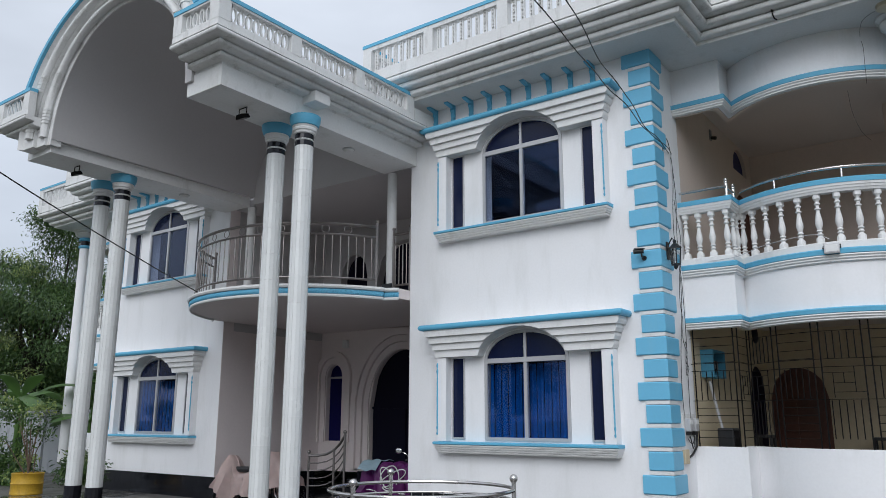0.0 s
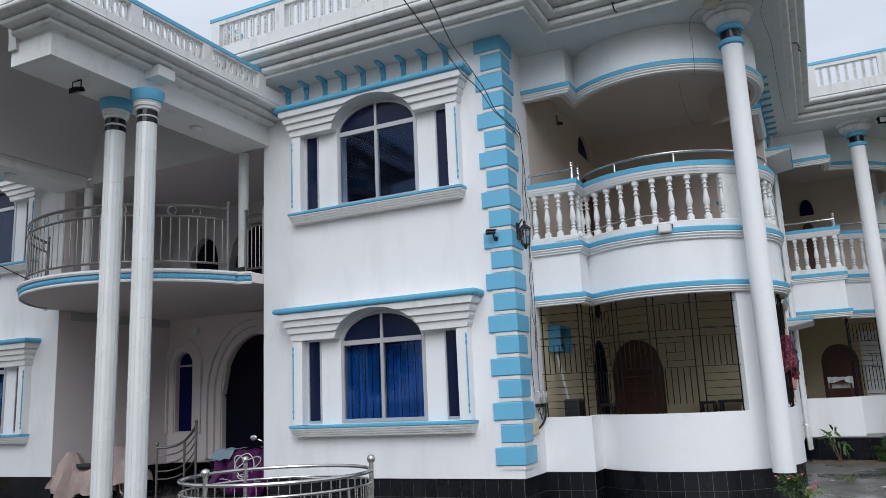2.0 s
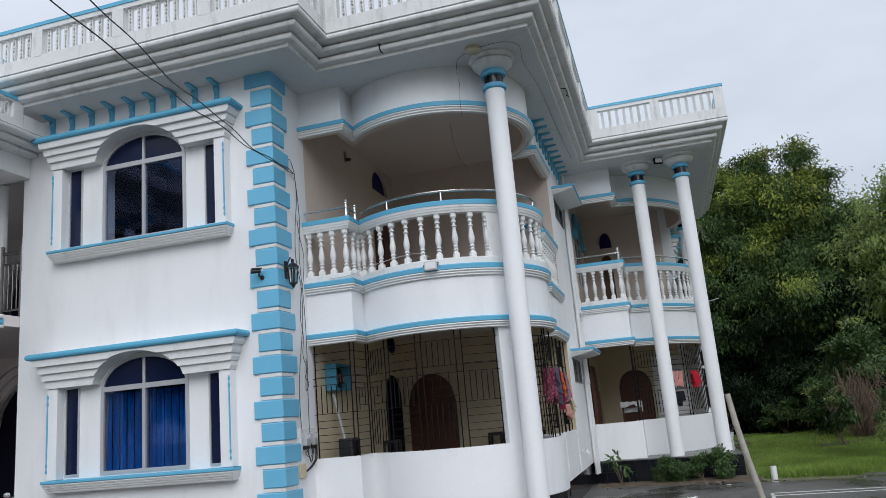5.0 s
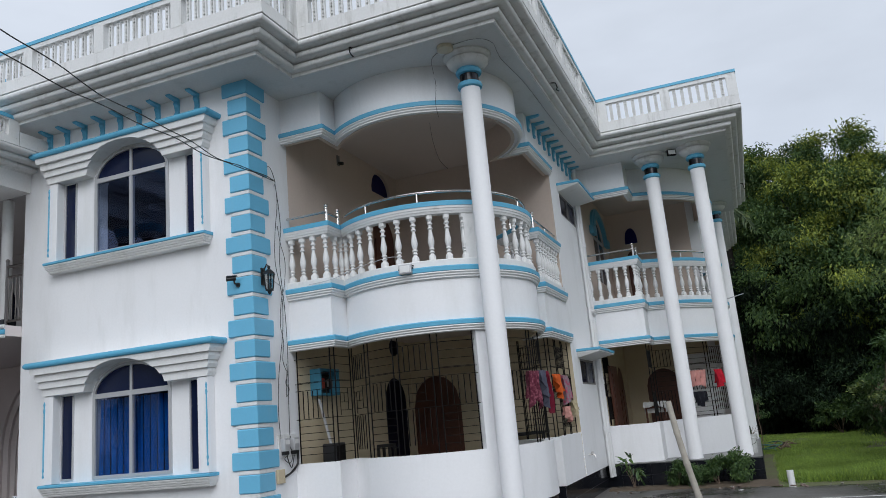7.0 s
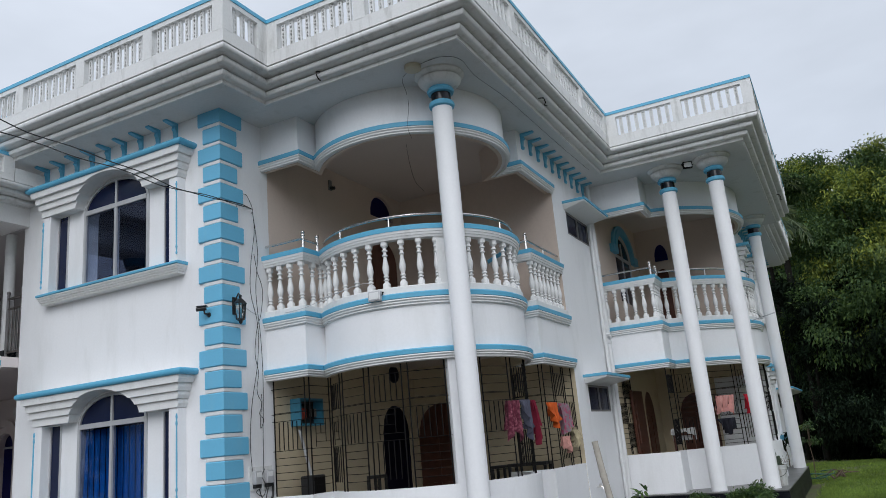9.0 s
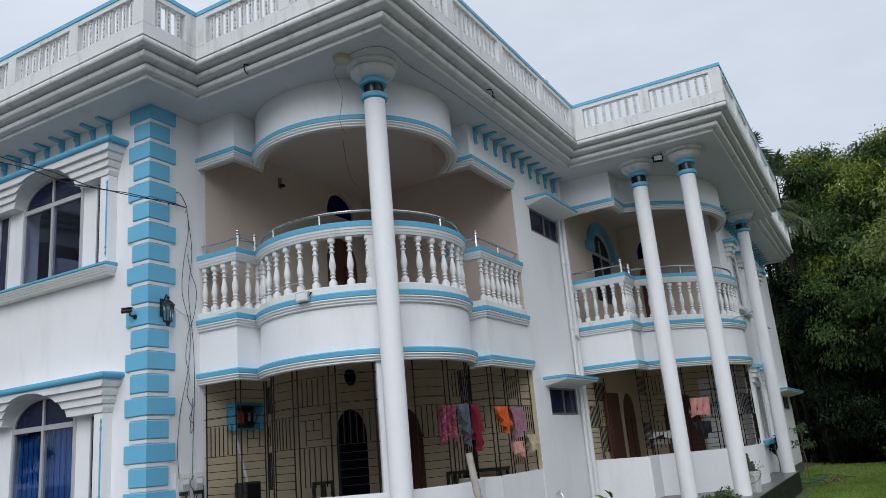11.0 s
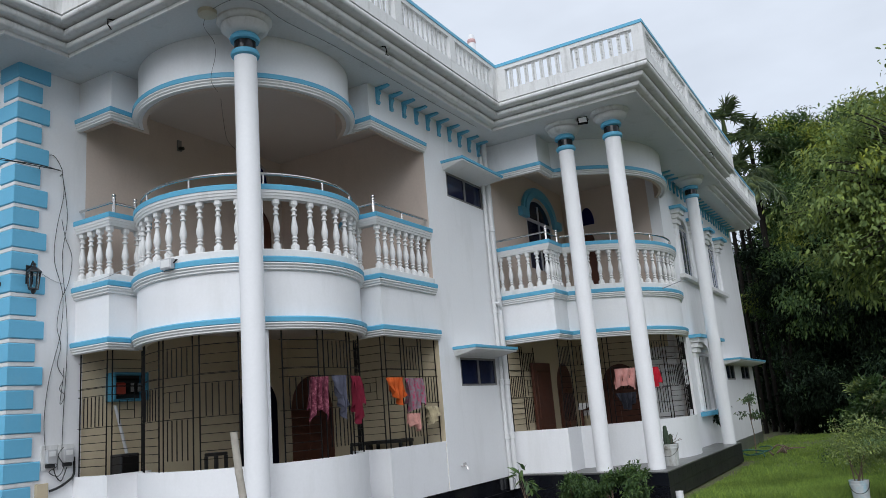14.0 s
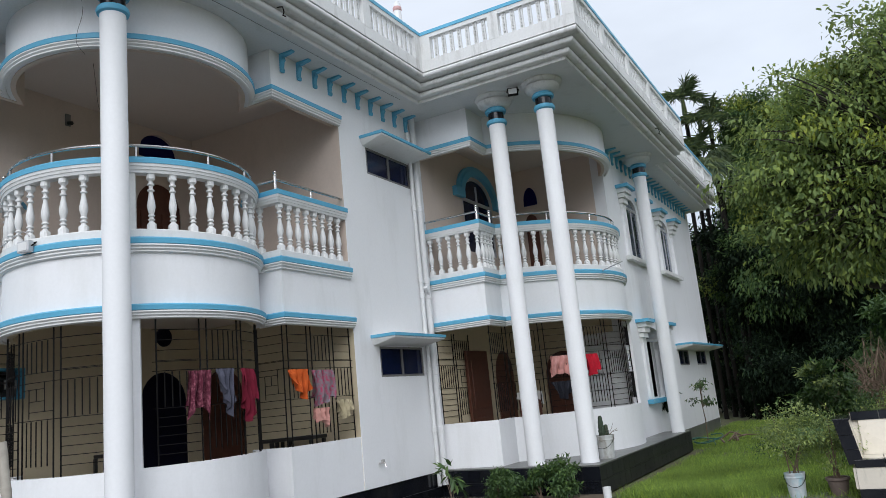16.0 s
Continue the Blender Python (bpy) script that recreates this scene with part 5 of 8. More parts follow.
bm = prism(B(), [(BOW2_C[0] + (BOW2_R + dr) * math.cos(radians(a)), BOW2_C[1] + (BOW2_R + dr) * math.sin(radians(a))) for a, dr in ((14, -0.01), (23, -0.01), (31.2, -0.01), (31.2, -0.14), (23, -0.14), (14, -0.14))], 1.155, 2.76)
structure("wall_pier_rear", bm, M["white"], "white pier at the end of the rear veranda")

# ---- doors inside the verandas ----
def arched_leaf(name, lab, a0, a1, z0, zs, rise, lo, hi, axis, mat, panels=True):
    ob = thing(name, lab, "door")
    mid, half = (a0 + a1) / 2, (a1 - a0) / 2 - 0.004
    n = 14
    poly = [(mid + half * math.cos(math.pi * i / n), zs + rise * math.sin(math.pi * i / n) - 0.004) for i in range(n + 1)] + [(mid - half, z0), (mid + half, z0)]
    part("leaf", prism(B(), poly, lo, hi, axis), mat, ob)
    if panels:
        for s in (-1, 1):
            for za, zb in ((z0 + 0.12, z0 + 0.6), (z0 + 0.7, zs - 0.05)):
                b0, b1 = sorted((mid + s * 0.06, mid + s * (half - 0.08)))
                poly = [(b0, za), (b1, za), (b1, zb), (b0, zb)]
                part("panel", prism(B(), poly, hi if axis == "x" else lo - 0.02, hi + 0.02 if axis == "x" else lo, axis), mat, ob)
    return ob


arched_leaf("veranda_door", "dark arched wooden door in the beige veranda wall", 13.56, 14.46, PLINTH_Z, 1.95, 0.47, BAY_X1 - 0.05, BAY_X1 - 0.012, "x", M["navy"], False)
arched_leaf("veranda_door", "reddish brown arched panelled wooden door in the beige wall", -3.59, -2.63, PLINTH_Z, 1.85, 0.57, 14.78, 14.82, "y", M["wood"])
arched_leaf("balcony_door", "brown arched wooden balcony door in the beige wall", 13.55, 14.45, 3.31, 5.05, 0.45, BAY_X1 - 0.05, BAY_X1 - 0.012, "x", M["wood"])
arched_leaf("arched_vent", "dark blue arched fanlight over the balcony door", 13.62, 14.44, 5.92, 6.0, 0.36, BAY_X1 - 0.1, BAY_X1 - 0.06, "x", M["blue_pane"], False)
arched_leaf("rear_door", "brown arched wooden door in the rear veranda", 19.5, 20.4, PLINTH_Z, 1.95, 0.5, WING2_X - 0.05, WING2_X - 0.012, "x", M["wood"])
arched_leaf("rear_door", "brown arched wooden door at the back of the rear veranda", 0.02, 0.84, PLINTH_Z, 1.95, 0.41, 21.05, 21.09, "y", M["wood"])
arched_leaf("rear_vent", "small dark blue arched pane in the rear balcony wall", 0.0, 0.32, 5.6, 5.68, 0.33, 20.97, 20.998, "y", M["blue_pane"], False)
arched_leaf("rear_balcony_door", "narrow brown arched wooden door of the rear balcony", 0.0, 0.28, 3.31, 5.22, 0.18, 20.97, 20.998, "y", M["wood"], False)
# open wooden door leaf in the rear veranda
ob = thing("open_door_leaf", "open reddish brown wooden door leaf in the rear veranda", "door")
part("leaf", box(B(), -0.41, -0.35, 18.15, 19.0, PLINTH_Z + 0.01, 2.42, 0.006), M["wood"], ob)
for za, zb in ((0.6, 1.2), (1.35, 2.25)):
    part("panel", box(B(), -0.352, -0.335, 18.27, 18.88, za, zb, 0.005), M["wood"], ob)
# blue-hooded arched balcony window
ob = thing("hooded_window", "dark arched balcony window under a blue plaster hood", "window")
cy, half, zs, rise, z0 = 19.52, 0.695, 5.5, 0.515, 4.43
n = 16
pane("pane", [(cy + half * math.cos(math.pi * i / n), zs + rise * math.sin(math.pi * i / n)) for i in range(n + 1)] + [(cy - half, z0), (cy + half, z0)], WING2_X - 0.04, WING2_X - 0.032, "x", ob).data.materials[0] = M["dull_glass"]
bm = B()
box(bm, WING2_X - 0.06, WING2_X - 0.01, cy - 0.025, cy + 0.025, z0, zs + rise - 0.02)
box(bm, WING2_X - 0.058, WING2_X - 0.012, cy - half, cy + half, zs - 0.035, zs + 0.035)
for y in (cy - half, cy + half - 0.045):
    box(bm, WING2_X - 0.06, WING2_X - 0.01, y, y + 0.045, z0, zs - 0.035)
prism(bm, arc(cy, zs, half, 0, 180, n) + arc(cy, zs, half - 0.045, 180, 0, n), WING2_X - 0.06, WING2_X - 0.01, "x")
for v in bm.verts:
    if v.co.z > zs + 0.036:
        v.co.z = zs + (v.co.z - zs) * (rise / half if v.co.z > zs + 0.04 else 1)
part("frame", bm, M["alu"], ob)
for k, (grow, deep) in enumerate(((0.07, 0.09), (0.15, 0.06))):
    o = [(cy + (half + grow + 0.08) * math.cos(math.pi * i / n), zs + 0.12 + (rise + grow - 0.02) * math.sin(math.pi * i / n)) for i in range(n + 1)]
    q = [(cy + (half + grow - 0.05) * math.cos(math.pi * i / n), zs + 0.06 + (rise + grow - 0.09) * math.sin(math.pi * i / n)) for i in range(n + 1)]
    part("hood", prism(B(), o + q[::-1], WING2_X, WING2_X + deep, "x"), M["blue"], ob, "blue painted hood")
for ya, yb in ((cy - half - 0.40, cy - half - 0.02), (cy + half + 0.02, cy + half + 0.40)):
    part("hood_foot", box(B(), WING2_X, WING2_X + 0.1, ya, yb, zs - 0.02, zs + 0.17, 0.01), M["blue"], ob, "blue painted foot of the hood")

# ---- fittings on the wall by the quoins ----
def lantern():
    ob = thing("wall_lantern", "black iron wall lantern with clear panes on the blue quoins", "lantern")
    x, y, z = -3.46, 9.90, 3.63
    part("back_plate", box(B(), BAY_X1 + 0.035, BAY_X1 + 0.05, y - 0.045, y + 0.045, z - 0.02, z + 0.22), M["black"], ob)
    part("arm", tube(B(), [(BAY_X1 + 0.045, y, z + 0.17), (x - 0.03, y, z + 0.27), (x, y, z + 0.22)], 0.01, 6), M["black"], ob)
    part("roof", lathe(B(), [(0.095, z + 0.115), (0.09, z + 0.13), (0.05, z + 0.17), (0.02, z + 0.19), (0.02, z + 0.215), (0.028, z + 0.225), (0.006, z + 0.245)], x, y, 6), M["black"], ob)
    part("glass", lathe(B(), [(0.052, z - 0.09), (0.072, z + 0.112)], x, y, 6), M["lamp_glass"], ob).visible_shadow = False
    part("base", lathe(B(), [(0.006, z - 0.165), (0.024, z - 0.145), (0.034, z - 0.115), (0.062, z - 0.105), (0.062, z - 0.088)], x, y, 6), M["black"], ob)
    for k in range(6):
        a = math.pi / 3 * k
        part("bar", tube(B(), [(x + 0.056 * math.cos(a), y + 0.056 * math.sin(a), z - 0.09), (x + 0.077 * math.cos(a), y + 0.077 * math.sin(a), z + 0.116)], 0.008, 5), M["black"], ob)


lantern()
ob = thing("security_camera", "small black security camera on a bracket on the quoins", "camera")
part("mount", lathe(B(), [(0.035, 0), (0.03, 0.02)], 0, 0, 10), M["black"], ob).matrix_local = pose(-3.80, FRONT_Y - 0.036, 3.62, 90, 0, 0)
part("arm", tube(B(), [(-3.80, FRONT_Y - 0.04, 3.62), (-3.80, FRONT_Y - 0.12, 3.63), (-3.80, FRONT_Y - 0.13, 3.68)], 0.013, 6), M["black"], ob)
part("body", tube(B(), [(-3.78, FRONT_Y - 0.11, 3.70), (-3.89, FRONT_Y - 0.18, 3.69)], 0.030, 10), M["black"], ob, smooth=True)
part("visor", box(B(), -0.08, 0.06, -0.036, 0.036, 0.024, 0.032), M["black"], ob).matrix_local = pose(-3.83, FRONT_Y - 0.15, 3.70, 0, 0, 208)

for y0, nm in ((10.145, "electricity_meter"), (10.375, "electricity_meter")):
    ob = thing(nm, "grey electricity meter with wires on a grey board", "meter", "electricity meters")
    part("board", box(B(), BAY_X1, BAY_X1 + 0.02, y0, y0 + 0.215, 1.28, 1.585), M["weather"], ob)
    part("case", box(B(), BAY_X1 + 0.02, BAY_X1 + 0.09, y0 + 0.04, y0 + 0.17, 1.36, 1.53, 0.01), M["alu"], ob)
    part("terminal", box(B(), BAY_X1 + 0.02, BAY_X1 + 0.07, y0 + 0.05, y0 + 0.16, 1.31, 1.358, 0.006), M["black"], ob)
    part("dial", box(B(), BAY_X1 + 0.09, BAY_X1 + 0.094, y0 + 0.06, y0 + 0.15, 1.45, 1.51), M["trim"], ob)


def cable(name, pts, r, lab, mat=None, group=""):
    """A hanging or fixed cable through points, smoothed."""
    v = [Vector(p) for p in pts]
    out = []
    for i in range(len(v) - 1):
        p0, p1, p2, p3 = v[max(i - 1, 0)], v[i], v[i + 1], v[min(i + 2, len(v) - 1)]
        for k in range(6):
            t = k / 6
            out.append(0.5 * (2 * p1 + (p2 - p0) * t + (2 * p0 - 5 * p1 + 4 * p2 - p3) * t * t + (3 * p1 - p0 - 3 * p2 + p3) * t ** 3))
    out.append(v[-1])
    ob = link(name, tube(B(), out, r, 6), mat or M["black"], smooth=True)
    return tagged(ob, lab, "cable", group)


WX = BAY_X1 + 0.02
cable("wall_cable", [(WX, 10.33, 5.2), (WX, 10.36, 4.9), (WX, 10.27, 4.4), (WX, 10.25, 3.97), (WX, 10.38, 3.52), (WX, 10.36, 3.0), (WX, 10.22, 2.4), (WX, 10.17, 1.9), (WX, 10.2, 1.5)], 0.0042, "thin black cable hanging down the white wall", group="wall cables")
cable("wall_cable", [(WX, 10.33, 5.2), (WX, 10.42, 4.6), (WX, 10.36, 4.0), (WX, 10.44, 3.3), (WX, 10.46, 2.7), (WX, 10.43, 2.0), (WX, 10.42, 1.5)], 0.0042, "thin black cable hanging down the white wall", group="wall cables")
cable("wall_cable", [(WX, 10.0, 5.18), (WX, 10.05, 5.35), (WX, 10.2, 5.42), (WX, 10.33, 5.24), (WX, 10.3, 5.15)], 0.0042, "looped black cable end on the wall", group="wall cables")
cable("wall_cable", [(WX, 10.02, 3.8), (WX, 10.3, 3.68), (WX, 10.6, 3.68), (-2.9, 10.52, 3.66), (-2.5, 10.72, 3.82), (-1.9, 10.58, 3.85), (-1.68, 10.53, 3.75)], 0.005, "thin grey cable running to the balcony floodlight", M["alu"], "wall cables")
cable("wall_cable", [(WX, 10.42, 2.55), (WX + 0.02, 10.4, 2.4), (WX + 0.01, 10.36, 2.28), (WX + 0.02, 10.43, 2.2), (WX, 10.38, 2.1), (WX, 10.42, 2.45)], 0.004, "tangle of thin dark wire on the wall", group="wall cables")
cable("wall_cable", [(WX, 10.34, 4.55), (WX, 10.40, 4.3), (WX, 10.5, 4.05), (WX, 10.46, 3.7), (WX, 10.36, 3.45), (WX, 10.31, 3.1), (WX, 10.37, 2.85), (WX, 10.33, 2.6), (WX, 10.41, 2.45)], 0.004, "thin wavy black wire down the wall", group="wall cables")
cable("wall_cable", [(WX, 10.30, 1.5), (WX + 0.03, 10.25, 1.42), (WX + 0.03, 10.34, 1.33), (WX + 0.02, 10.24, 1.26), (WX + 0.03, 10.36, 1.2), (WX + 0.03, 10.43, 1.32), (WX + 0.02, 10.36, 1.45), (WX, 10.44, 1.55)], 0.005, "tangle of black wires round the meters", group="wall cables")
cable("meter_cable", [(WX + 0.02, 10.3, 1.3), (WX + 0.03, 10.33, 1.2), (WX + 0.02, 10.41, 1.14), (WX + 0.02, 10.48, 1.3)], 0.007, "short looped black meter cable")
cable("meter_pipe", [(WX + 0.01, 10.585, 1.42), (WX + 0.01, 10.585, 1.2), (WX + 0.01, 10.5, 1.12), (WX + 0.01, 10.38, 1.06), (WX + 0.01, 10.26, 1.03)], 0.016, "bent black cable pipe below the meters")
link_box = thing("junction_box", "small beige junction box low on the wall", "box")
part("body", box(B(), BAY_X1, BAY_X1 + 0.04, 10.08, 10.24, 0.95, 1.13, 0.006), M["beige"], link_box)
# overhead service wires
for bx, bz, dz in ((-1.8, 5.25, 0.0), (-1.35, 5.4, 0.1)):
    a, b = Vector((BAY_X1 + 0.04, 10.3, 5.22)), Vector((bx, -1.2, bz))
    pts = []
    for k in range(41):
        t = k / 40
        p = a.lerp(b, t)
        p.z -= 0.45 * math.sin(math.pi * t)
        p.x += 0.03 * math.sin(5 * t + dz * 40) + 0.016 * math.sin(37 * t + dz * 50) * (1 - t)
        p.z += 0.02 * math.sin(29 * t + dz * 70) * (1 - t) + 0.012 * math.sin(61 * t + dz * 20)
        pts.append(tuple(p))
    cable("service_wire", pts, 0.006, "black overhead service wire running to the house corner", group="service wires")
cable("service_wire", [(-11.3, 8.22, 3.62), (-10.9, 7.0, 3.86), (-10.35, 5.5, 4.16), (-9.8, 4.0, 4.49), (-9.2, 2.4, 4.9)], 0.009, "black overhead wire running to the entrance balcony", group="service wires")

# blue electric box behind the grille
ob = thing("electric_box", "open blue metal electric box with red switch on the wall", "box")
BX, BY0, BY1, BZ0, BZ1 = BAY_X1, 11.06, 11.62, 2.10, 2.49
bm = B()
for y0, y1, z0, z1 in ((BY0, BY0 + 0.03, BZ0, BZ1), (BY1 - 0.03, BY1, BZ0, BZ1), (BY0 + 0.03, BY1 - 0.03, BZ0, BZ0 + 0.03), (BY0 + 0.03, BY1 - 0.03, BZ1 - 0.03, BZ1)):
    box(bm, BX, BX + 0.18, y0, y1, z0, z1)
part("case", bm, material("dull_blue_metal", (0.05, 0.22, 0.33), 0.6, spread=0.15), ob)
part("back", box(B(), BX + 0.001, BX + 0.012, BY0 + 0.03, BY1 - 0.03, BZ0 + 0.03, BZ1 - 0.03), M["black"], ob, "black box inside")
part("switch", box(B(), BX + 0.012, BX + 0.12, BY0 + 0.08, BY0 + 0.24, BZ0 + 0.09, BZ0 + 0.26, 0.025), material("red_plastic", (0.34, 0.04, 0.02), 0.5), ob, "red main switch")
for k in range(4):
    part("breaker", box(B(), BX + 0.012, BX + 0.09, BY0 + 0.28 + 0.058 * k, BY0 + 0.332 + 0.058 * k, BZ0 + 0.10 + 0.03 * (k % 2), BZ0 + 0.25, 0.006), M["alu_brown"] if k % 2 else M["iron"], ob)
part("busbar", box(B(), BX + 0.012, BX + 0.05, BY0 + 0.08, BY1 - 0.08, BZ0 + 0.29, BZ0 + 0.32, 0.004), M["iron"], ob)
for (x, y, z, ax) in ((BAY_X1, 12.35, 6.08, 90),):
    ob = thing("wall_lamp_holder", "small dark lamp holder on the beige balcony wall", "lamp")
    part("plate", box(B(), x, x + 0.02, y - 0.04, y + 0.04, z - 0.02, z + 0.16), M["alu_brown"], ob)
    part("holder", tube(B(), [(x + 0.02, y, z + 0.02), (x + 0.1, y, z)], 0.03, 8), M["black"], ob)
ob = thing("round_vent", "round dark blue ventilator high in the veranda wall", "vent")
part("disc", lathe(B(), [(0.15, 0), (0.15, 0.03)], 0, 0, 20), M["navy"], ob).matrix_local = pose(BAY_X1, 14.02, 2.97, 0, 90, 0)
# veranda furniture
def stool(x, y, lab, w=0.17, top=1.29):
    ob = thing("stool", lab, "stool", "veranda stools")
    part("seat", box(B(), x - w, x + w, y - w, y + w, top - 0.05, top, 0.01), M["black"], ob)
    e = w - 0.02
    for sx in (-1, 1):
        part("stretcher", box(B(), x + sx * e - 0.012, x + sx * e + 0.012, y - e + 0.02, y + e - 0.02, top - 0.30, top - 0.26), M["black"], ob)
        for sy in (-1, 1):
            part("leg", box(B(), x + sx * e - 0.02, x + sx * e + 0.02, y + sy * e - 0.02, y + sy * e + 0.02, PLINTH_Z + 0.01, top - 0.05), M["black"], ob)


stool(-3.2, 12.65, "black wooden stool on the veranda", 0.12)
stool(-1.86, 14.46, "small black wooden stool beside the veranda bench", 0.13, 1.24)
ob = thing("black_cabinet", "black loudspeaker-like cabinet on the veranda floor", "cabinet")
part("body", box(B(), -3.42, -3.2, 11.0, 11.3, PLINTH_Z + 0.01, 1.4, 0.02), M["black"], ob)
part("front", box(B(), -3.2, -3.19, 11.03, 11.27, PLINTH_Z + 0.06, 1.36), M["iron"], ob)
ob = thing("leaning_pipe", "grey plastic pipe leaning against the veranda wall", "pipe")
part("tube", tube(B(), [(-3.3, 11.45, PLINTH_Z + 0.03), (-3.52, 11.15, 2.05)], 0.022, 8), M["alu"], ob, smooth=True)
ob = thing("bench", "low black bench against the back wall of the veranda", "bench")
part("seat", box(B(), -1.68, -0.98, 14.3, 14.66, 1.20, 1.25, 0.008), M["black"], ob)
for x in (-1.66, -1.03):
    for y in (14.32, 14.61):
        part("leg", box(B(), x, x + 0.045, y - 0.02, y + 0.02, PLINTH_Z + 0.01, 1.20), M["black"], ob)
    part("stretcher", box(B(), x + 0.01, x + 0.035, 14.34, 14.59, 0.98, 1.02), M["black"], ob)
part("stretcher", box(B(), -1.61, -1.03, 14.44, 14.48, 0.985, 1.015), M["black"], ob)
ob = thing("veranda_chair", "wooden veranda chair with a white cloth over its back", "chair")
cx, cy = 0.35, 19.0
part("seat", box(B(), cx - 0.22, cx + 0.22, cy - 0.22, cy + 0.22, 0.86, 0.9, 0.008), M["wood"], ob)
for sx in (-1, 1):
    part("leg", box(B(), cx + sx * 0.2 - 0.02, cx + sx * 0.2 + 0.02, cy - 0.22, cy - 0.18, PLINTH_Z + 0.01, 0.86), M["wood"], ob)
    part("back_post", box(B(), cx + sx * 0.2 - 0.02, cx + sx * 0.2 + 0.02, cy + 0.18, cy + 0.22, PLINTH_Z + 0.01, 1.55), M["wood"], ob)
part("backrest", box(B(), cx - 0.18, cx + 0.18, cy + 0.188, cy + 0.212, 1.42, 1.5), M["wood"], ob)
bm, rows = B(), []
for i in range(15):
    x = cx - 0.25 + 0.5 * i / 14
    fold = 0.022 * math.sin(1.7 * i) + 0.012 * math.sin(0.6 * i)
    low = 1.47 - 0.03 * math.sin(0.45 * i + 0.6) - 0.05 * (i > 9)
    rows.append([bm.verts.new(v) for v in ((x, cy + 0.12 + fold, low), (x, cy + 0.145 + fold * 0.5, 1.52), (x, cy + 0.17, 1.565 + fold * 0.4), (x, cy + 0.235, 1.565 + fold * 0.4), (x, cy + 0.27 - fold, 1.32))])
for r, q in zip(rows, rows[1:]):
    for k in range(4):
        bm.faces.new((r[k], r[k + 1], q[k + 1], q[k]))
part("cloth", bm, M["trim"], ob, "white cloth", smooth=True)
# soffit clutter
ob = thing("ceiling_box", "small yellowish round junction box on the soffit", "box")
part("body", lathe(B(), [(0.10, SOFFIT_Z - 0.06), (0.115, SOFFIT_Z - 0.05), (0.115, SOFFIT_Z + 0.004)], -0.72, 10.3, 14), material("yellowed_plastic", (0.55, 0.5, 0.38), 0.5), ob, smooth=True)
cable("soffit_wire", [(-0.72, 10.3, SOFFIT_Z - 0.012), (-0.3, 10.28, SOFFIT_Z - 0.01), (-0.1, 10.5, SOFFIT_Z - 0.012), (-0.14, 11.05, SOFFIT_Z - 0.01), (-0.07, 11.97, SOFFIT_Z - 0.012), (-0.06, 13.1, SOFFIT_Z - 0.01), (-0.05, 14.5, SOFFIT_Z - 0.012), (-0.02, 16.0, SOFFIT_Z - 0.01)], 0.0025, "thin dark wire along the roof soffit", M["iron"])
k = math.radians(-61)
px, py = BOW1_C[0] + 1.512 * math.cos(k), BOW1_C[1] + 1.512 * math.sin(k)
# white barred window at the back of the rear veranda
ob = thing("barred_window", "white slatted window with black bars in the veranda back wall", "window")
part("frame", box(B(), 0.90, 1.76, 20.955, 20.999, 1.02, 2.62, 0.006), M["trim"], ob)
for k in range(16):
    part("slat", box(B(), 0.94, 1.72, 20.945, 20.954, 1.06 + 0.096 * k, 1.146 + 0.096 * k), M["white"], ob)
for k in range(5):
    part("bar", tube(B(), [(0.93, 20.93, 1.15 + 0.31 * k), (1.73, 20.93, 1.15 + 0.31 * k)], 0.005, 5), M["iron"], ob)
for k in range(4):
    part("bar", tube(B(), [(1.12 + 0.09 * k, 20.925, 1.75), (1.12 + 0.09 * k, 20.925, 2.08)], 0.006, 5), M["iron"], ob)
cable("fascia_wire", [(-0.75, 10.32, SOFFIT_Z - 0.01), (-1.0, 10.5, SOFFIT_Z - 0.02), (px, py, 6.5), (px + 0.02, py, 6.3), (px + 0.02, py - 0.07, 6.03), (px + 0.02, py - 0.07, 5.9), (px, py + 0.05, 5.82)], 0.0025, "thin dark wire down the curved fascia", M["iron"])
cable("hanging_wire", [(-1.35, 11.1, 5.9), (-1.33, 11.12, 5.6), (-1.25, 11.1, 5.3), (-1.15, 11.15, 5.15)], 0.0022, "thin wire hanging from the balcony arch", M["iron"])
for x, y, z in ((-1.95, 9.93, 6.62), (0.19, 12.66, 6.64), (2.95, 21.4, 6.66)):
    ob = thing("cornice_hook", "rusty black iron hook on the cornice", "hook", "cornice hooks")
    out = (0, -1) if y < 10 else (1, 0)
    part("hook", tube(B(), [(x, y, z + 0.13), (x + out[0] * 0.11, y + out[1] * 0.11, z + 0.1), (x + out[0] * 0.12 + 0.01, y + out[1] * 0.12, z + 0.02), (x + out[0] * 0.09 + 0.02, y + out[1] * 0.09, z - 0.02), (x + out[0] * 0.1 + 0.05, y + out[1] * 0.1, z - 0.05)], 0.009, 6), M["iron"], ob)


def floodlight(x, y, z, ang, lab):
    ob = thing("floodlight", lab, "floodlight", "floodlights", at=(x, y, z))
    ob.rotation_euler = (0, 0, radians(ang))
    part("case", box(B(), -0.09, 0.09, -0.035, 0.035, -0.065, 0.065, 0.01), M["alu"] if z < 5 else M["iron"], ob)
    part("lens", box(B(), -0.07, 0.07, -0.04, -0.0351, -0.045, 0.045), M["trim"], ob)
    part("bracket", tube(B(), [(-0.1, 0, 0), (-0.1, 0.06, 0.05), (0.1, 0.06, 0.05), (0.1, 0, 0)], 0.008, 5), M["iron"], ob)


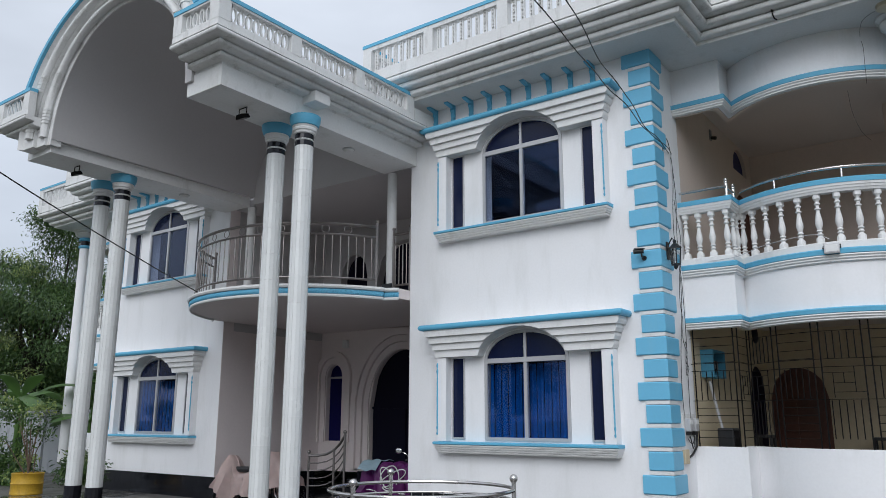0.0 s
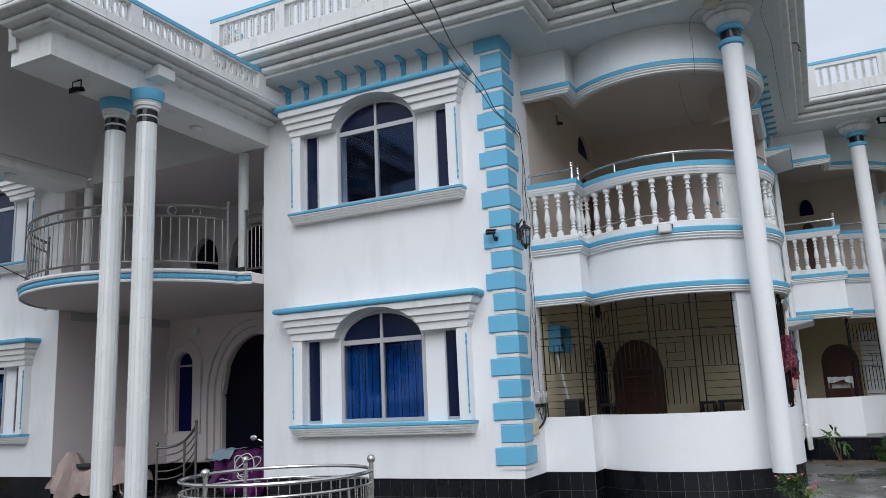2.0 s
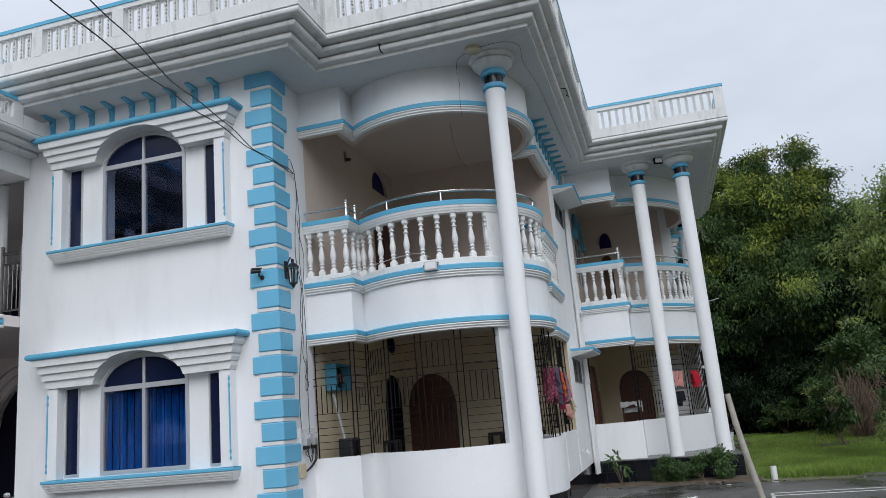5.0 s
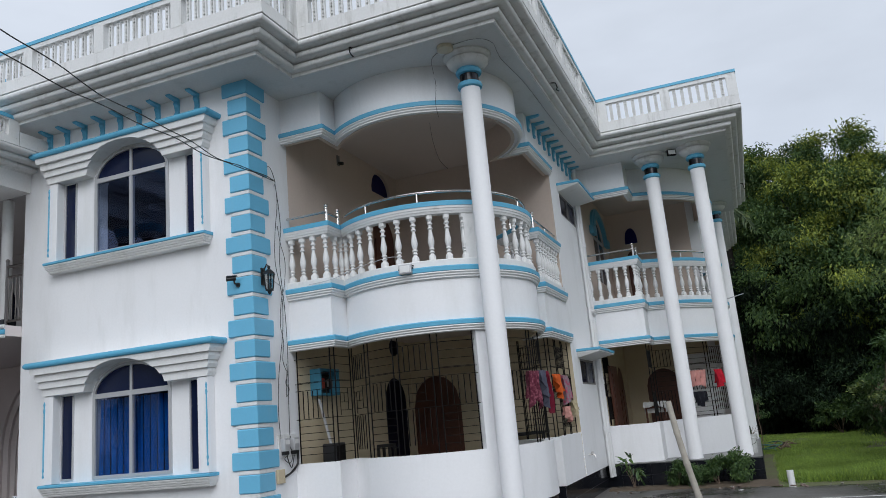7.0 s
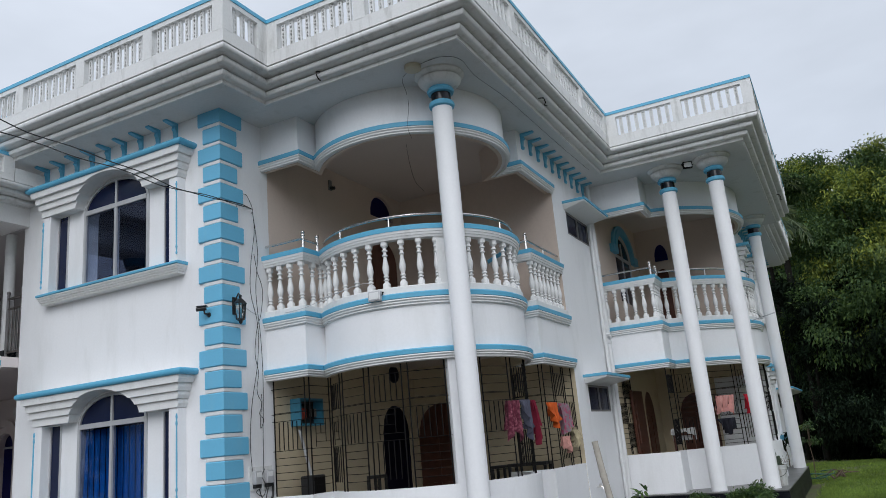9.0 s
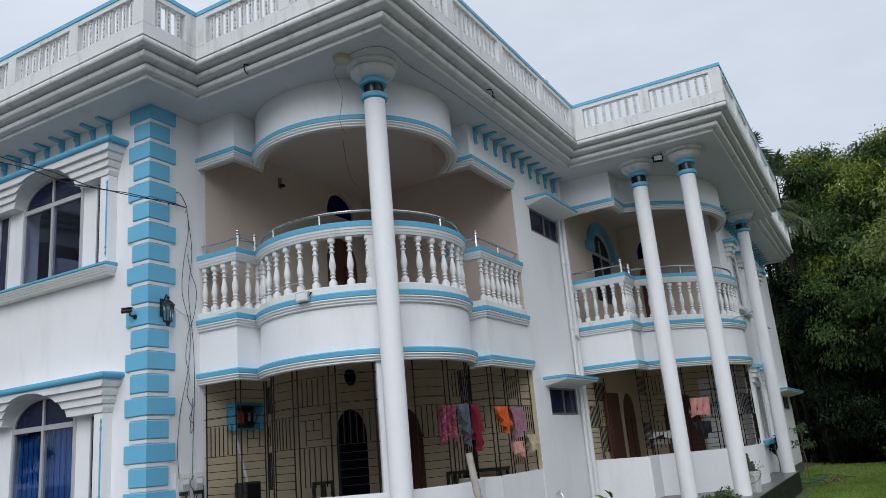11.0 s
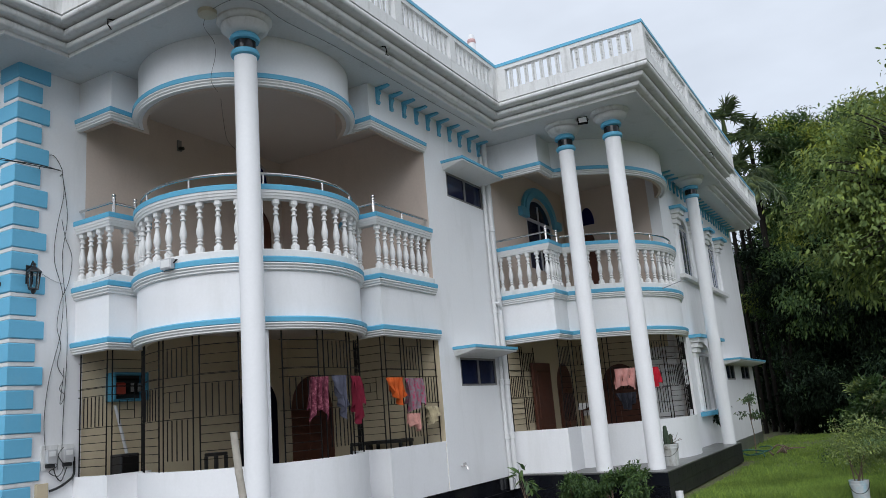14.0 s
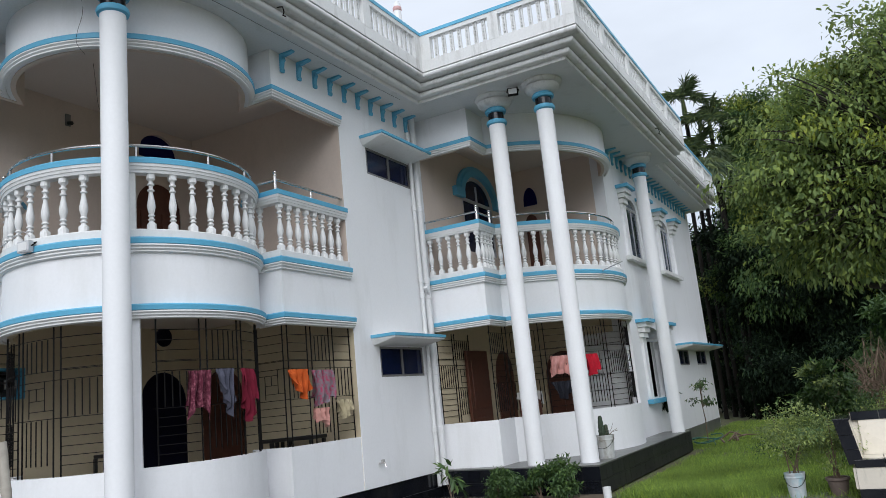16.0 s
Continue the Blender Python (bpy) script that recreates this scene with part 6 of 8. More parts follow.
floodlight(-1.66, 10.47, 3.62, 5, "small white floodlight on the balcony edge")
for x in (-8.09, -12.40):
    ob = thing("round_light", "flat white round lamp under the porch beam", "lamp", "round porch lamps")
    part("base", lathe(B(), [(0.095, PORCH_Z - 0.02), (0.1, PORCH_Z - 0.015), (0.1, PORCH_Z + 0.01)], x, 8.4, 16), M["alu"], ob, smooth=True)
    part("cover", lathe(B(), [(0.02, PORCH_Z - 0.062), (0.06, PORCH_Z - 0.052), (0.085, PORCH_Z - 0.02)], x, 8.4, 16), M["trim"], ob, smooth=True)
ob = thing("vent_pipe", "white tapered roof vent pipe with a pinkish collar", "pipe", at=(-0.2, 16.5, SOFFIT_Z + 0.2))
part("pipe", lathe(B(), [(0.13, -0.01), (0.12, 0.1), (0.085, 0.12), (0.07, 1.82), (0.045, 1.89)], seg=14), M["pvc"], ob, smooth=True)
part("collar", lathe(B(), [(0.072, 1.70), (0.08, 1.71), (0.08, 1.77), (0.072, 1.78)], seg=14), material("faded_pink_paint", (0.55, 0.33, 0.32), 0.6), ob, "faded pink collar", smooth=True)
floodlight(1.70, 16.8, 6.49, 20, "small dark framed floodlight under the roof soffit")
for x, y in ((-8.12, 6.32), (-12.40, 6.28)):
    ob = thing("porch_lamp", "dark square floodlight hung under the porch beam", "lamp", "porch lamps")
    part("bracket", tube(B(), [(x - 0.08, y, PORCH_Z - 0.1), (x - 0.08, y, PORCH_Z - 0.01), (x + 0.08, y, PORCH_Z - 0.01), (x + 0.08, y, PORCH_Z - 0.1)], 0.008, 5), M["iron"], ob)
    bm = B()
    prism(bm, [(-0.085, 0.03), (0.085, 0.03), (0.06, -0.03), (-0.06, -0.03)], -0.06, 0.06, "y")
    part("case", bm, M["iron"], ob).matrix_local = pose(x, y, PORCH_Z - 0.13, 200, 0, 0)
    part("lens", box(B(), -0.072, 0.072, -0.047, 0.047, 0.0305, 0.035), M["alu_brown"], ob, "pale lamp glass").matrix_local = pose(x, y, PORCH_Z - 0.13, 200, 0, 0)
# drain pipes in the corner
ob = thing("drain_pipe", "white plastic drain pipes in the wall corner", "pipe")
for x, y, r in ((WING2_X + 0.07, 16.93, 0.055), (WING2_X + 0.06, 16.76, 0.035)):
    part("pipe", tube(B(), [(x, y, 6.6 if r > 0.05 else 6.3), (x, y, 0.2)], r, 12), M["pvc"], ob, smooth=True)
    for z in (1.1, 2.05, 3.35, 3.62, 4.9):
        part("collar", lathe(B(), [(r, z - 0.05), (r + 0.009, z - 0.045), (r + 0.009, z + 0.045), (r, z + 0.05)], x, y, 12), M["pvc"], ob, smooth=True)
part("branch", tube(B(), [(WING2_X + 0.06, 16.76, 3.48), (WING2_X + 0.13, 16.80, 3.48), (WING2_X + 0.14, 16.86, 3.42), (WING2_X + 0.09, 16.93, 3.36)], 0.03, 8), M["pvc"], ob, smooth=True)
ob = thing("water_tap", "small metal water tap on the side wall", "tap")
part("spout", tube(B(), [(WING2_X, 15.15, 0.75), (WING2_X + 0.1, 15.15, 0.75), (WING2_X + 0.12, 15.15, 0.69)], 0.012, 6), M["steel"], ob, smooth=True)
part("handle", box(B(), WING2_X + 0.05, WING2_X + 0.08, 15.12, 15.18, 0.76, 0.8), M["steel"], ob)
# ---- laundry ----
def cloth(name, lab, color, p, q, ztop, drop, shape, dots=None, off=0.03, cover=0.5, size=(9, 9, 9)):
    """Laundry hung over a bar from p to q: folds deepen downward and the lower edge follows shape(u)."""
    mat = material("cloth_" + name, color, 0.95, spread=0.25, grain=12, bump=0.2, bump_scale=30, stain=dots, stain_amount=0.95 if dots else 0.0, stain_scale=size, stain_from=cover)
    ob = thing(name, lab, "laundry", "laundry on the grilles")
    p, q = Vector((*p, 0)), Vector((*q, 0))
    d = (q - p).normalized()
    nrm = Vector((d.y, -d.x, 0))
    bm = B()
    cols, rows = 22, 14
    ph = ztop * 7 + p.x * 3 + p.y * 5
    for side, frac in ((1, 1.0), (-1, 0.75)):
        grid = []
        for r in range(rows + 1):
            v = r / rows
            row = []
            for c in range(cols + 1):
                u = c / cols
                w = u + 0.06 * v * math.sin(ph + 3 * v)
                x = p + (q - p) * (0.5 + (w - 0.5) * (1 - shape[1] * v))
                deep = drop * frac * v * (1 + shape[0] * math.sin(ph + 5.1 * u) + 0.06 * math.sin(13 * u + ph))
                fold = 0.036 * math.sin(ph + 19 * u + 2.5 * v) * (0.4 + v) + 0.012 * math.sin(37 * u + 3 * v) + 0.008 * math.sin(9 * v + 6 * u + ph)
                pos = x + nrm * (side * (0.012 + 0.01 * v) + off + fold)
                row.append(bm.verts.new((pos.x, pos.y, ztop - deep)))
            grid.append(row)
        for a, b in zip(grid, grid[1:]):
            for c in range(cols):
                bm.faces.new((a[c], a[c + 1], b[c + 1], b[c]))
    part("cloth", bm, mat, ob, smooth=True)


def on_bow(a, c=None, r=1.47):
    c = c or BOW1_C
    return (c[0] + r * math.cos(radians(a)), c[1] + r * math.sin(radians(a)))


cloth("patterned_towel", "red and pink patterned cloth hung on the grille", (0.085, 0.008, 0.024), on_bow(-20.5), on_bow(-10), 2.14, 0.46, (0.18, 0.05), (0.36, 0.12, 0.16), cover=0.48, size=(14, 14, 12))
cloth("grey_shirt", "bluish grey shirt hung on the grille", (0.062, 0.064, 0.092), on_bow(-6.5), on_bow(3.5), 2.15, 0.40, (0.35, 0.45))
cloth("maroon_scarf", "dark red scarf hung on the grille", (0.17, 0.003, 0.022), on_bow(8), on_bow(19), 2.15, 0.50, (0.25, 0.3))
cloth("orange_cloth", "bright orange and brown cloth hung on the grille", (0.55, 0.09, 0.008), (WING2_X - 0.05, 13.29), (WING2_X - 0.05, 13.68), 2.14, 0.30, (0.3, 0.2))
cloth("pink_grey_shirt", "grey and pink patterned shirt hung on the grille", (0.19, 0.17, 0.19), (WING2_X - 0.05, 13.73), (WING2_X - 0.05, 14.19), 2.13, 0.43, (0.1, 0.1), (0.36, 0.012, 0.075), cover=0.43, size=(11, 11, 11))
cloth("pink_cloth", "small pale pink cloth hung on the grille", (0.52, 0.26, 0.22), (WING2_X - 0.05, 13.74), (WING2_X - 0.05, 14.07), 1.62, 0.20, (0.25, 0.35))
cloth("cream_cloth", "small cream cloth hung on the grille", (0.42, 0.36, 0.23), (WING2_X - 0.05, 14.23), (WING2_X - 0.05, 14.58), 1.71, 0.22, (0.25, 0.25), (0.13, 0.11, 0.08), cover=0.5, size=(2, 22, 2))
cloth("salmon_towel", "salmon pink towel hung on the rear grille", (0.55, 0.27, 0.24), on_bow(-54, BOW2_C, 2.13), on_bow(-43, BOW2_C, 2.13), 2.13, 0.34, (0.12, 0.05))
cloth("red_towel", "bright red towel hung on the rear grille", (0.5, 0.01, 0.03), on_bow(-36, BOW2_C, 2.13), on_bow(-29, BOW2_C, 2.13), 2.12, 0.34, (0.1, 0.05))
cloth("navy_cloth", "dark navy cloth hung on the rear grille", (0.012, 0.013, 0.022), on_bow(-55, BOW2_C, 2.13), on_bow(-44, BOW2_C, 2.13), 1.69, 0.26, (0.2, 0.4))
# ---- ground ----
def wet_ground(name, dry, wet, patch_scale, cover, rough_dry, rough_wet, green=None):
    """Old concrete with wet, darker and smoother patches, fine grit and faint joints of dirt."""
    mat = bpy.data.materials.new(name)
    mat.use_nodes = True
    n, l = mat.node_tree.nodes, mat.node_tree.links
    bsdf = n["Principled BSDF"]
    geo = n.new("ShaderNodeNewGeometry")
    def noise_at(scale, detail, rough=0.55):
        t = n.new("ShaderNodeTexNoise")
        t.inputs["Scale"].default_value, t.inputs["Detail"].default_value, t.inputs["Roughness"].default_value = scale, detail, rough
        l.new(geo.outputs["Position"], t.inputs["Vector"])
        return t.outputs["Fac"]
    def level(value, a, b, lo, hi):
        m = n.new("ShaderNodeMapRange")
        m.inputs["From Min"].default_value, m.inputs["From Max"].default_value = a, b
        m.inputs["To Min"].default_value, m.inputs["To Max"].default_value = lo, hi
        l.new(value, m.inputs["Value"])
        return m.outputs[0]
    def blend(fac, a, b):
        m = n.new("ShaderNodeMix")
        m.data_type = "RGBA"
        l.new(fac, m.inputs["Factor"])
        for key, v in (("A", a), ("B", b)):
            if isinstance(v, tuple):
                m.inputs[key].default_value = (*v, 1)
            else:
                l.new(v, m.inputs[key])
        return m.outputs["Result"]
    mask = level(noise_at(patch_scale, 6, 0.6), cover - 0.13, cover + 0.13, 0, 1)
    base = blend(mask, dry, wet)
    base = blend(level(noise_at(1.7, 6, 0.7), 0.5, 0.75, 0, 0.55), base, (0.10, 0.085, 0.06))
    if green:
        base = blend(level(noise_at(0.9, 5), 0.52, 0.66, 0, 0.8), base, green)
    grit = level(noise_at(90, 2), 0.3, 0.7, 0.72, 1.28)
    sc = n.new("ShaderNodeVectorMath")
    sc.operation = "SCALE"
    l.new(base, sc.inputs[0])
    l.new(grit, sc.inputs["Scale"])
    l.new(sc.outputs[0], bsdf.inputs["Base Color"])
    l.new(level(mask, 0, 1, rough_dry, rough_wet), bsdf.inputs["Roughness"])
    bp = n.new("ShaderNodeBump")
    bp.inputs["Distance"].default_value = 0.006
    l.new(level(mask, 0, 1, 0.6, 0.12), bp.inputs["Strength"])
    l.new(noise_at(26, 6, 0.65), bp.inputs["Height"])
    l.new(bp.outputs[0], bsdf.inputs["Normal"])
    return mat


M["yard"] = wet_ground("wet_concrete_yard", (0.125, 0.12, 0.112), (0.058, 0.056, 0.053), 0.55, 0.5, 0.6, 0.10)
M["soil"] = wet_ground("grassy_soil", (0.11, 0.12, 0.05), (0.085, 0.065, 0.04), 0.5, 0.56, 0.95, 0.8, (0.10, 0.14, 0.035))
bm = B()
prism(bm, [(-900, -900), (900, -900), (900, 900), (-900, 900)], -0.4, -0.03)
tagged(link("ground", bm, M["soil"]), "grassy earth ground round the house", "ground", kind="structure")
bm = B()
edge = [(14 - 0.5 * k, 15.2 + 0.06 * k * (k < 20) + 0.07 * math.sin(1.9 * k) + (0.045 * (k - 19) ** 1.6 if k > 19 else 0) * 0.6) for k in range(24)]
prism(bm, [(-26, -14), (14, -14)] + edge + [(2.2, 16.6), (-0.2, 17.1), (-26, 17.1)], -0.35, 0.0)
tagged(link("pavement_yard", bm, M["yard"]), "wet grey concrete yard with puddles", "pavement", kind="structure")
# ---- plants ----
def leaf_material(name, color, young=0.35, rough=0.45, through=0.22, spec=0.35):
    """Leaf green that differs from leaf to leaf, glossy above, letting a little light through."""
    mat = bpy.data.materials.new(name)
    mat.use_nodes = True
    n, l = mat.node_tree.nodes, mat.node_tree.links
    bsdf, out = n["Principled BSDF"], n["Material Output"]
    geo = n.new("ShaderNodeNewGeometry")
    ramp = n.new("ShaderNodeValToRGB")
    l.new(geo.outputs["Random Per Island"], ramp.inputs[0])
    e = ramp.color_ramp.elements
    e[0].position, e[0].color = 0.0, (color[0] * 0.55, color[1] * 0.62, color[2] * 0.7, 1)
    e[1].position, e[1].color = 1.0, (color[0] * (1 + 1.3 * young), color[1] * (1 + young), color[2], 1)
    m = e.new(0.6)
    m.color = (*color, 1)
    noise = n.new("ShaderNodeTexNoise")
    noise.inputs["Scale"].default_value = 0.7
    l.new(geo.outputs["Position"], noise.inputs["Vector"])
    lev = n.new("ShaderNodeMapRange")
    lev.inputs["From Min"].default_value, lev.inputs["From Max"].default_value = 0.3, 0.7
    lev.inputs["To Min"].default_value, lev.inputs["To Max"].default_value = 0.75, 1.25
    l.new(noise.outputs["Fac"], lev.inputs["Value"])
    sc = n.new("ShaderNodeVectorMath")
    sc.operation = "SCALE"
    l.new(ramp.outputs[0], sc.inputs[0])
    l.new(lev.outputs[0], sc.inputs["Scale"])
    l.new(sc.outputs[0], bsdf.inputs["Base Color"])
    bsdf.inputs["Roughness"].default_value = rough
    bsdf.inputs["Specular IOR Level"].default_value = spec
    tr = n.new("ShaderNodeBsdfTranslucent")
    l.new(sc.outputs[0], tr.inputs["Color"])
    mix = n.new("ShaderNodeMixShader")
    mix.inputs[0].default_value = through
    l.new(bsdf.outputs[0], mix.inputs[1])
    l.new(tr.outputs[0], mix.inputs[2])
    l.new(mix.outputs[0], out.inputs["Surface"])
    return mat


M["leaf"] = leaf_material("mango_leaf", (0.082, 0.138, 0.050), 0.45, 0.6, 0.34, 0.18)
# young leaf colour, also raised to paint light on the crowns' upper faces
M["leaf_young"] = leaf_material("young_and_lit_mango_leaf", (0.245, 0.295, 0.06), 0.4, 0.55, 0.38, 0.2)
# near-black green: the wood's shade is put into this leaf colour
M["leaf_dark"] = leaf_material("dark_and_shaded_leaf", (0.010, 0.019, 0.010), 0.3, 0.75, 0.1, 0.1)
M["leaf_tree"] = leaf_material("pale_ovate_leaf", (0.225, 0.30, 0.100), 0.4, 0.55, 0.44, 0.2)
# less dark green, also lowered for foliage hanging in the wood's shade
M["leaf_shade"] = leaf_material("shaded_wood_leaf", (0.032, 0.060, 0.032), 0.5, 0.65, 0.15, 0.2)
M["leaf_near"] = leaf_material("broad_green_leaf", (0.26, 0.33, 0.125), 0.4, 0.5, 0.36, 0.25)
M["leaf_shrub"] = leaf_material("shrub_leaf", (0.075, 0.135, 0.045), 0.4)
M["leaf_palm"] = leaf_material("palm_leaflet", (0.12, 0.165, 0.075), 0.4, 0.5, 0.35)
M["leaf_palm_pale"] = leaf_material("pale_palm_leaflet", (0.24, 0.30, 0.17), 0.3, 0.5, 0.4)
M["leaf_banana"] = leaf_material("banana_leaf", (0.10, 0.19, 0.045), 0.3, 0.35, 0.3)
M["grass"] = leaf_material("lawn_grass", (0.23, 0.335, 0.072), 0.5, 0.7, 0.38)
M["flower"] = material("pink_petal", (0.7, 0.12, 0.2), 0.6, spread=0.2)
M["bark"] = material("grey_brown_bark", (0.036, 0.030, 0.024), 0.9, spread=0.35, grain=12, blotch=2, bump=0.8, bump_scale=18)
# darker copy of the bark, for trunks standing in the trees' shade
M["bark_dark"] = material("shade_darkened_bark", (0.014, 0.012, 0.010), 0.95, spread=0.35, grain=12, blotch=2, bump=0.8, bump_scale=18, spec=0.2)
M["twig"] = material("dry_brown_twig", (0.17, 0.12, 0.085), 0.85, spread=0.3)


def leaves(name, pos, way, up, length, width, slot, mats, parent, bend=0.18, label="", broad=False):
    """One mesh of many folded leaves: base points, directions, upper sides, sizes (numpy arrays)."""
    way = way / np.maximum(1e-6, np.linalg.norm(way, axis=1))[:, None]
    side = np.cross(way, up)
    side /= np.maximum(1e-6, np.linalg.norm(side, axis=1))[:, None]
    top = np.cross(side, way)
    L, W = length[:, None], width[:, None]
    if broad:
        rows = [pos, pos + way * L * 0.3 + side * W * 0.42 + top * W * 0.14, pos + way * L * 0.7 - top * L * bend * 0.4 + side * W * 0.40 + top * W * 0.12,
                pos + way * L - top * L * bend, pos + way * L * 0.7 - top * L * bend * 0.4 - side * W * 0.40 + top * W * 0.12, pos + way * L * 0.3 - side * W * 0.42 + top * W * 0.14,
                pos + way * L * 0.3, pos + way * L * 0.7 - top * L * bend * 0.4]
        tris = [(0, 6, 1), (0, 5, 6), (1, 6, 2), (6, 7, 2), (5, 4, 6), (6, 4, 7), (2, 7, 3), (7, 4, 3)]
    else:
        rows = [pos, pos + way * L * 0.45 + side * W * 0.5 + top * W * 0.16, pos + way * L - top * L * bend, pos + way * L * 0.45 - side * W * 0.5 + top * W * 0.16]
        tris = [(0, 2, 1), (0, 3, 2)]
    n, k, f = len(pos), len(rows), len(tris)
    co = np.stack(rows, axis=1).reshape(-1, 3)
    idx = (np.array(tris)[None] + (np.arange(n) * k)[:, None, None]).reshape(-1)
    me = bpy.data.meshes.new(name)
    me.vertices.add(n * k)
    me.vertices.foreach_set("co", co.astype(np.float32).reshape(-1))
    me.loops.add(n * f * 3)
    me.loops.foreach_set("vertex_index", idx.astype(np.int32))
    me.polygons.add(n * f)
    me.polygons.foreach_set("loop_start", (np.arange(n * f) * 3).astype(np.int32))
    me.polygons.foreach_set("material_index", np.repeat(slot, f).astype(np.int32))
    me.update(calc_edges=True)
    for m in mats:
        me.materials.append(m)
    ob = new(name, me)
    if parent:
        ob.parent = parent
    if label:
        tagged(ob, label)
    return ob


def cluster_points(rng, lobes, count, shell=0.5, rough=0.2):
    """Sprays of leaves gathered into boughs on and inside uneven lobes (x, y, z, rx, ry, rz), with the way out of the crown."""
    lobes = np.array(lobes, float)
    area = lobes[:, 3] * lobes[:, 4] + lobes[:, 4] * lobes[:, 5] + lobes[:, 3] * lobes[:, 5]
    boughs = max(8, count // 13)
    pick = rng.choice(len(lobes), boughs, p=area / area.sum())
    d = rng.normal(size=(boughs, 3))
    d /= np.linalg.norm(d, axis=1)[:, None]
    wob = 1 + rough * (np.sin(3.1 * d[:, 0] + 2 * pick) * np.sin(4.3 * d[:, 1] + pick) + np.sin(5.7 * d[:, 2] + 3 * pick + 2.2 * d[:, 0])) + np.clip(rng.normal(size=boughs), -2, 2) * 0.07
    wob = np.minimum(wob, 1.2)
    r = wob * (1 - shell * rng.random(boughs) ** 1.7)
    centre = lobes[pick, :3] + d * lobes[pick, 3:] * r[:, None]
    size = 0.17 * lobes[pick, 3:].mean(axis=1) * rng.uniform(0.7, 1.35, boughs)
    c = np.arange(count) % boughs
    off = np.clip(rng.normal(size=(count, 3)), -1.9, 1.9) * np.array([1, 1, 0.55])
    return centre[c] + off * size[c][:, None], d[c], (r / wob)[c], c, off[:, 2]


def crown(name, rng, lobes, clusters, per, size, mats, parent, young=0.25, spread=0.3, droop=0.5, ratio=0.3, broad=False, shell=0.5, rough=0.2):
    p, d, depth, bough, high = cluster_points(rng, lobes, clusters, shell, rough)
    z0, z1 = p[:, 2].min(), p[:, 2].max()
    lucky = rng.random(clusters)[bough]
    fresh = (lucky < young * (0.3 + 1.6 * (p[:, 2] - z0) / (z1 - z0))) & (depth > 0.7) & (high > -0.35)
    n = clusters * per
    c = np.repeat(np.arange(clusters), per)
    out = d[c] * 0.75 + rng.normal(size=(n, 3)) * 0.62 + np.array([0, 0, -droop])
    base = p[c] + np.clip(rng.normal(size=(n, 3)), -1.8, 1.8) * spread * np.array([1, 1, 0.6])
    up = np.array([0, 0, 1.0]) + rng.normal(size=(n, 3)) * 0.35 + d[c] * 0.3
    length = size * rng.uniform(0.6, 1.3, n)
    return leaves(name, base, out, up, length, length * ratio * rng.uniform(0.8, 1.2, n), fresh[c].astype(int), mats, parent, broad=broad), p


def limbs(rng, base, fork, points, count, r0, bm=None, bend=0.25):
    """A tapered trunk up to the fork, with limbs out to some of the points."""
    bm = bm or B()
    base, fork = Vector(base), Vector(fork)
    mid = base.lerp(fork, 0.5) + Vector((rng.normal() * 0.12, rng.normal() * 0.12, 0))
    tube(bm, [base - Vector((0, 0, 0.15)), base + Vector((0, 0, 0.12)), mid, fork], r0, 9, [r0 * 1.45, r0 * 1.05, r0 * 0.85, r0 * 0.7])
    for i in rng.choice(len(points), min(count, len(points)), replace=False):
        q = Vector(points[i])
        m = fork.lerp(q, 0.45) + Vector((rng.normal() * bend, rng.normal() * bend, abs(rng.normal()) * bend))
        tube(bm, [fork.lerp(base, 0.06), fork.lerp(m, 0.5), m, m.lerp(q, 0.6), q], r0, 6, [r0 * 0.55, r0 * 0.42, r0 * 0.28, r0 * 0.16, r0 * 0.06])
    return bm


def tree(label, rng, at, lobes, clusters, per, size, mats, fork, r0=0.2, limb_count=16, category="tree", name="tree", group="", bark="bark", **kw):
    ob = thing(name, label, category, group, at=at)
    _, pts = crown("crown", rng, lobes, clusters, per, size, mats, ob, **kw)
    part("trunk", limbs(rng, (0, 0, 0), fork, pts, limb_count, r0), M[bark], ob, smooth=True)
    return ob


rng = np.random.default_rng(11)
# tall mango-like tree behind the lawn: several uneven heads
tree("tall dense mango tree with yellow-green young leaves behind the lawn", rng, (6.6, 33.6, 0),
     [(0.3, 0, 8.2, 2.0, 1.9, 2.7), (-1.6, 0.3, 6.9, 1.8, 1.9, 2.3), (2.0, -0.2, 6.4, 1.7, 2.0, 2.4), (0.2, -1.4, 5.2, 2.8, 2.0, 2.2), (-2.5, -0.6, 4.7, 1.6, 1.7, 1.6),
      (2.9, -0.3, 4.3, 1.9, 1.9, 1.8), (0.8, 0.2, 10.5, 0.8, 0.9, 1.2), (-1.5, 0.5, 9.0, 0.8, 0.9, 1.1), (1.7, 0.2, 9.3, 0.8, 0.9, 1.3), (-0.5, 0.2, 10.3, 0.55, 0.6, 0.9), (-2.6, 0.2, 7.6, 0.8, 0.9, 1.0)],
     3700, 34, 0.165, [M["leaf"], M["leaf_young"]], (0.1, 0.1, 2.6), 0.28, 30, bark="bark_dark", young=0.46, droop=0.6, ratio=0.34, shell=0.55, rough=0.34, spread=0.26)
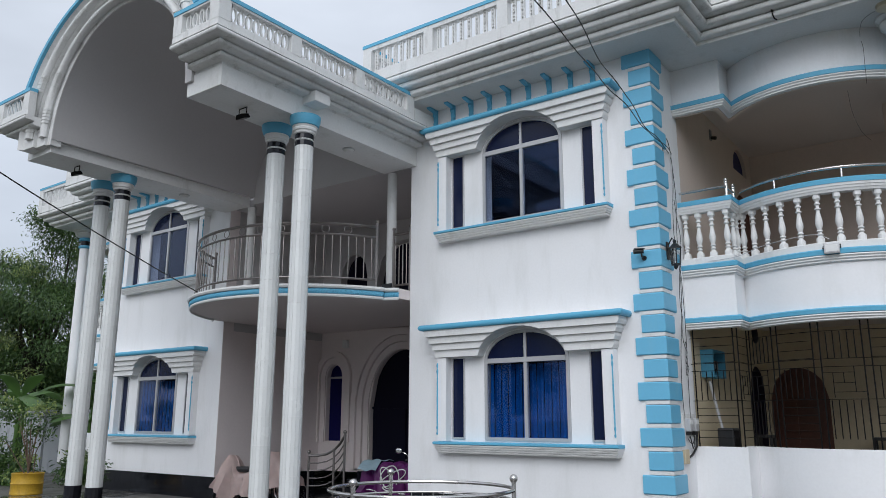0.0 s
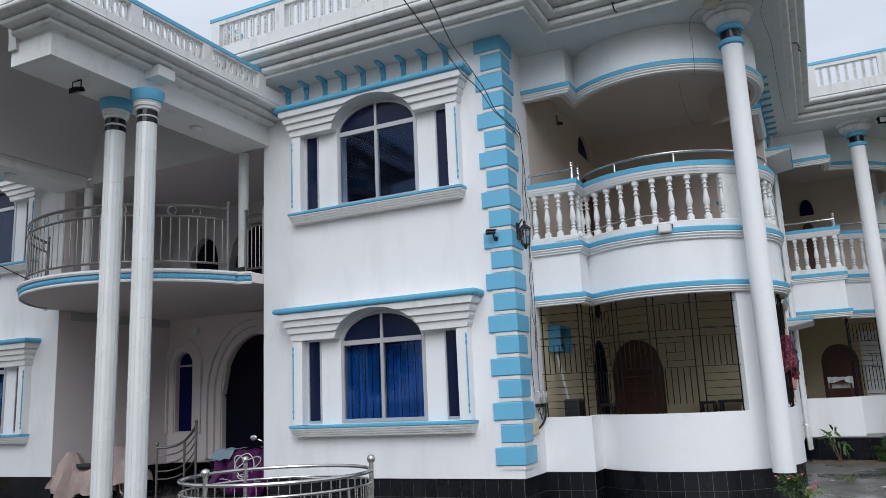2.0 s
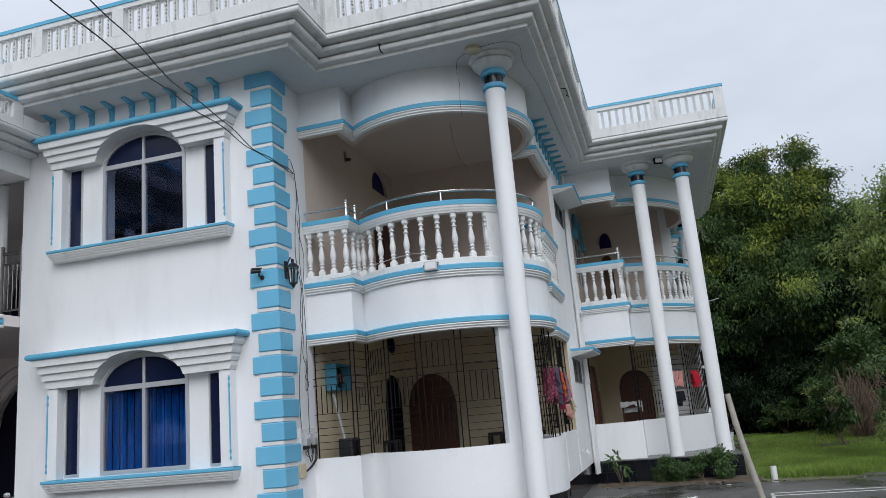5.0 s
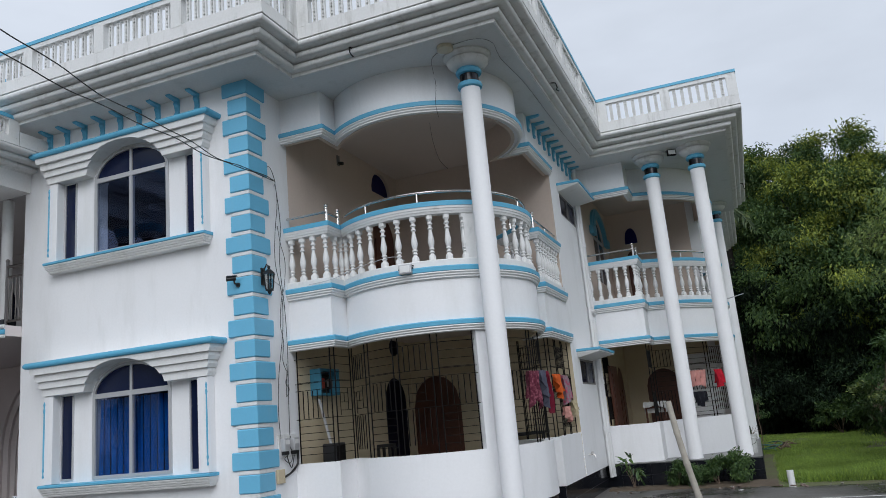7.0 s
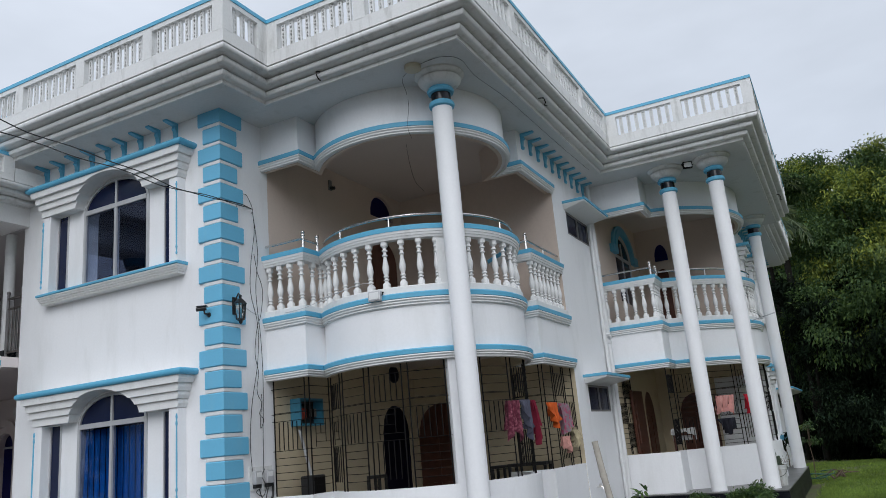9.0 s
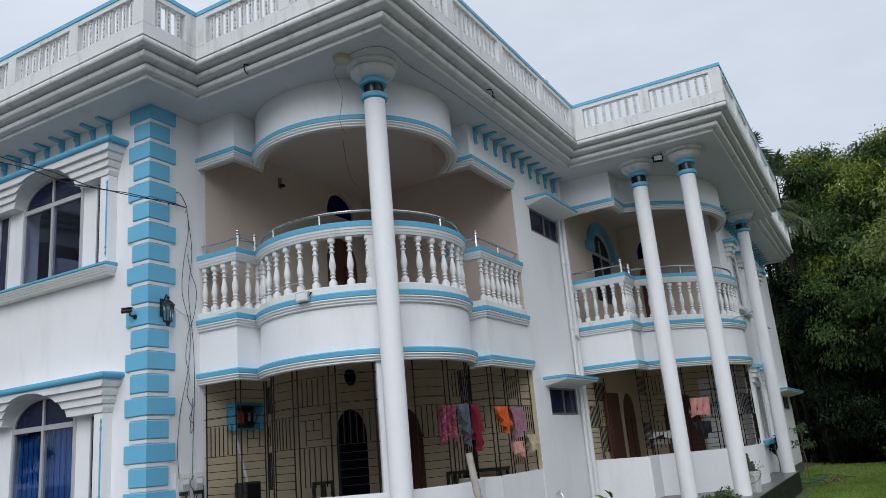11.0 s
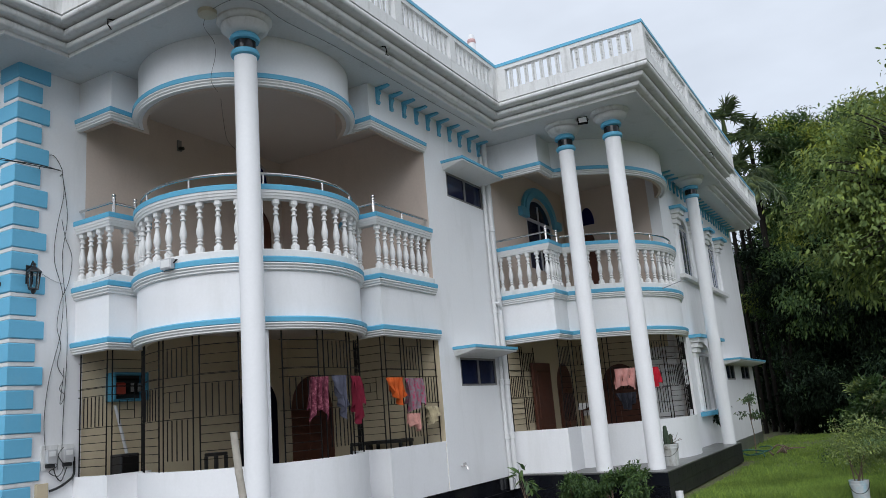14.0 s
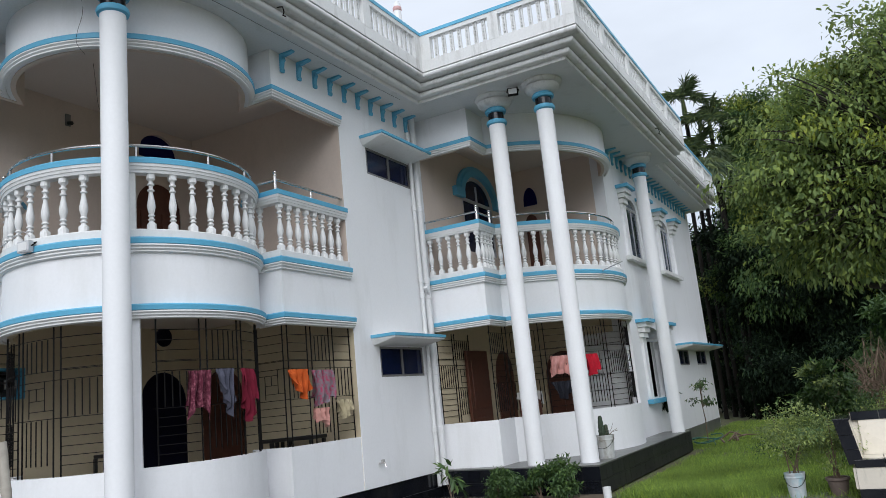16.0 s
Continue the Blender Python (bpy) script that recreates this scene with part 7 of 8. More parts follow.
tree("leafy mango tree beside the rear corner of the house", rng, (4.25, 35.0, 0),
     [(0, 0, 7.3, 1.6, 1.8, 2.2), (1.0, 0.2, 9.6, 1.2, 1.2, 1.6), (-0.5, 0.4, 9.1, 1.0, 1.0, 1.8), (-0.85, 0, 10.5, 0.45, 0.6, 1.0), (0.1, 0, 10.7, 0.5, 0.6, 1.0), (1.6, 0.2, 10.6, 0.5, 0.5, 0.9), (-1.2, 0.3, 6.0, 0.8, 0.8, 1.8), (-1.7, -0.6, 4.6, 0.8, 0.7, 1.5)],
     2700, 34, 0.16, [M["leaf"], M["leaf_young"]], (0.0, 0.1, 2.3), 0.12, 18, bark="bark_dark", young=0.22, droop=0.6, ratio=0.34, rough=0.32, spread=0.26)
# woods behind: three kinds, repeated with turns and sizes
kinds = []
for k, (h, w) in enumerate(((9.5, 3.0), (8.0, 3.4), (11.0, 2.8))):
    lob = [(rng.uniform(-1, 1) * w * 0.5, rng.uniform(-1, 1) * w * 0.5, h * rng.uniform(0.32, 0.8), w * rng.uniform(0.5, 0.75), w * rng.uniform(0.5, 0.75), h * rng.uniform(0.15, 0.24)) for _ in range(7)]
    lob.append((0, 0, h * 0.84, w * 0.4, w * 0.4, h * 0.17))
    kinds.append(lob)
WOODS = [(0, -1.0, 40.0, 0.95, 20), (1, 9.9, 32.2, 0.95, 80), (2, 2.2, 43.5, 0.85, 200), (0, 12.8, 35.8, 0.92, 140), (1, 6.0, 40.5, 1.15, 260), (2, 9.5, 43.0, 0.9, 10),
         (0, 15.5, 31.0, 0.85, 300), (1, 17.5, 37.0, 1.05, 45), (1, 3.6, 38.8, 0.8, 170), (0, 21.0, 30.0, 0.9, 190), (2, -5.5, 45.0, 0.8, 90), (1, 13.5, 27.5, 0.72, 15), (2, 2.6, 41.5, 0.98, 60)]
made = {}
for k, x, y, s, turn in WOODS:
    m = Matrix.Translation((x, y, 0)) @ Matrix.Rotation(radians(turn), 4, "Z") @ Matrix.Scale(s, 4)
    if k not in made:
        ob = tree("dense dark green tree of the wood kind, shade in its leaf colour", rng, (0, 0, 0), kinds[k], 1500, 14, 0.31, [M["leaf_dark"], M["leaf"]], (0, 0, 2.2), 0.13, 12, group="trees of the wood", bark="bark_dark", young=0.35, droop=0.35, ratio=0.3)
        ob.matrix_world = m
        made[k] = ob
    else:
        copy_thing(made[k], m)
# bare lower trunks at the edge of the wood
for x, y, lean, r in ((2.55, 33.0, 0.25, 0.07), (3.1, 35.5, -0.15, 0.08), (4.5, 33.2, 0.1, 0.06), (5.2, 36.0, -0.2, 0.07), (2.2, 36.5, 0.1, 0.07)):
    ob = thing("tree", "thin dark tree trunk at the edge of the wood", "tree", "thin trees")
    q = [(x + lean, y, 4.6), (x + lean - 0.6, y + 0.4, 5.2), (x + lean + 0.6, y - 0.2, 5.4)]
    part("trunk", limbs(rng, (x, y, 0), (x + lean * 0.8, y, 3.2), q, 3, r), M["bark_dark"], ob, smooth=True)
    crown("crown", rng, [(x + lean, y, 5.4, 0.9, 0.9, 1.0)], 120, 22, 0.24, [M["leaf_dark"], M["leaf"]], ob)
# under-storey, its leaf colours already holding the shade under the trees
under = thing("undergrowth", "dark mass of shrubs and creepers under the trees", "undergrowth", kind="stuff")
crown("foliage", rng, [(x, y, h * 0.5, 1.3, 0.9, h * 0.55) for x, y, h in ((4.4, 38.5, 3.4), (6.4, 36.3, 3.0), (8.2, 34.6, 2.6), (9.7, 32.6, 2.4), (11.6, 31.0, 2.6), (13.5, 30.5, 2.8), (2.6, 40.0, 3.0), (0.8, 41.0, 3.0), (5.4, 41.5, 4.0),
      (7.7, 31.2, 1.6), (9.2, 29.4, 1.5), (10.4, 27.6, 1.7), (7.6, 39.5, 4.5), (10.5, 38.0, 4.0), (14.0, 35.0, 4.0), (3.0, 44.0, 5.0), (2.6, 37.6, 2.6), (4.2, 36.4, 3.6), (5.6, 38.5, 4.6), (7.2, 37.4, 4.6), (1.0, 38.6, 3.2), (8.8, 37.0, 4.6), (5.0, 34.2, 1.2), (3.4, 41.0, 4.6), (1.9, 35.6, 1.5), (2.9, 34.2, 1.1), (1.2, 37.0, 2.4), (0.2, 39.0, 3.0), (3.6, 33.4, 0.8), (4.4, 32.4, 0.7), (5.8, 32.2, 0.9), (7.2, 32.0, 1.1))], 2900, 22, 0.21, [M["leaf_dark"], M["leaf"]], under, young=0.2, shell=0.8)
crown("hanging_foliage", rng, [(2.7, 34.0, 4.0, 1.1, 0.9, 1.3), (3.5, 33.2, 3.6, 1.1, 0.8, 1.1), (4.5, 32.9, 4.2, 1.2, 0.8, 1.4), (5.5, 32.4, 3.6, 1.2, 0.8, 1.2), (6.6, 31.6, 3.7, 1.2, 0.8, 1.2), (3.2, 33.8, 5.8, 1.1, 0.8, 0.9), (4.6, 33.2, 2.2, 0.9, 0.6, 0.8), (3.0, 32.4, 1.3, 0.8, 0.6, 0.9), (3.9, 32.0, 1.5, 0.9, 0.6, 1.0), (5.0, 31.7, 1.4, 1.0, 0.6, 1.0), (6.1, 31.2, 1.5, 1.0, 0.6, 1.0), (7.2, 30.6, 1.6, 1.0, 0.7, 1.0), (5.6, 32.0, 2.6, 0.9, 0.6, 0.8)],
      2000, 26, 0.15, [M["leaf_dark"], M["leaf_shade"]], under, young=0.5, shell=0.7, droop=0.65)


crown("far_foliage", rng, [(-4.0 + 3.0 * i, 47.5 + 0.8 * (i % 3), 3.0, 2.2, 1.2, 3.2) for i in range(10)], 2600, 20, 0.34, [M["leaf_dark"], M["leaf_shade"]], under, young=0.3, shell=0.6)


def shrub(label, at, h, r, count, size, mats, name="shrub", ratio=0.35, stems=7, group="", young=0.3, category="shrub", broad=False, per=10, spread=0.09, droop=0.2, low=0.45):
    ob = thing(name, label, category, group, at=at)
    lob = [(rng.uniform(-0.45, 0.45) * r, rng.uniform(-0.45, 0.45) * r, h * rng.uniform(low, low + 0.3), r * 0.62, r * 0.62, h * 0.33) for _ in range(4)]
    _, pts = crown("foliage", rng, lob, count, per, size, mats, ob, young=young, spread=spread, droop=droop, ratio=ratio, shell=0.8, broad=broad)
    bm = B()
    for i in rng.choice(len(pts), stems, replace=False):
        q = Vector(pts[i])
        tube(bm, [(rng.normal() * 0.03, rng.normal() * 0.03, 0), (q.x * 0.45, q.y * 0.45, q.z * 0.55), q], 0.01, 5, [0.006 + 0.004 * h, 0.004 + 0.003 * h, 0.002])
    part("stem", bm, M["twig"], ob)
    return ob


SH = [M["leaf_shrub"], M["leaf_near"]]
shrub("feathery green shrub at the edge of the lawn", (5.45, 23.4, 0), 1.5, 0.85, 260, 0.13, SH, per=14)
shrub("tall green bush behind the lawn", (7.0, 27.6, 0), 3.5, 1.35, 420, 0.17, SH, per=16, spread=0.16)
shrub("low green bush at the end of the lawn", (5.0, 30.4, 0), 1.3, 1.0, 170, 0.15, [M["leaf"], M["leaf_shrub"]], per=14)
shrub("low green bush at the end of the lawn", (6.2, 29.3, 0), 1.7, 1.0, 200, 0.15, [M["leaf"], M["leaf_shrub"]], per=14)
shrub("low dark bush at the end of the lawn", (7.4, 24.0, 0), 1.5, 0.9, 180, 0.14, [M["leaf"], M["leaf_shrub"]], per=14)
ob = thing("dry_bush", "dry brown tangle of leafless twigs by the lawn", "shrub", at=(6.5, 26.0, 0))
bm = B()
for i in range(230):
    a, h, r = rng.uniform(0, 6.283), rng.uniform(0.5, 1.9), rng.uniform(0.15, 0.9)
    q = Vector((math.cos(a) * r, math.sin(a) * r, h))
    w = [Vector(rng.normal(size=3)) * 0.16 for _ in range(3)]
    tube(bm, [(q.x * 0.3, q.y * 0.3, 0), Vector((q.x * 0.45, q.y * 0.45, h * 0.6)) + w[0], q + w[1], (q.x * 1.45 + w[2].x, q.y * 1.45 + w[2].y, h * rng.uniform(0.35, 0.85)), (q.x * 1.7 - w[0].x, q.y * 1.7 + w[1].y, h * rng.uniform(0.15, 0.6))], 0.01, 4, [0.011, 0.009, 0.007, 0.005, 0.003])
part("branching", bm, M["twig"], ob)

# near tree with large leaves over the garden bench, every spray on its own twig
near = thing("tree", "broad-leaved tree with long pale green leaves by the garden bench", "tree", at=(7.5, 17.0, 0))
_, pts = crown("crown", rng, [(-1.45, -0.1, 4.55, 0.95, 1.0, 1.05), (-1.75, 0.1, 4.1, 0.75, 0.9, 0.8), (-1.6, 0.0, 3.2, 0.95, 1.0, 0.65), (-0.45, 0.0, 5.2, 0.95, 1.1, 0.9), (-0.4, -0.5, 3.6, 1.2, 1.1, 1.1), (0.65, 0.0, 6.3, 0.85, 1.1, 1.1), (1.0, 0.2, 4.9, 1.5, 1.5, 1.6),
                (1.05, -0.3, 7.4, 0.55, 0.65, 0.55), (0.3, -0.9, 4.5, 1.1, 1.0, 1.1)], 4300, 16, 0.094, [M["leaf_tree"], M["leaf_young"]], near, young=0.16, droop=0.75, ratio=0.42, broad=True, spread=0.125, rough=0.28, shell=0.6)
bm = limbs(rng, (0, 0, 0), (0.1, 0, 2.1), pts, 36, 0.13)
for q in pts:
    q = Vector(q)
    c = Vector((0.0, -0.2, 3.8)).lerp(q, 0.62)
    if rng.random() < 0.4:
        tube(bm, [c, c.lerp(q, 0.55) + Vector((0, 0, 0.06)), q], 0.01, 4, [0.014, 0.009, 0.004])
part("trunk", bm, M["bark"], near, smooth=True)


# ---- palms and bananas ----
def palm(label, at, h, fronds, flen, droop, r=0.09, leaflet=0.55, group="palms", leaf="leaf_palm"):
    ob = thing("palm_tree", label, "palm", group, at=at)
    bm = B()
    lathe(bm, [(r * (1.25 if z == 0 else 1.0) * (1.06 if i % 2 else 1.0), z) for i, z in enumerate(np.linspace(0, h - 0.7, 30))], seg=8)
    part("trunk", bm, M["bark_dark"], ob, smooth=True)
    part("crownshaft", lathe(B(), [(r * 1.1, h - 0.75), (r * 1.35, h - 0.5), (r * 0.8, h), (0.02, h + 0.1)], seg=8), M[leaf], ob, smooth=True)
    for k in range(fronds):
        a, rise = 2.4 * k + rng.normal() * 0.25, -0.25 + 1.7 * ((k * 0.618) % 1)
        pts = []
        for i in range(15):
            t = i / 14
            out = flen * t * math.cos(rise)
            z = flen * (t * math.sin(rise) - droop * t * t)
            pts.append((math.cos(a) * out, math.sin(a) * out, h + z))
        stalk = tube(B(), pts, 0.02, 5, [0.028 * (1 - 0.85 * i / 14) for i in range(15)])
        fr = part("frond", stalk, M[leaf], ob)
        P = np.array(pts)
        m = 22
        t = np.linspace(0.16, 1, m)
        base = np.stack([np.interp(t * 14, np.arange(15), P[:, j]) for j in range(3)], 1)
        fwd = np.gradient(base, axis=0)
        fwd /= np.linalg.norm(fwd, axis=1)[:, None]
        sd = np.array([-math.sin(a), math.cos(a), 0.0])
        pos = np.concatenate([base, base])
        way = np.concatenate([fwd * 0.75 + sd + [0, 0, 0.6 - droop], fwd * 0.75 - sd + [0, 0, 0.6 - droop]]) + rng.normal(size=(2 * m, 3)) * 0.3
        ln = np.concatenate([leaflet * np.sin(np.pi * (0.12 + 0.8 * t))] * 2)
        leaves("leaf_blade", pos, way, np.tile([0, 0, 1.0], (2 * m, 1)), ln, np.full(2 * m, 0.032), np.zeros(2 * m), [M[leaf]], fr, bend=0.12 + droop * 0.3)
    return ob


palm("slender areca palm rising over the rear roof", (1.5, 35.2, 0), 12.2, 13, 1.45, 0.42, 0.075, 0.6)
palm("slender areca palm behind the rear roof", (2.4, 34.6, 0), 10.9, 13, 1.45, 0.45, 0.07, 0.6)
palm("slender areca palm behind the rear roof", (1.85, 34.4, 0), 9.9, 13, 1.45, 0.45, 0.07, 0.6)
palm("slender areca palm behind the rear roof", (1.35, 34.2, 0), 9.0, 12, 1.5, 0.5, 0.07, 0.6)
palm("coconut palm with long drooping pale fronds beside the rear roof", (2.5, 33.4, 0), 9.0, 18, 1.55, 0.95, 0.10, 0.65, leaf="leaf_palm_pale")


def banana(at, h, n, turn):
    ob = thing("banana_plant", "banana plant with broad arching green leaves", "banana plant", "banana plants", at=at)
    part("stem", lathe(B(), [(0.075, -0.05), (0.07, 0.3), (0.055, h * 0.5), (0.03, h * 0.64)], seg=9), M["leaf_banana"], ob, smooth=True)
    for k in range(n):
        a = turn + 2.4 * k
        ln, rise = h * rng.uniform(0.55, 0.75), rng.uniform(0.35, 1.25)
        bm, rows = B(), []
        for i in range(13):
            t = i / 12
            out, z = ln * t * math.cos(rise) * 1.05, h * 0.62 + ln * (t * math.sin(rise) - 0.55 * t * t)
            w = 0.24 * math.sin(math.pi * min(1, max(0.02, (t - 0.16) / 0.84))) ** 0.6 + 0.012
            c = Vector((math.cos(a) * out, math.sin(a) * out, z))
            s = Vector((-math.sin(a), math.cos(a), 0))
            j = rng.uniform(0.85, 1.0)
            rows.append([bm.verts.new(c + s * w * j + Vector((0, 0, -0.25 * w))), bm.verts.new(c), bm.verts.new(c - s * w * j + Vector((0, 0, -0.25 * w)))])
        for r, q in zip(rows, rows[1:]):
            bm.faces.new((r[0], r[1], q[1], q[0]))
            bm.faces.new((r[1], r[2], q[2], q[1]))
        part("leaf", bm, M["leaf_banana"], ob, smooth=True)


banana((-20.3, 9.5, 0), 3.0, 8, 0.3)
banana((-19.6, 11.0, 0), 2.3, 7, 1.5)
banana((-22.4, 10.6, 0), 2.7, 7, 2.2)
for x, y, h in ((-19.2, 9.2, 1.1), (-20.6, 8.6, 1.3), (-18.4, 10.3, 1.0), (-22.0, 9.4, 1.5), (-17.4, 10.6, 0.8)):
    shrub("leafy green shrub under the banana plants", (x, y, 0), h, 0.75, 150, 0.13, SH, group="side shrubs", per=11, spread=0.12, low=0.3)
# trees left of the house
tree("feathery dark green tree beyond the boundary wall", rng, (-29.0, 14.0, 0), [(0.2, 0, 7.0, 1.9, 2.0, 1.3), (1.0, -0.4, 5.4, 2.3, 2.2, 1.0), (-1.6, 0, 6.2, 2.0, 2.0, 2.0), (0.6, 0, 8.2, 1.0, 1.2, 0.7), (0.5, 0, 3.9, 2.4, 2.0, 1.0)], 1300, 32, 0.145,
     [M["leaf_shrub"], M["leaf_near"]], (0, 0, 3), 0.22, 20)
tree("dense mango tree beyond the boundary wall", rng, (-26.5, 17.0, 0), [(0, 0, 5.6, 2.4, 2.2, 1.6), (1.8, 0, 5.0, 1.9, 2.0, 1.6), (-1.6, -0.5, 4.2, 2.0, 2.0, 2.0), (0.5, -1.4, 2.8, 2.6, 1.6, 1.7), (2.8, -1, 3.6, 1.8, 1.6, 1.9)], 1500, 32, 0.17,
     [M["leaf_shrub"], M["leaf_near"]], (0, 0, 1.9), 0.22, 18, young=0.4, droop=0.4)
for x, y, s, turn in ((-31.5, 17, 0.62, 40), (-35, 12, 0.7, 130), (-23.8, 19.5, 0.62, 220), (-30, 22, 0.8, 310), (-20.5, 23, 0.62, 75)):
    copy_thing(made[1], Matrix.Translation((x, y, 0)) @ Matrix.Rotation(radians(turn), 4, "Z") @ Matrix.Scale(s, 4))
# unseen trees added out of view to darken window reflections and block low sky
for i, (x, y) in enumerate(((-36, -15), (-29, -18), (-22, -16), (-15.5, -18.5), (-9, -16.5), (-2.5, -18), (4, -16), (10.5, -18), (17, -15), (23, -4), (24, 8), (-37, -8), (-38, -1), (-37, 6), (-45, -14))):
    copy_thing(made[i % 3], Matrix.Translation((x, y, 0)) @ Matrix.Rotation(radians(67 * i), 4, "Z") @ Matrix.Scale(0.8 + 0.1 * (i % 3), 4))
under = thing("undergrowth", "green mass of shrubs beyond the boundary wall", "undergrowth", kind="stuff")
crown("foliage", rng, [(-22.5 - 1.6 * i, 13.0 + (i % 3), 1.3, 1.4, 1.0, 1.4) for i in range(7)] + [(-21, 15.5, 1.5, 1.5, 1.2, 1.7), (-19, 16.5, 1.4, 1.5, 1.2, 1.6), (-29.0, 14.6, 2.7, 2.2, 1.4, 1.5), (-26.2, 15.2, 2.6, 2.0, 1.4, 1.5), (-31.8, 13.6, 2.6, 2.2, 1.4, 1.6), (-24.2, 14.2, 2.2, 1.5, 1.2, 1.4)], 1250, 18, 0.19, [M["leaf_shrub"], M["leaf_near"]], under, young=0.25, shell=0.7)

# ---- planting round the house ----
for x, y, h, r, n in ((0.90, 16.2, 0.60, 0.34, 210), (1.22, 16.2, 0.54, 0.28, 150), (1.64, 16.18, 0.55, 0.31, 170), (1.95, 16.15, 0.70, 0.34, 240)):
    shrub("leafy dark green garden shrub before the tiled plinth", (x, y, 0), h, r, n, 0.062, [M["leaf_shrub"], M["leaf"]], group="plinth shrubs", ratio=0.36, spread=0.05, per=10, low=0.30)
shrub("broad-leaved green plant in the corner of the plinth", (0.12, 16.25, 0), 0.55, 0.24, 16, 0.18, SH, "plant", 0.3, 4, category="plant", broad=True, per=3, spread=0.04)
def sapling(label, at, h, r, count, size, mats, ratio=0.4):
    """One thin bent stem with a small loose head of leaves."""
    ob = thing("sapling", label, "sapling", "saplings", at=at)
    _, pts = crown("foliage", rng, [(0.03, 0.02, h * 0.84, r, r, h * 0.17), (-0.08, 0.05, h * 0.68, r * 0.8, r * 0.8, h * 0.12)], count, 7, size, mats, ob, spread=0.06, droop=0.5, ratio=ratio, shell=0.8)
    bm = tube(B(), [(0, 0, -0.02), (0.02, 0.01, h * 0.35), (-0.01, 0.02, h * 0.6), (0.03, 0.02, h * 0.92)], 0.01, 6, [0.016, 0.012, 0.009, 0.003])
    for q in pts[::4]:
        q = Vector(q)
        tube(bm, [(0, 0.015, h * 0.55), Vector((0, 0.015, h * 0.6)).lerp(q, 0.6), q], 0.004, 4, [0.006, 0.004, 0.002])
    part("stem", bm, M["twig"], ob)


sapling("young sapling with a loose leafy head by the rear wall", (2.46, 24.5, 0), 1.5, 0.3, 46, 0.085, SH)
sapling("thin sapling with long dark leaves by the rear column", (1.98, 23.3, 0.3), 0.95, 0.2, 12, 0.16, [M["leaf_dark"], M["leaf"]], 0.28)
ob = shrub("small shrub with pink flowers at the column base", (-0.43, 10.25, 0), 0.4, 0.3, 50, 0.07, SH, "flowering_shrub", 0.4, 5, per=7, spread=0.04)
for i in range(9):
    part("flower", ball(B(), (rng.uniform(-0.22, 0.22), rng.uniform(-0.22, 0.22), rng.uniform(0.2, 0.45)), 0.017, 1, 1, 0.6, 7, 5), M["flower"], ob)
shrub("tuft of weeds at the foot of the bamboo post", (2.1, 8.2, 0), 0.16, 0.3, 60, 0.05, SH, "weed_tuft", 0.25, 4, "weed tufts", category="weeds", per=8, spread=0.05)
shrub("tuft of weeds in a yard crack", (0.15, 13.2, 0), 0.1, 0.14, 18, 0.05, SH, "weed_tuft", 0.25, 3, "weed tufts", category="weeds", per=6, spread=0.03)
shrub("small weeds at the black tile plinth", (-6.2, 9.35, 0), 0.2, 0.18, 24, 0.06, SH, "weed_tuft", 0.3, 3, "weed tufts", category="weeds", per=6, spread=0.03)


# lawn: single blades in uneven tufts, with worn patches
def lawn(count):
    spots = rng.uniform((1.9, 15.7), (10.5, 32.0), (count // 8, 2))
    near = rng.uniform((2.5, 15.7), (7.5, 21.5), (count // 7, 2))
    tuft = np.concatenate([spots, near])
    keep = ~((tuft[:, 0] < 2.72) & (tuft[:, 1] < 23.2)) & (tuft[:, 1] > 16.35 - 0.2 * (tuft[:, 0] - 2.4))
    worn = np.sin(tuft[:, 0] * 1.3 + 0.6) * np.sin(tuft[:, 1] * 0.8 + 1.0) + 0.35 * np.sin(tuft[:, 0] * 4.1) * np.sin(tuft[:, 1] * 3.3)
    bare = ((worn > 0.55) | (np.hypot((tuft[:, 0] - 4.5) / 1.1, (tuft[:, 1] - 19.6) / 0.9) < rng.uniform(0.5, 1.1, len(tuft)))) & (rng.random(len(tuft)) < 0.75)
    tuft = tuft[keep & ~bare]
    per = 9
    m = len(tuft) * per
    c = np.repeat(np.arange(len(tuft)), per)
    pos = np.concatenate([tuft[c] + rng.normal(size=(m, 2)) * 0.05, np.full((m, 1), -0.035)], 1)
    lean = rng.normal(size=(m, 2)) * 0.8
    edge = 0.15 * np.exp(-((tuft[:, 1] - 16.6 + 0.1 * tuft[:, 0]) / 0.45) ** 2) * rng.random(len(tuft)) ** 2
    hgt = (0.035 + 0.022 * np.sin(tuft[:, 0] * 2.1) * np.sin(tuft[:, 1] * 1.7) + 0.025 * rng.random(len(tuft)) + edge)[c] * rng.uniform(0.6, 1.3, m)
    tip = pos + np.concatenate([lean * hgt[:, None] * 0.7, (hgt + 0.03)[:, None]], 1)
    turn = rng.uniform(0, math.pi, m)
    half = np.stack([np.cos(turn), np.sin(turn), np.zeros(m)], 1) * rng.uniform(0.004, 0.0075, m)[:, None]
    co = np.stack([pos - half, pos + half, tip], axis=1).reshape(-1, 3)
    me = bpy.data.meshes.new("lawn_grass")
    me.vertices.add(3 * m)
    me.vertices.foreach_set("co", co.astype(np.float32).reshape(-1))
    me.loops.add(3 * m)
    me.loops.foreach_set("vertex_index", np.arange(3 * m, dtype=np.int32))
    me.polygons.add(m)
    me.polygons.foreach_set("loop_start", (np.arange(m) * 3).astype(np.int32))
    me.update(calc_edges=True)
    me.materials.append(M["grass"])
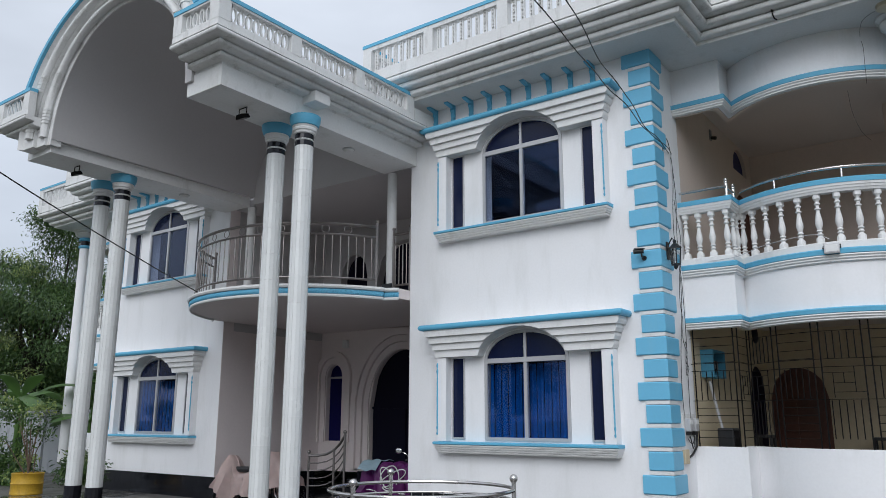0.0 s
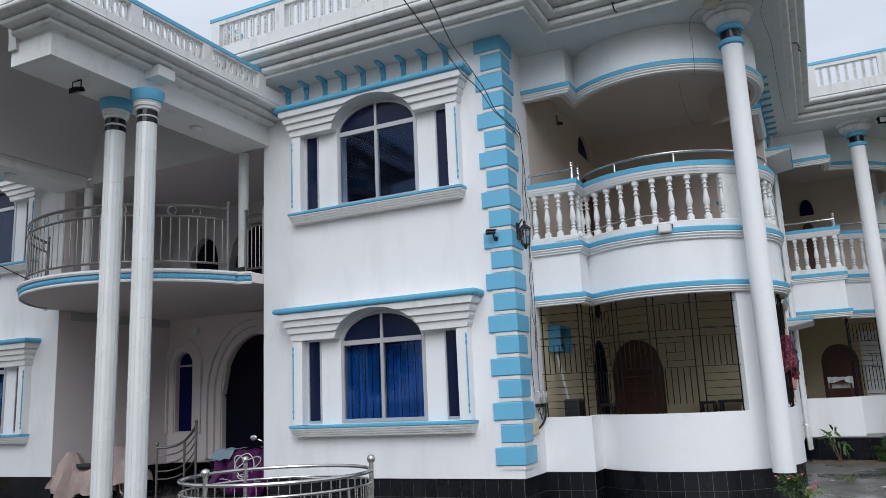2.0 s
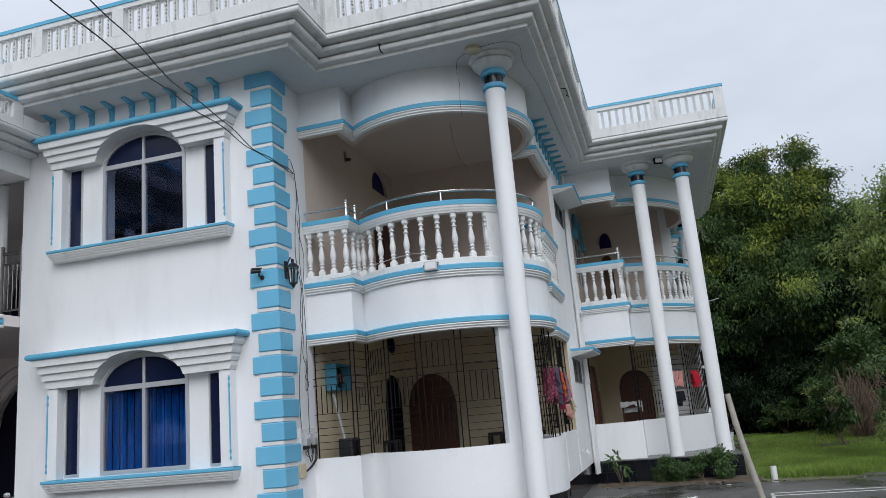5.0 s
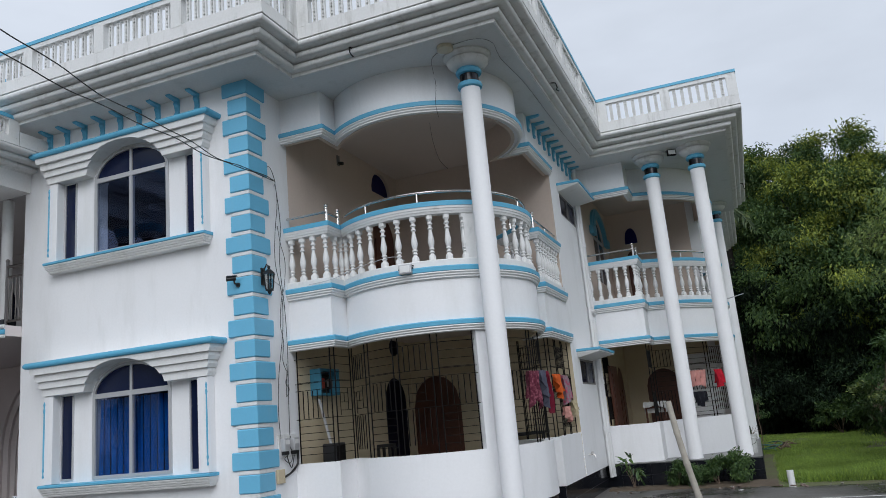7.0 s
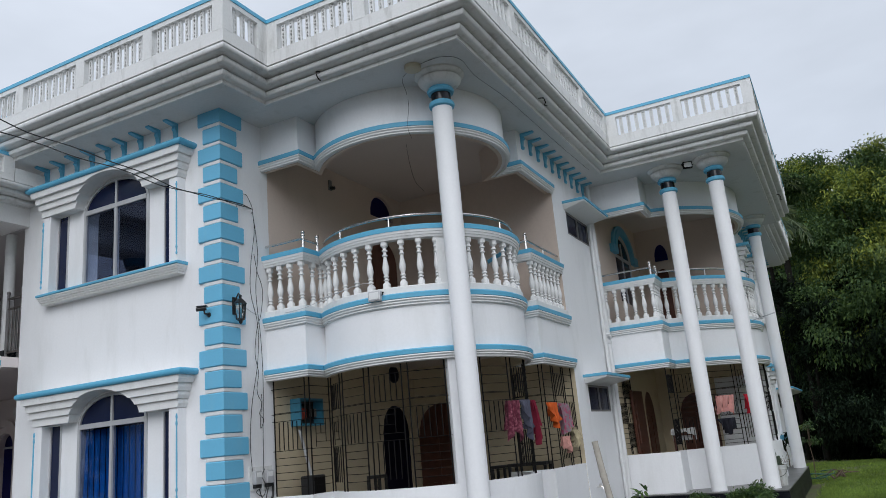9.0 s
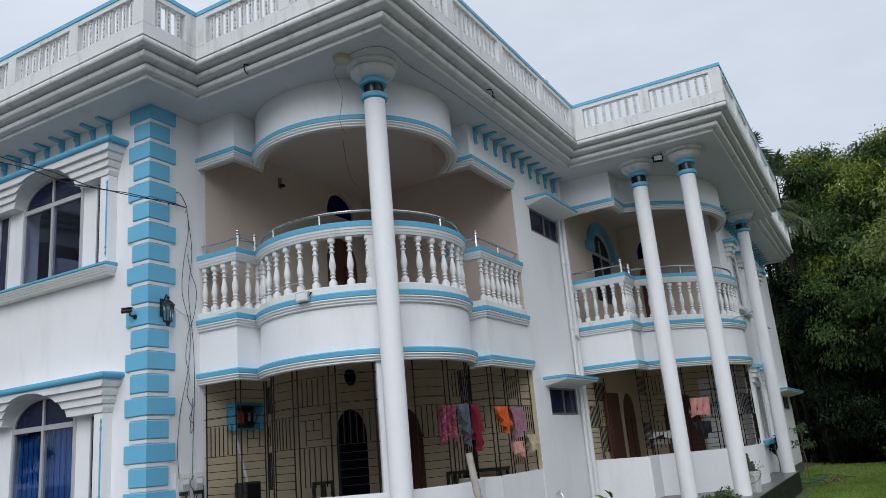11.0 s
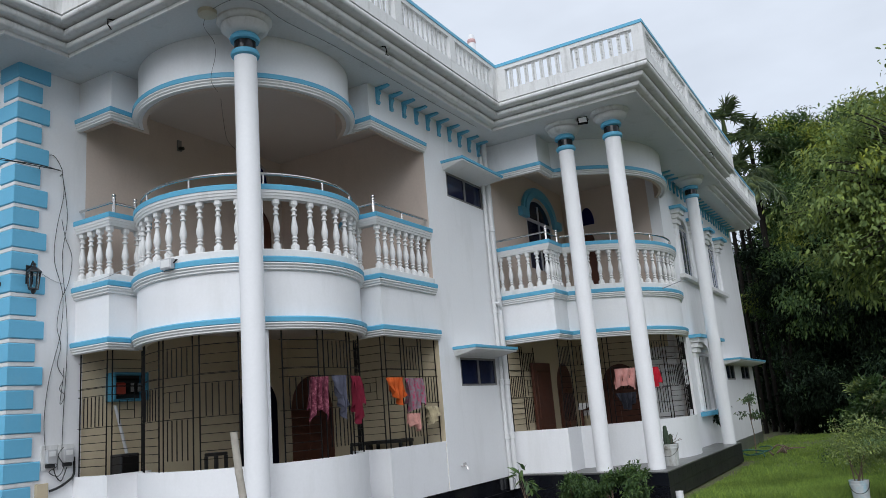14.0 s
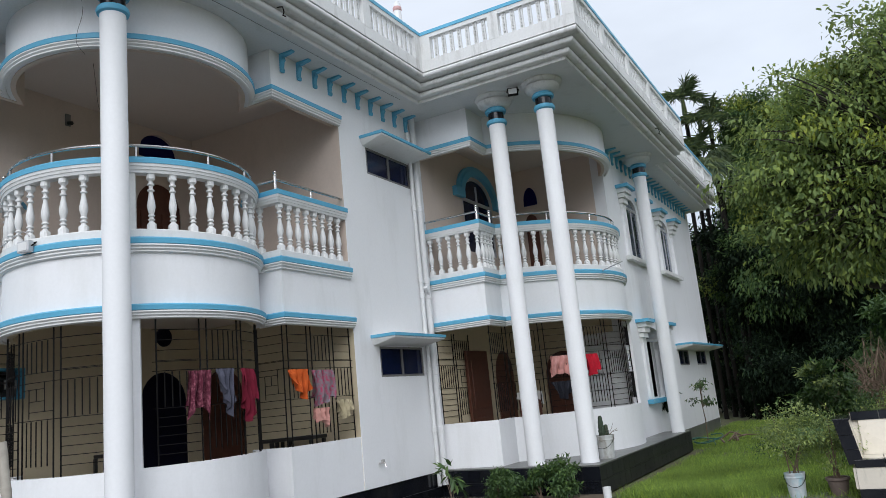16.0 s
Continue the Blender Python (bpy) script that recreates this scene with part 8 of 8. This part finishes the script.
    tagged(new("lawn_grass", me), "rough bright green lawn grass with worn earth patches", "grass", kind="stuff")


lawn(150000)
# ---- yard things ----
M["cloth_purple"] = material("purple_cover_cloth", (0.16, 0.015, 0.17), 0.5, spread=0.2, grain=6, bump=0.4, bump_scale=12)
M["cloth_pink"] = material("pale_pink_cover_cloth", (0.70, 0.57, 0.54), 0.85, spread=0.12, grain=8, bump=0.4, bump_scale=12)
M["cloth_blue"] = material("pale_blue_cloth", (0.45, 0.60, 0.68), 0.8, spread=0.15)
M["rubber"] = material("black_rubber", (0.02, 0.02, 0.02), 0.8)
M["chrome"] = material("chrome_plate", (0.75, 0.75, 0.75), 0.08, metal=1.0, spread=0.02, bump=0)
M["mirror"] = material("mirror_glass", (0.9, 0.9, 0.9), 0.02, metal=1.0, spread=0.0, bump=0, rough_var=0.0)
M["yellow"] = material("worn_yellow_drum_paint", (0.46, 0.28, 0.02), 0.55, spread=0.2, stain=(0.15, 0.08, 0.03), stain_amount=0.8)
M["bucket"] = material("dirty_white_plastic", (0.55, 0.56, 0.55), 0.5, spread=0.1, stain=(0.2, 0.17, 0.12), stain_amount=0.8, stain_scale=(4, 4, 2), stain_from=0.45)
M["bucket_blue"] = material("faded_blue_white_plastic", (0.52, 0.55, 0.55), 0.5, spread=0.15, stain=(0.24, 0.46, 0.54), stain_amount=0.8, stain_scale=(5, 5, 3), stain_from=0.45)
M["line"] = material("worn_white_line_paint", (0.62, 0.62, 0.60), 0.7, spread=0.1, stain=(0.16, 0.155, 0.15), stain_amount=0.9, stain_scale=(6, 6, 6), stain_from=0.5)
M["cream_tile"] = material("cream_glazed_tile", (0.70, 0.64, 0.54), 0.25, spread=0.05, random_value=0.05, bump=0.03, stain=(0.12, 0.12, 0.1), stain_amount=0.5, stain_scale=(6, 6, 1), stain_from=0.58)
M["earth"] = material("dark_pot_earth", (0.05, 0.04, 0.03), 0.95, spread=0.3)
M["grey_wall"] = material("grey_boundary_plaster", (0.34, 0.36, 0.38), 0.8, spread=0.1, stain=(0.10, 0.11, 0.10), stain_amount=0.7)
M["cactus"] = material("dark_green_cactus_skin", (0.030, 0.05, 0.025), 0.6, spread=0.3, bump=0.5)
M["bed"] = material("brown_garden_earth", (0.10, 0.075, 0.05), 0.9, spread=0.35, grain=25, blotch=3, bump=0.8, bump_scale=30)
M["terracotta"] = material("dull_clay_pot", (0.16, 0.12, 0.10), 0.8, spread=0.2)

# leaning bamboo post with nodes
ob = thing("bamboo_post", "weathered grey bamboo post leaning in the yard", "post")
a, b = Vector((2.0, 8.2, -0.05)), Vector((1.75, 8.155, 1.553))
ts, rad = [], []
for k in range(6):
    for dt, f in ((0.0, 1.12), (0.012, 1.0), (0.15, 0.95)):
        ts.append(min(1, k / 6 + dt))
        rad.append((0.030 - 0.004 * k / 6) * f)
ts.append(1.0)
rad.append(0.026)
part("cane", tube(B(), [a.lerp(b, t) + Vector((0.012 * math.sin(6 * t), 0, 0)) for t in ts], 0.05, 12, rad), M["bamboo"], ob, smooth=True)
ob = thing("pipe_stub", "short white plastic pipe standing in the lawn edge", "pipe")
bm = lathe(B(), [(0.055, -0.1), (0.055, 0.24), (0.047, 0.24), (0.047, 0.05)], 2.8, 15.6, 14)
part("tube", bm, M["pvc"], ob, smooth=True)
# painted court lines, worn
for p, q in (((2.53, 13.75), (2.36, 11.1)), ((2.53, 13.75), (9.5, 13.62)), ((2.5, 13.45), (9.5, 13.30))):
    p, q = Vector((*p, 0)), Vector((*q, 0))
    s = (q - p).normalized().cross(Vector((0, 0, 1))) * 0.025
    ln = structure("trim_court_line", prism(B(), [tuple((p + s).xy), tuple((q + s).xy), tuple((q - s).xy), tuple((p - s).xy)], 0.0005, 0.004), M["line"], "worn white court line painted on the yard")
# scraps of litter
for x, y, s in ((1.35, 13.6, 0.09), (0.62, 12.6, 0.06), (1.28, 12.5, 0.06), (-0.35, 12.4, 0.04), (-0.05, 13.4, 0.04), (2.0, 15.15, 0.05)):
    bm = B()
    n = 5
    grid = [[bm.verts.new((x + s * (i / n - 0.5) * 1.7, y + s * (j / n - 0.5), 0.006 + s * 0.3 * abs(math.sin(2.3 * i + 1.7 * j + 9 * x)))) for j in range(n + 1)] for i in range(n + 1)]
    for i in range(n):
        for j in range(n):
            bm.faces.new((grid[i][j], grid[i + 1][j], grid[i + 1][j + 1], grid[i][j + 1]))
    tagged(link("litter", bm, M["pvc"]), "crumpled scrap of white paper on the yard", "litter", "litter")


def bucket(name, label, at, r0, r1, h, mat, category="bucket"):
    ob = thing(name, label, category, at=at)
    prof = [(r0, 0), (r1 * 0.97, h * 0.78), (r1 * 1.04, h * 0.79), (r1 * 1.04, h * 0.83), (r1, h * 0.84), (r1 * 1.02, h * 0.93), (r1 * 1.06, h * 0.94), (r1 * 1.06, h), (r1 * 0.96, h), (r1 * 0.93, h * 0.85)]
    part("pail", lathe(B(), prof, seg=24), mat, ob, smooth=True)
    part("soil", lathe(B(), [(r1 * 0.94, h * 0.86), (r1 * 0.6, h * 0.9), (0.01, h * 0.92)], seg=16), M["earth"], ob)
    part("bail", tube(B(), [(r1 * 1.07 * math.cos(t), -r1 * 0.25 * math.sin(t) - 0.01 - r1 * math.sin(t) * 0.9, h * (0.9 - 0.45 * math.sin(t))) for t in np.linspace(0, math.pi, 14)], 0.004, 5), M["iron"], ob)
    return ob


bucket("bucket", "grey-white plastic bucket used as a pot on the platform", (2.22, 17.58, 0.42), 0.12, 0.15, 0.36, M["bucket"])
ob = thing("cactus", "dark knobbly cactus with thin twigs in a bucket", "cactus", at=(2.22, 17.58, 0.74))
bm = B()
for x, y, h, r in ((-0.03, 0, 0.34, 0.045), (0.04, 0.02, 0.2, 0.035), (-0.05, 0.05, 0.22, 0.03), (0.01, -0.05, 0.16, 0.03)):
    lathe(bm, [(r * (1 + 0.25 * (i % 2)) * (1 - 0.5 * (i / 10) ** 3), h * i / 10) for i in range(11)], x, y, 7)
part("stem", bm, M["cactus"], ob, smooth=True)
bm = B()
for k in range(7):
    a = 0.9 * k
    tube(bm, [(0.05, 0, 0.0), (0.08 + 0.06 * math.cos(a), 0.06 * math.sin(a), 0.08), (0.14 + 0.09 * math.cos(a), 0.1 * math.sin(a), 0.10 + 0.02 * k)], 0.003, 4)
part("shoot", bm, M["twig"], ob)

SHL = [M["leaf_near"], M["leaf_shrub"]]
bucket("bucket", "faded blue and white paint bucket used as a pot", (5.06, 15.92, 0), 0.095, 0.115, 0.29, M["bucket_blue"])
shrub("leafy green plant growing in the paint bucket", (5.06, 15.92, 0.25), 0.85, 0.62, 420, 0.046, SHL, "potted_plant", 0.35, 5, "potted plants", category="plant", per=9, spread=0.08)
ob = thing("pot", "low dull clay pot beside the bench", "pot", at=(5.52, 15.98, 0))
part("bowl", lathe(B(), [(0.09, 0), (0.12, 0.17), (0.135, 0.18), (0.135, 0.21), (0.115, 0.21), (0.11, 0.17)], seg=18), M["terracotta"], ob, smooth=True)
shrub("tall leafy green plant in the clay pot", (5.52, 15.98, 0.16), 0.95, 0.3, 200, 0.045, SHL, "potted_plant", 0.35, 7, "potted plants", category="plant", per=9, spread=0.08)
shrub("green shrub behind the potted plants", (6.05, 18.6, 0), 1.1, 0.75, 320, 0.06, SHL, per=10)


# tiled garden bench: cream panels with black tile edges
def bench():
    ob = thing("garden_bench", "masonry garden bench of cream tiles edged in black", "bench", at=(5.72, 15.45, 0))
    W = 2.1
    part("base", box(B(), 0.03, W, 0.03, 0.62, -0.05, 0.40), M["grout"], ob)
    part("back", prism(B(), [(0.55, 0.4), (0.66, 0.4), (0.74, 0.92), (0.66, 0.92)], 0.05, W, "x"), M["cream_tile"], ob)
    part("arm", prism(B(), [(-0.02, 0.40), (0.10, 0.40), (0.02, 0.88), (-0.10, 0.88)], 0.06, 0.70, "y"), M["cream_tile"], ob)
    for i in range(7):
        x0 = 0.03 + i * 0.3
        x1 = x0 + 0.294
        part("cream_tile", box(B(), x0, x1, 0.018, 0.030, 0.13, 0.36, 0.003), M["cream_tile"], ob)
        part("black_tile", box(B(), x0, x1, 0.015, 0.030, 0.0, 0.126, 0.003), M["black_tile"], ob)
        part("black_tile", box(B(), x0, x1, 0.005, 0.14, 0.364, 0.45, 0.006), M["black_tile"], ob)
        part("cream_tile", box(B(), x0, x1, 0.144, 0.55, 0.400, 0.448, 0.003), M["cream_tile"], ob)
        part("cream_tile", prism(B(), [(0.535, 0.45), (0.547, 0.45), (0.615, 0.84), (0.603, 0.84)], x0 + 0.1, x1 + 0.1, "x"), M["cream_tile"], ob)
        part("black_tile", prism(B(), [(0.595, 0.845), (0.75, 0.845), (0.765, 0.94), (0.605, 0.94)], x0 + 0.03, x1 + 0.03, "x"), M["black_tile"], ob)
    for y0, y1, n in ((0.14, 0.36, 0), (0.365, 0.58, 1)):
        part("cream_tile", prism(B(), [(0.103, 0.45), (0.115, 0.45), (0.048, 0.86), (0.036, 0.86)], y0, y1, "y"), M["cream_tile"], ob)
    for z0, z1 in ((0.40, 0.56), (0.564, 0.72), (0.724, 0.90)):
        d0, d1 = (z0 - 0.4) / 6, (z1 - 0.4) / 6
        part("black_tile", prism(B(), [(-0.03 - d0, z0), (0.125 - d0, z0), (0.125 - d1, z1), (-0.03 - d1, z1)], 0.02, 0.058, "y"), M["black_tile"], ob)
    for k in range(2):
        part("black_tile", box(B(), -0.12, 0.055, 0.06 + 0.32 * k, 0.376 + 0.32 * k, 0.882, 0.905, 0.004), M["black_tile"], ob)
        part("cream_tile", box(B(), 0.0, 0.028, 0.03 + 0.3 * k, 0.326 + 0.3 * k, 0.13, 0.36, 0.003), M["cream_tile"], ob)


bench()


# round steel guard rail in the yard
def ring_rail():
    cx, cy, r = -5.36, 6.86, 1.0
    ob = thing("round_railing", "round stainless steel guard railing with ball-topped posts", "railing", at=(cx, cy, 0))
    circle = [(r * math.cos(2 * math.pi * i / 48), r * math.sin(2 * math.pi * i / 48)) for i in range(48)]
    for z, rr in ((0.77, 0.02), (0.65, 0.013), (0.12, 0.013)):
        part("rail", sweep(B(), circle, [(rr * math.cos(2 * math.pi * k / 8), z + rr * math.sin(2 * math.pi * k / 8)) for k in range(8)], True), M["steel"], ob, smooth=True)
    bar = None
    for k in range(48):
        x, y = circle[k]
        if bar is None:
            bar = part("bar", tube(B(), [(0, 0, 0.12), (0, 0, 0.65)], 0.008, 6), M["steel"], ob, smooth=True)
            bar.location = (x, y, 0)
        else:
            share("bar", bar.data, ob, Matrix.Translation((x, y, 0)))
    for d in (30, 150, 265):
        x, y = r * math.cos(radians(d)), r * math.sin(radians(d))
        bm = tube(B(), [(x, y, -0.05), (x, y, 0.85)], 0.025, 10)
        post = part("post", bm, M["steel"], ob, smooth=True)
        part("ball", ball(B(), (x, y, 0.885), 0.045, u=14, v=10), M["steel"], post, smooth=True)


ring_rail()


# motorcycles under cloths
def wheel(parent, x):
    w = part("wheel", lathe(B(), [(0.03, -0.05), (0.03, 0.05)], seg=10), M["chrome"], parent)
    w.matrix_local = Matrix.Translation((x, 0, 0.28)) @ Matrix.Rotation(radians(90), 4, "X")
    part("tyre", lathe(B(), [(0.215, -0.03), (0.245, -0.045), (0.28, -0.02), (0.28, 0.02), (0.245, 0.045), (0.215, 0.03), (0.215, -0.03)], seg=24, cap=False), M["rubber"], w, smooth=True)
    part("rim", lathe(B(), [(0.19, -0.02), (0.214, -0.025), (0.214, 0.025), (0.19, 0.02), (0.19, -0.02)], seg=24, cap=False), M["chrome"], w, smooth=True)
    bm = B()
    for i in range(10):
        a = i * 0.6283
        tube(bm, [(0.02 * math.cos(a), 0.02 * math.sin(a), 0.02 * (-1) ** i), (0.2 * math.cos(a), 0.2 * math.sin(a), 0)], 0.003, 4)
    part("lacing", bm, M["chrome"], w)


def cover(parent, x0, x1, ridge, mat, seed, hem=0.25):
    """Cloth hung over the machine: a ridge line, flaring folded sides, an uneven hem."""
    r = random.Random(seed)
    bm, rows = B(), []
    nx, ny = 44, 30
    ph = [r.uniform(0, 6) for _ in range(4)]
    for i in range(nx + 1):
        t = i / nx
        x = x0 + (x1 - x0) * t
        top = ridge(t)
        row = []
        low = hem + 0.08 * math.sin(5 * t + ph[0]) + 0.05 * math.sin(13 * t + ph[1])
        for j in range(ny + 1):
            s = 2 * j / ny - 1
            a = abs(s)
            half = 0.10 + 0.17 * a ** 0.6
            z = top - (top - low) * max(0, a - 0.2) ** 1.1 / 0.8 ** 1.1
            fold = 0.085 * a * (math.sin(19 * t + ph[2] + 2 * s) + 0.7 * math.sin(37 * t + ph[3] + 3 * s) + 0.4 * math.sin(71 * t + ph[1]))
            endpull = 0.10 * (max(0, a - 0.3)) * (1 if t > 0.9 else -1 if t < 0.1 else 0)
            row.append(bm.verts.new((x + endpull + 0.02 * math.sin(9 * a + ph[0]), (half * a / max(a, 0.3) if a < 0.3 else half) * (1 if s > 0 else -1) * min(1, a / 0.2) + fold * (1 if s > 0 else -1), z + 0.012 * math.sin(23 * t + 7 * s))))
        rows.append(row)
    for p, q in zip(rows, rows[1:]):
        for j in range(ny):
            bm.faces.new((p[j], p[j + 1], q[j + 1], q[j]))
    bmesh.ops.solidify(bm, geom=bm.faces, thickness=0.004)
    return part("cover", bm, mat, parent, smooth=True)


def motorcycle(label, at, turn, mat, ridge, x0, x1, seed, hem):
    ob = thing("motorcycle", label, "motorcycle", at=at)
    ob.rotation_euler = (0, 0, radians(turn))
    wheel(ob, -0.62)
    wheel(ob, 0.62)
    bm = B()
    box(bm, -0.2, 0.25, -0.13, 0.13, 0.25, 0.5, 0.04)
    part("engine", bm, M["iron"], ob)
    part("seat", box(B(), -0.7, 0.1, -0.11, 0.11, 0.56, 0.66, 0.04), M["black"], ob)
    bm = B()
    for s in (-1, 1):
        tube(bm, [(0.62, 0.09 * s, 0.28), (0.48, 0.09 * s, 0.72)], 0.02, 8)
        tube(bm, [(-0.62, 0.09 * s, 0.28), (-0.1, 0.1 * s, 0.3)], 0.02, 8)
    part("fork", bm, M["chrome"], ob)
    part("handlebar", tube(B(), [(0.30, -0.34, 0.80), (0.42, -0.24, 0.82), (0.46, 0, 0.76), (0.42, 0.24, 0.82), (0.30, 0.34, 0.80)], 0.013, 8), M["black"], ob, smooth=True)
    cover(ob, x0, x1, ridge, mat, seed, hem)
    return ob


bike = motorcycle("parked motorcycle under a purple cloth tied with white ribbon", (-8.55, 10.45, 0.05), 0, M["cloth_purple"], lambda t: 0.66 + 0.06 * math.sin(3 * t) + 0.05 * t, -0.72, 0.30, 4, 0.12)
for s, z in ((0.03, 0.20), (-0.05, 0.17), (0.1, 0.15)):
    part("ribbon", tube(B(), [(-0.12 + s + (0.17 + s) * math.cos(a), -0.268 - 0.012 * math.sin(3 * a), 0.50 + z * math.sin(a + s * 9)) for a in np.linspace(0, 6.6, 40)], 0.009, 5), M["pvc"], bike, "white looped ribbon", True)
part("ribbon", tube(B(), [(-0.65 + 0.1 * i, -0.275, 0.28 + 0.02 * math.sin(i * 1.3)) for i in range(10)], 0.008, 5), M["pvc"], bike, "white looped ribbon", True)
bm = tube(B(), [(0.36, -0.28, 0.82), (0.30, -0.31, 0.90), (0.22, -0.33, 0.93)], 0.006, 6)
mir = part("mirror", bm, M["chrome"], bike, smooth=True)
part("glass", ball(B(), (0.16, -0.34, 0.95), 0.065, 1.0, 0.22, 0.72, 14, 9), M["mirror"], mir, "oval mirror glass", True)
bm = B()
n = 10
g = [[bm.verts.new((-0.80 + 0.42 * i / n, -0.30 + 0.5 * j / n, 0.76 + 0.01 * math.sin(i * 0.9) - 0.5 * max(0, 0.3 - j / n) + 0.008 * math.sin(j * 1.4 + i))) for j in range(n + 1)] for i in range(n + 1)]
for i in range(n):
    for j in range(n):
        bm.faces.new((g[i][j], g[i + 1][j], g[i + 1][j + 1], g[i][j + 1]))
bmesh.ops.solidify(bm, geom=bm.faces, thickness=0.005)
part("cloth", bm, M["cloth_blue"], bike, "pale blue cloth", True)
motorcycle("parked motorcycle under a pale pink cloth", (-11.35, 9.65, 0.0), 12, M["cloth_pink"], lambda t: 0.5 + 0.36 * math.exp(-((t - 0.16) / 0.1) ** 2) + 0.44 * math.exp(-((t - 0.72) / 0.2) ** 2), -0.78, 0.8, 9, 0.22)

# yellow drum with a shrub, boundary wall
ob = thing("drum", "worn yellow metal drum planted with a shrub", "drum", at=(-16.6, 8.1, 0))
part("barrel", lathe(B(), [(0.30, 0), (0.31, 0.02), (0.30, 0.05), (0.30, 0.20), (0.315, 0.22), (0.30, 0.24), (0.30, 0.40), (0.315, 0.42), (0.29, 0.43), (0.285, 0.36)], seg=28), M["yellow"], ob, smooth=True)
part("soil", lathe(B(), [(0.286, 0.37), (0.01, 0.40)], seg=16), M["earth"], ob)
shrub("airy small-leaved shrub growing in the yellow drum", (-16.6, 8.1, 0.38), 1.55, 1.05, 200, 0.085, SH, "potted_shrub", 0.45, 12, per=7, spread=0.1)
shrub("low leafy plant beside the yellow drum", (-15.6, 8.9, 0), 0.75, 0.5, 70, 0.09, SH, "plant", 0.4, 5, category="plant")
bm = B()
box(bm, -40, -15.2, 11.7, 11.85, -0.1, 1.7)
box(bm, -40, -15.2, 11.66, 11.89, 1.7, 1.76)
for k in range(8):
    box(bm, -40 + 3.3 * k, -39.75 + 3.3 * k, 11.63, 11.92, -0.1, 1.8)
structure("wall_boundary", bm, M["grey_wall"], "low grey plastered boundary wall beside the house")

# earth bed with crumbs along the tiled plinth
bm = B()
n, rows = 40, []
r = random.Random(5)
for i in range(n + 1):
    x = -0.35 + 2.95 * i / n
    front = 16.02 - 0.16 * x + 0.07 * math.sin(2.3 * i) + r.uniform(-0.05, 0.05)
    back = 16.6
    rows.append([bm.verts.new((x, front + (back - front) * t, -0.004 + h + (r.uniform(0, 0.02) if 0 < t < 1 else 0))) for t, h in ((0, 0), (0.15, 0.018), (0.5, 0.03), (0.8, 0.03), (1, 0.02))])
for p, q in zip(rows, rows[1:]):
    for j in range(4):
        bm.faces.new((p[j], q[j], q[j + 1], p[j + 1]))
tagged(link("ground_bed", bm, M["bed"], smooth=True), "bare brown earth bed along the tiled plinth", "ground", kind="structure")
for k in range(26):
    x, y, s = r.uniform(-0.2, 4.2), r.uniform(15.55, 16.0), r.uniform(0.012, 0.04)
    y -= 0.14 * x - 0.1
    bm = B()
    bmesh.ops.create_icosphere(bm, subdivisions=1, radius=s, matrix=Matrix.Translation((x, y, s * 0.4)) @ Matrix.Rotation(r.uniform(0, 3), 4, "Z") @ Matrix.Diagonal((1.5, 1, 0.6, 1)))
    for v in bm.verts:
        v.co += Vector((r.uniform(-1, 1), r.uniform(-1, 1), r.uniform(-1, 1))) * s * 0.2
    tagged(link("stone", bm, M["terracotta"] if k % 3 else M["roof"]), "small loose stone at the yard edge", "stone", "loose stones")

# hose, sticks and scraps by the rear wall
M["hose"] = material("faded_green_hose", (0.03, 0.12, 0.09), 0.5)
ob = thing("garden_hose", "coiled faded green garden hose on the grass", "hose")
part("coil", tube(B(), [(2.55 + (0.2 + 0.015 * t) * math.cos(t), 23.75 + (0.2 + 0.015 * t) * math.sin(t), 0.03 + 0.012 * t + 0.05 * math.sin(1.3 * t) ** 2) for t in np.linspace(0, 14, 60)], 0.012, 6), M["hose"], ob, smooth=True)
for k in range(7):
    x, y, a = r.uniform(2.6, 3.2), r.uniform(24.3, 25.6), r.uniform(0, 3.1)
    l = r.uniform(0.35, 0.8)
    pts = [(x - l / 2 * math.cos(a), y - l / 2 * math.sin(a), 0.03), (x, y + 0.03, 0.08 + 0.02 * k), (x + l / 2 * math.cos(a), y + l / 2 * math.sin(a), 0.05 + 0.01 * k)]
    tagged(link("stick", tube(B(), pts, 0.02, 6, [0.025, 0.02, 0.01]), M["twig"], smooth=True), "dry fallen stick on the grass", "stick", "fallen sticks")
ob = thing("iron_rod", "thin grey rod sticking out of the rear balcony", "rod")
part("rod", tube(B(), [(2.08, 19.1, 3.60), (2.6, 18.75, 3.66)], 0.011, 6), M["alu"], ob)
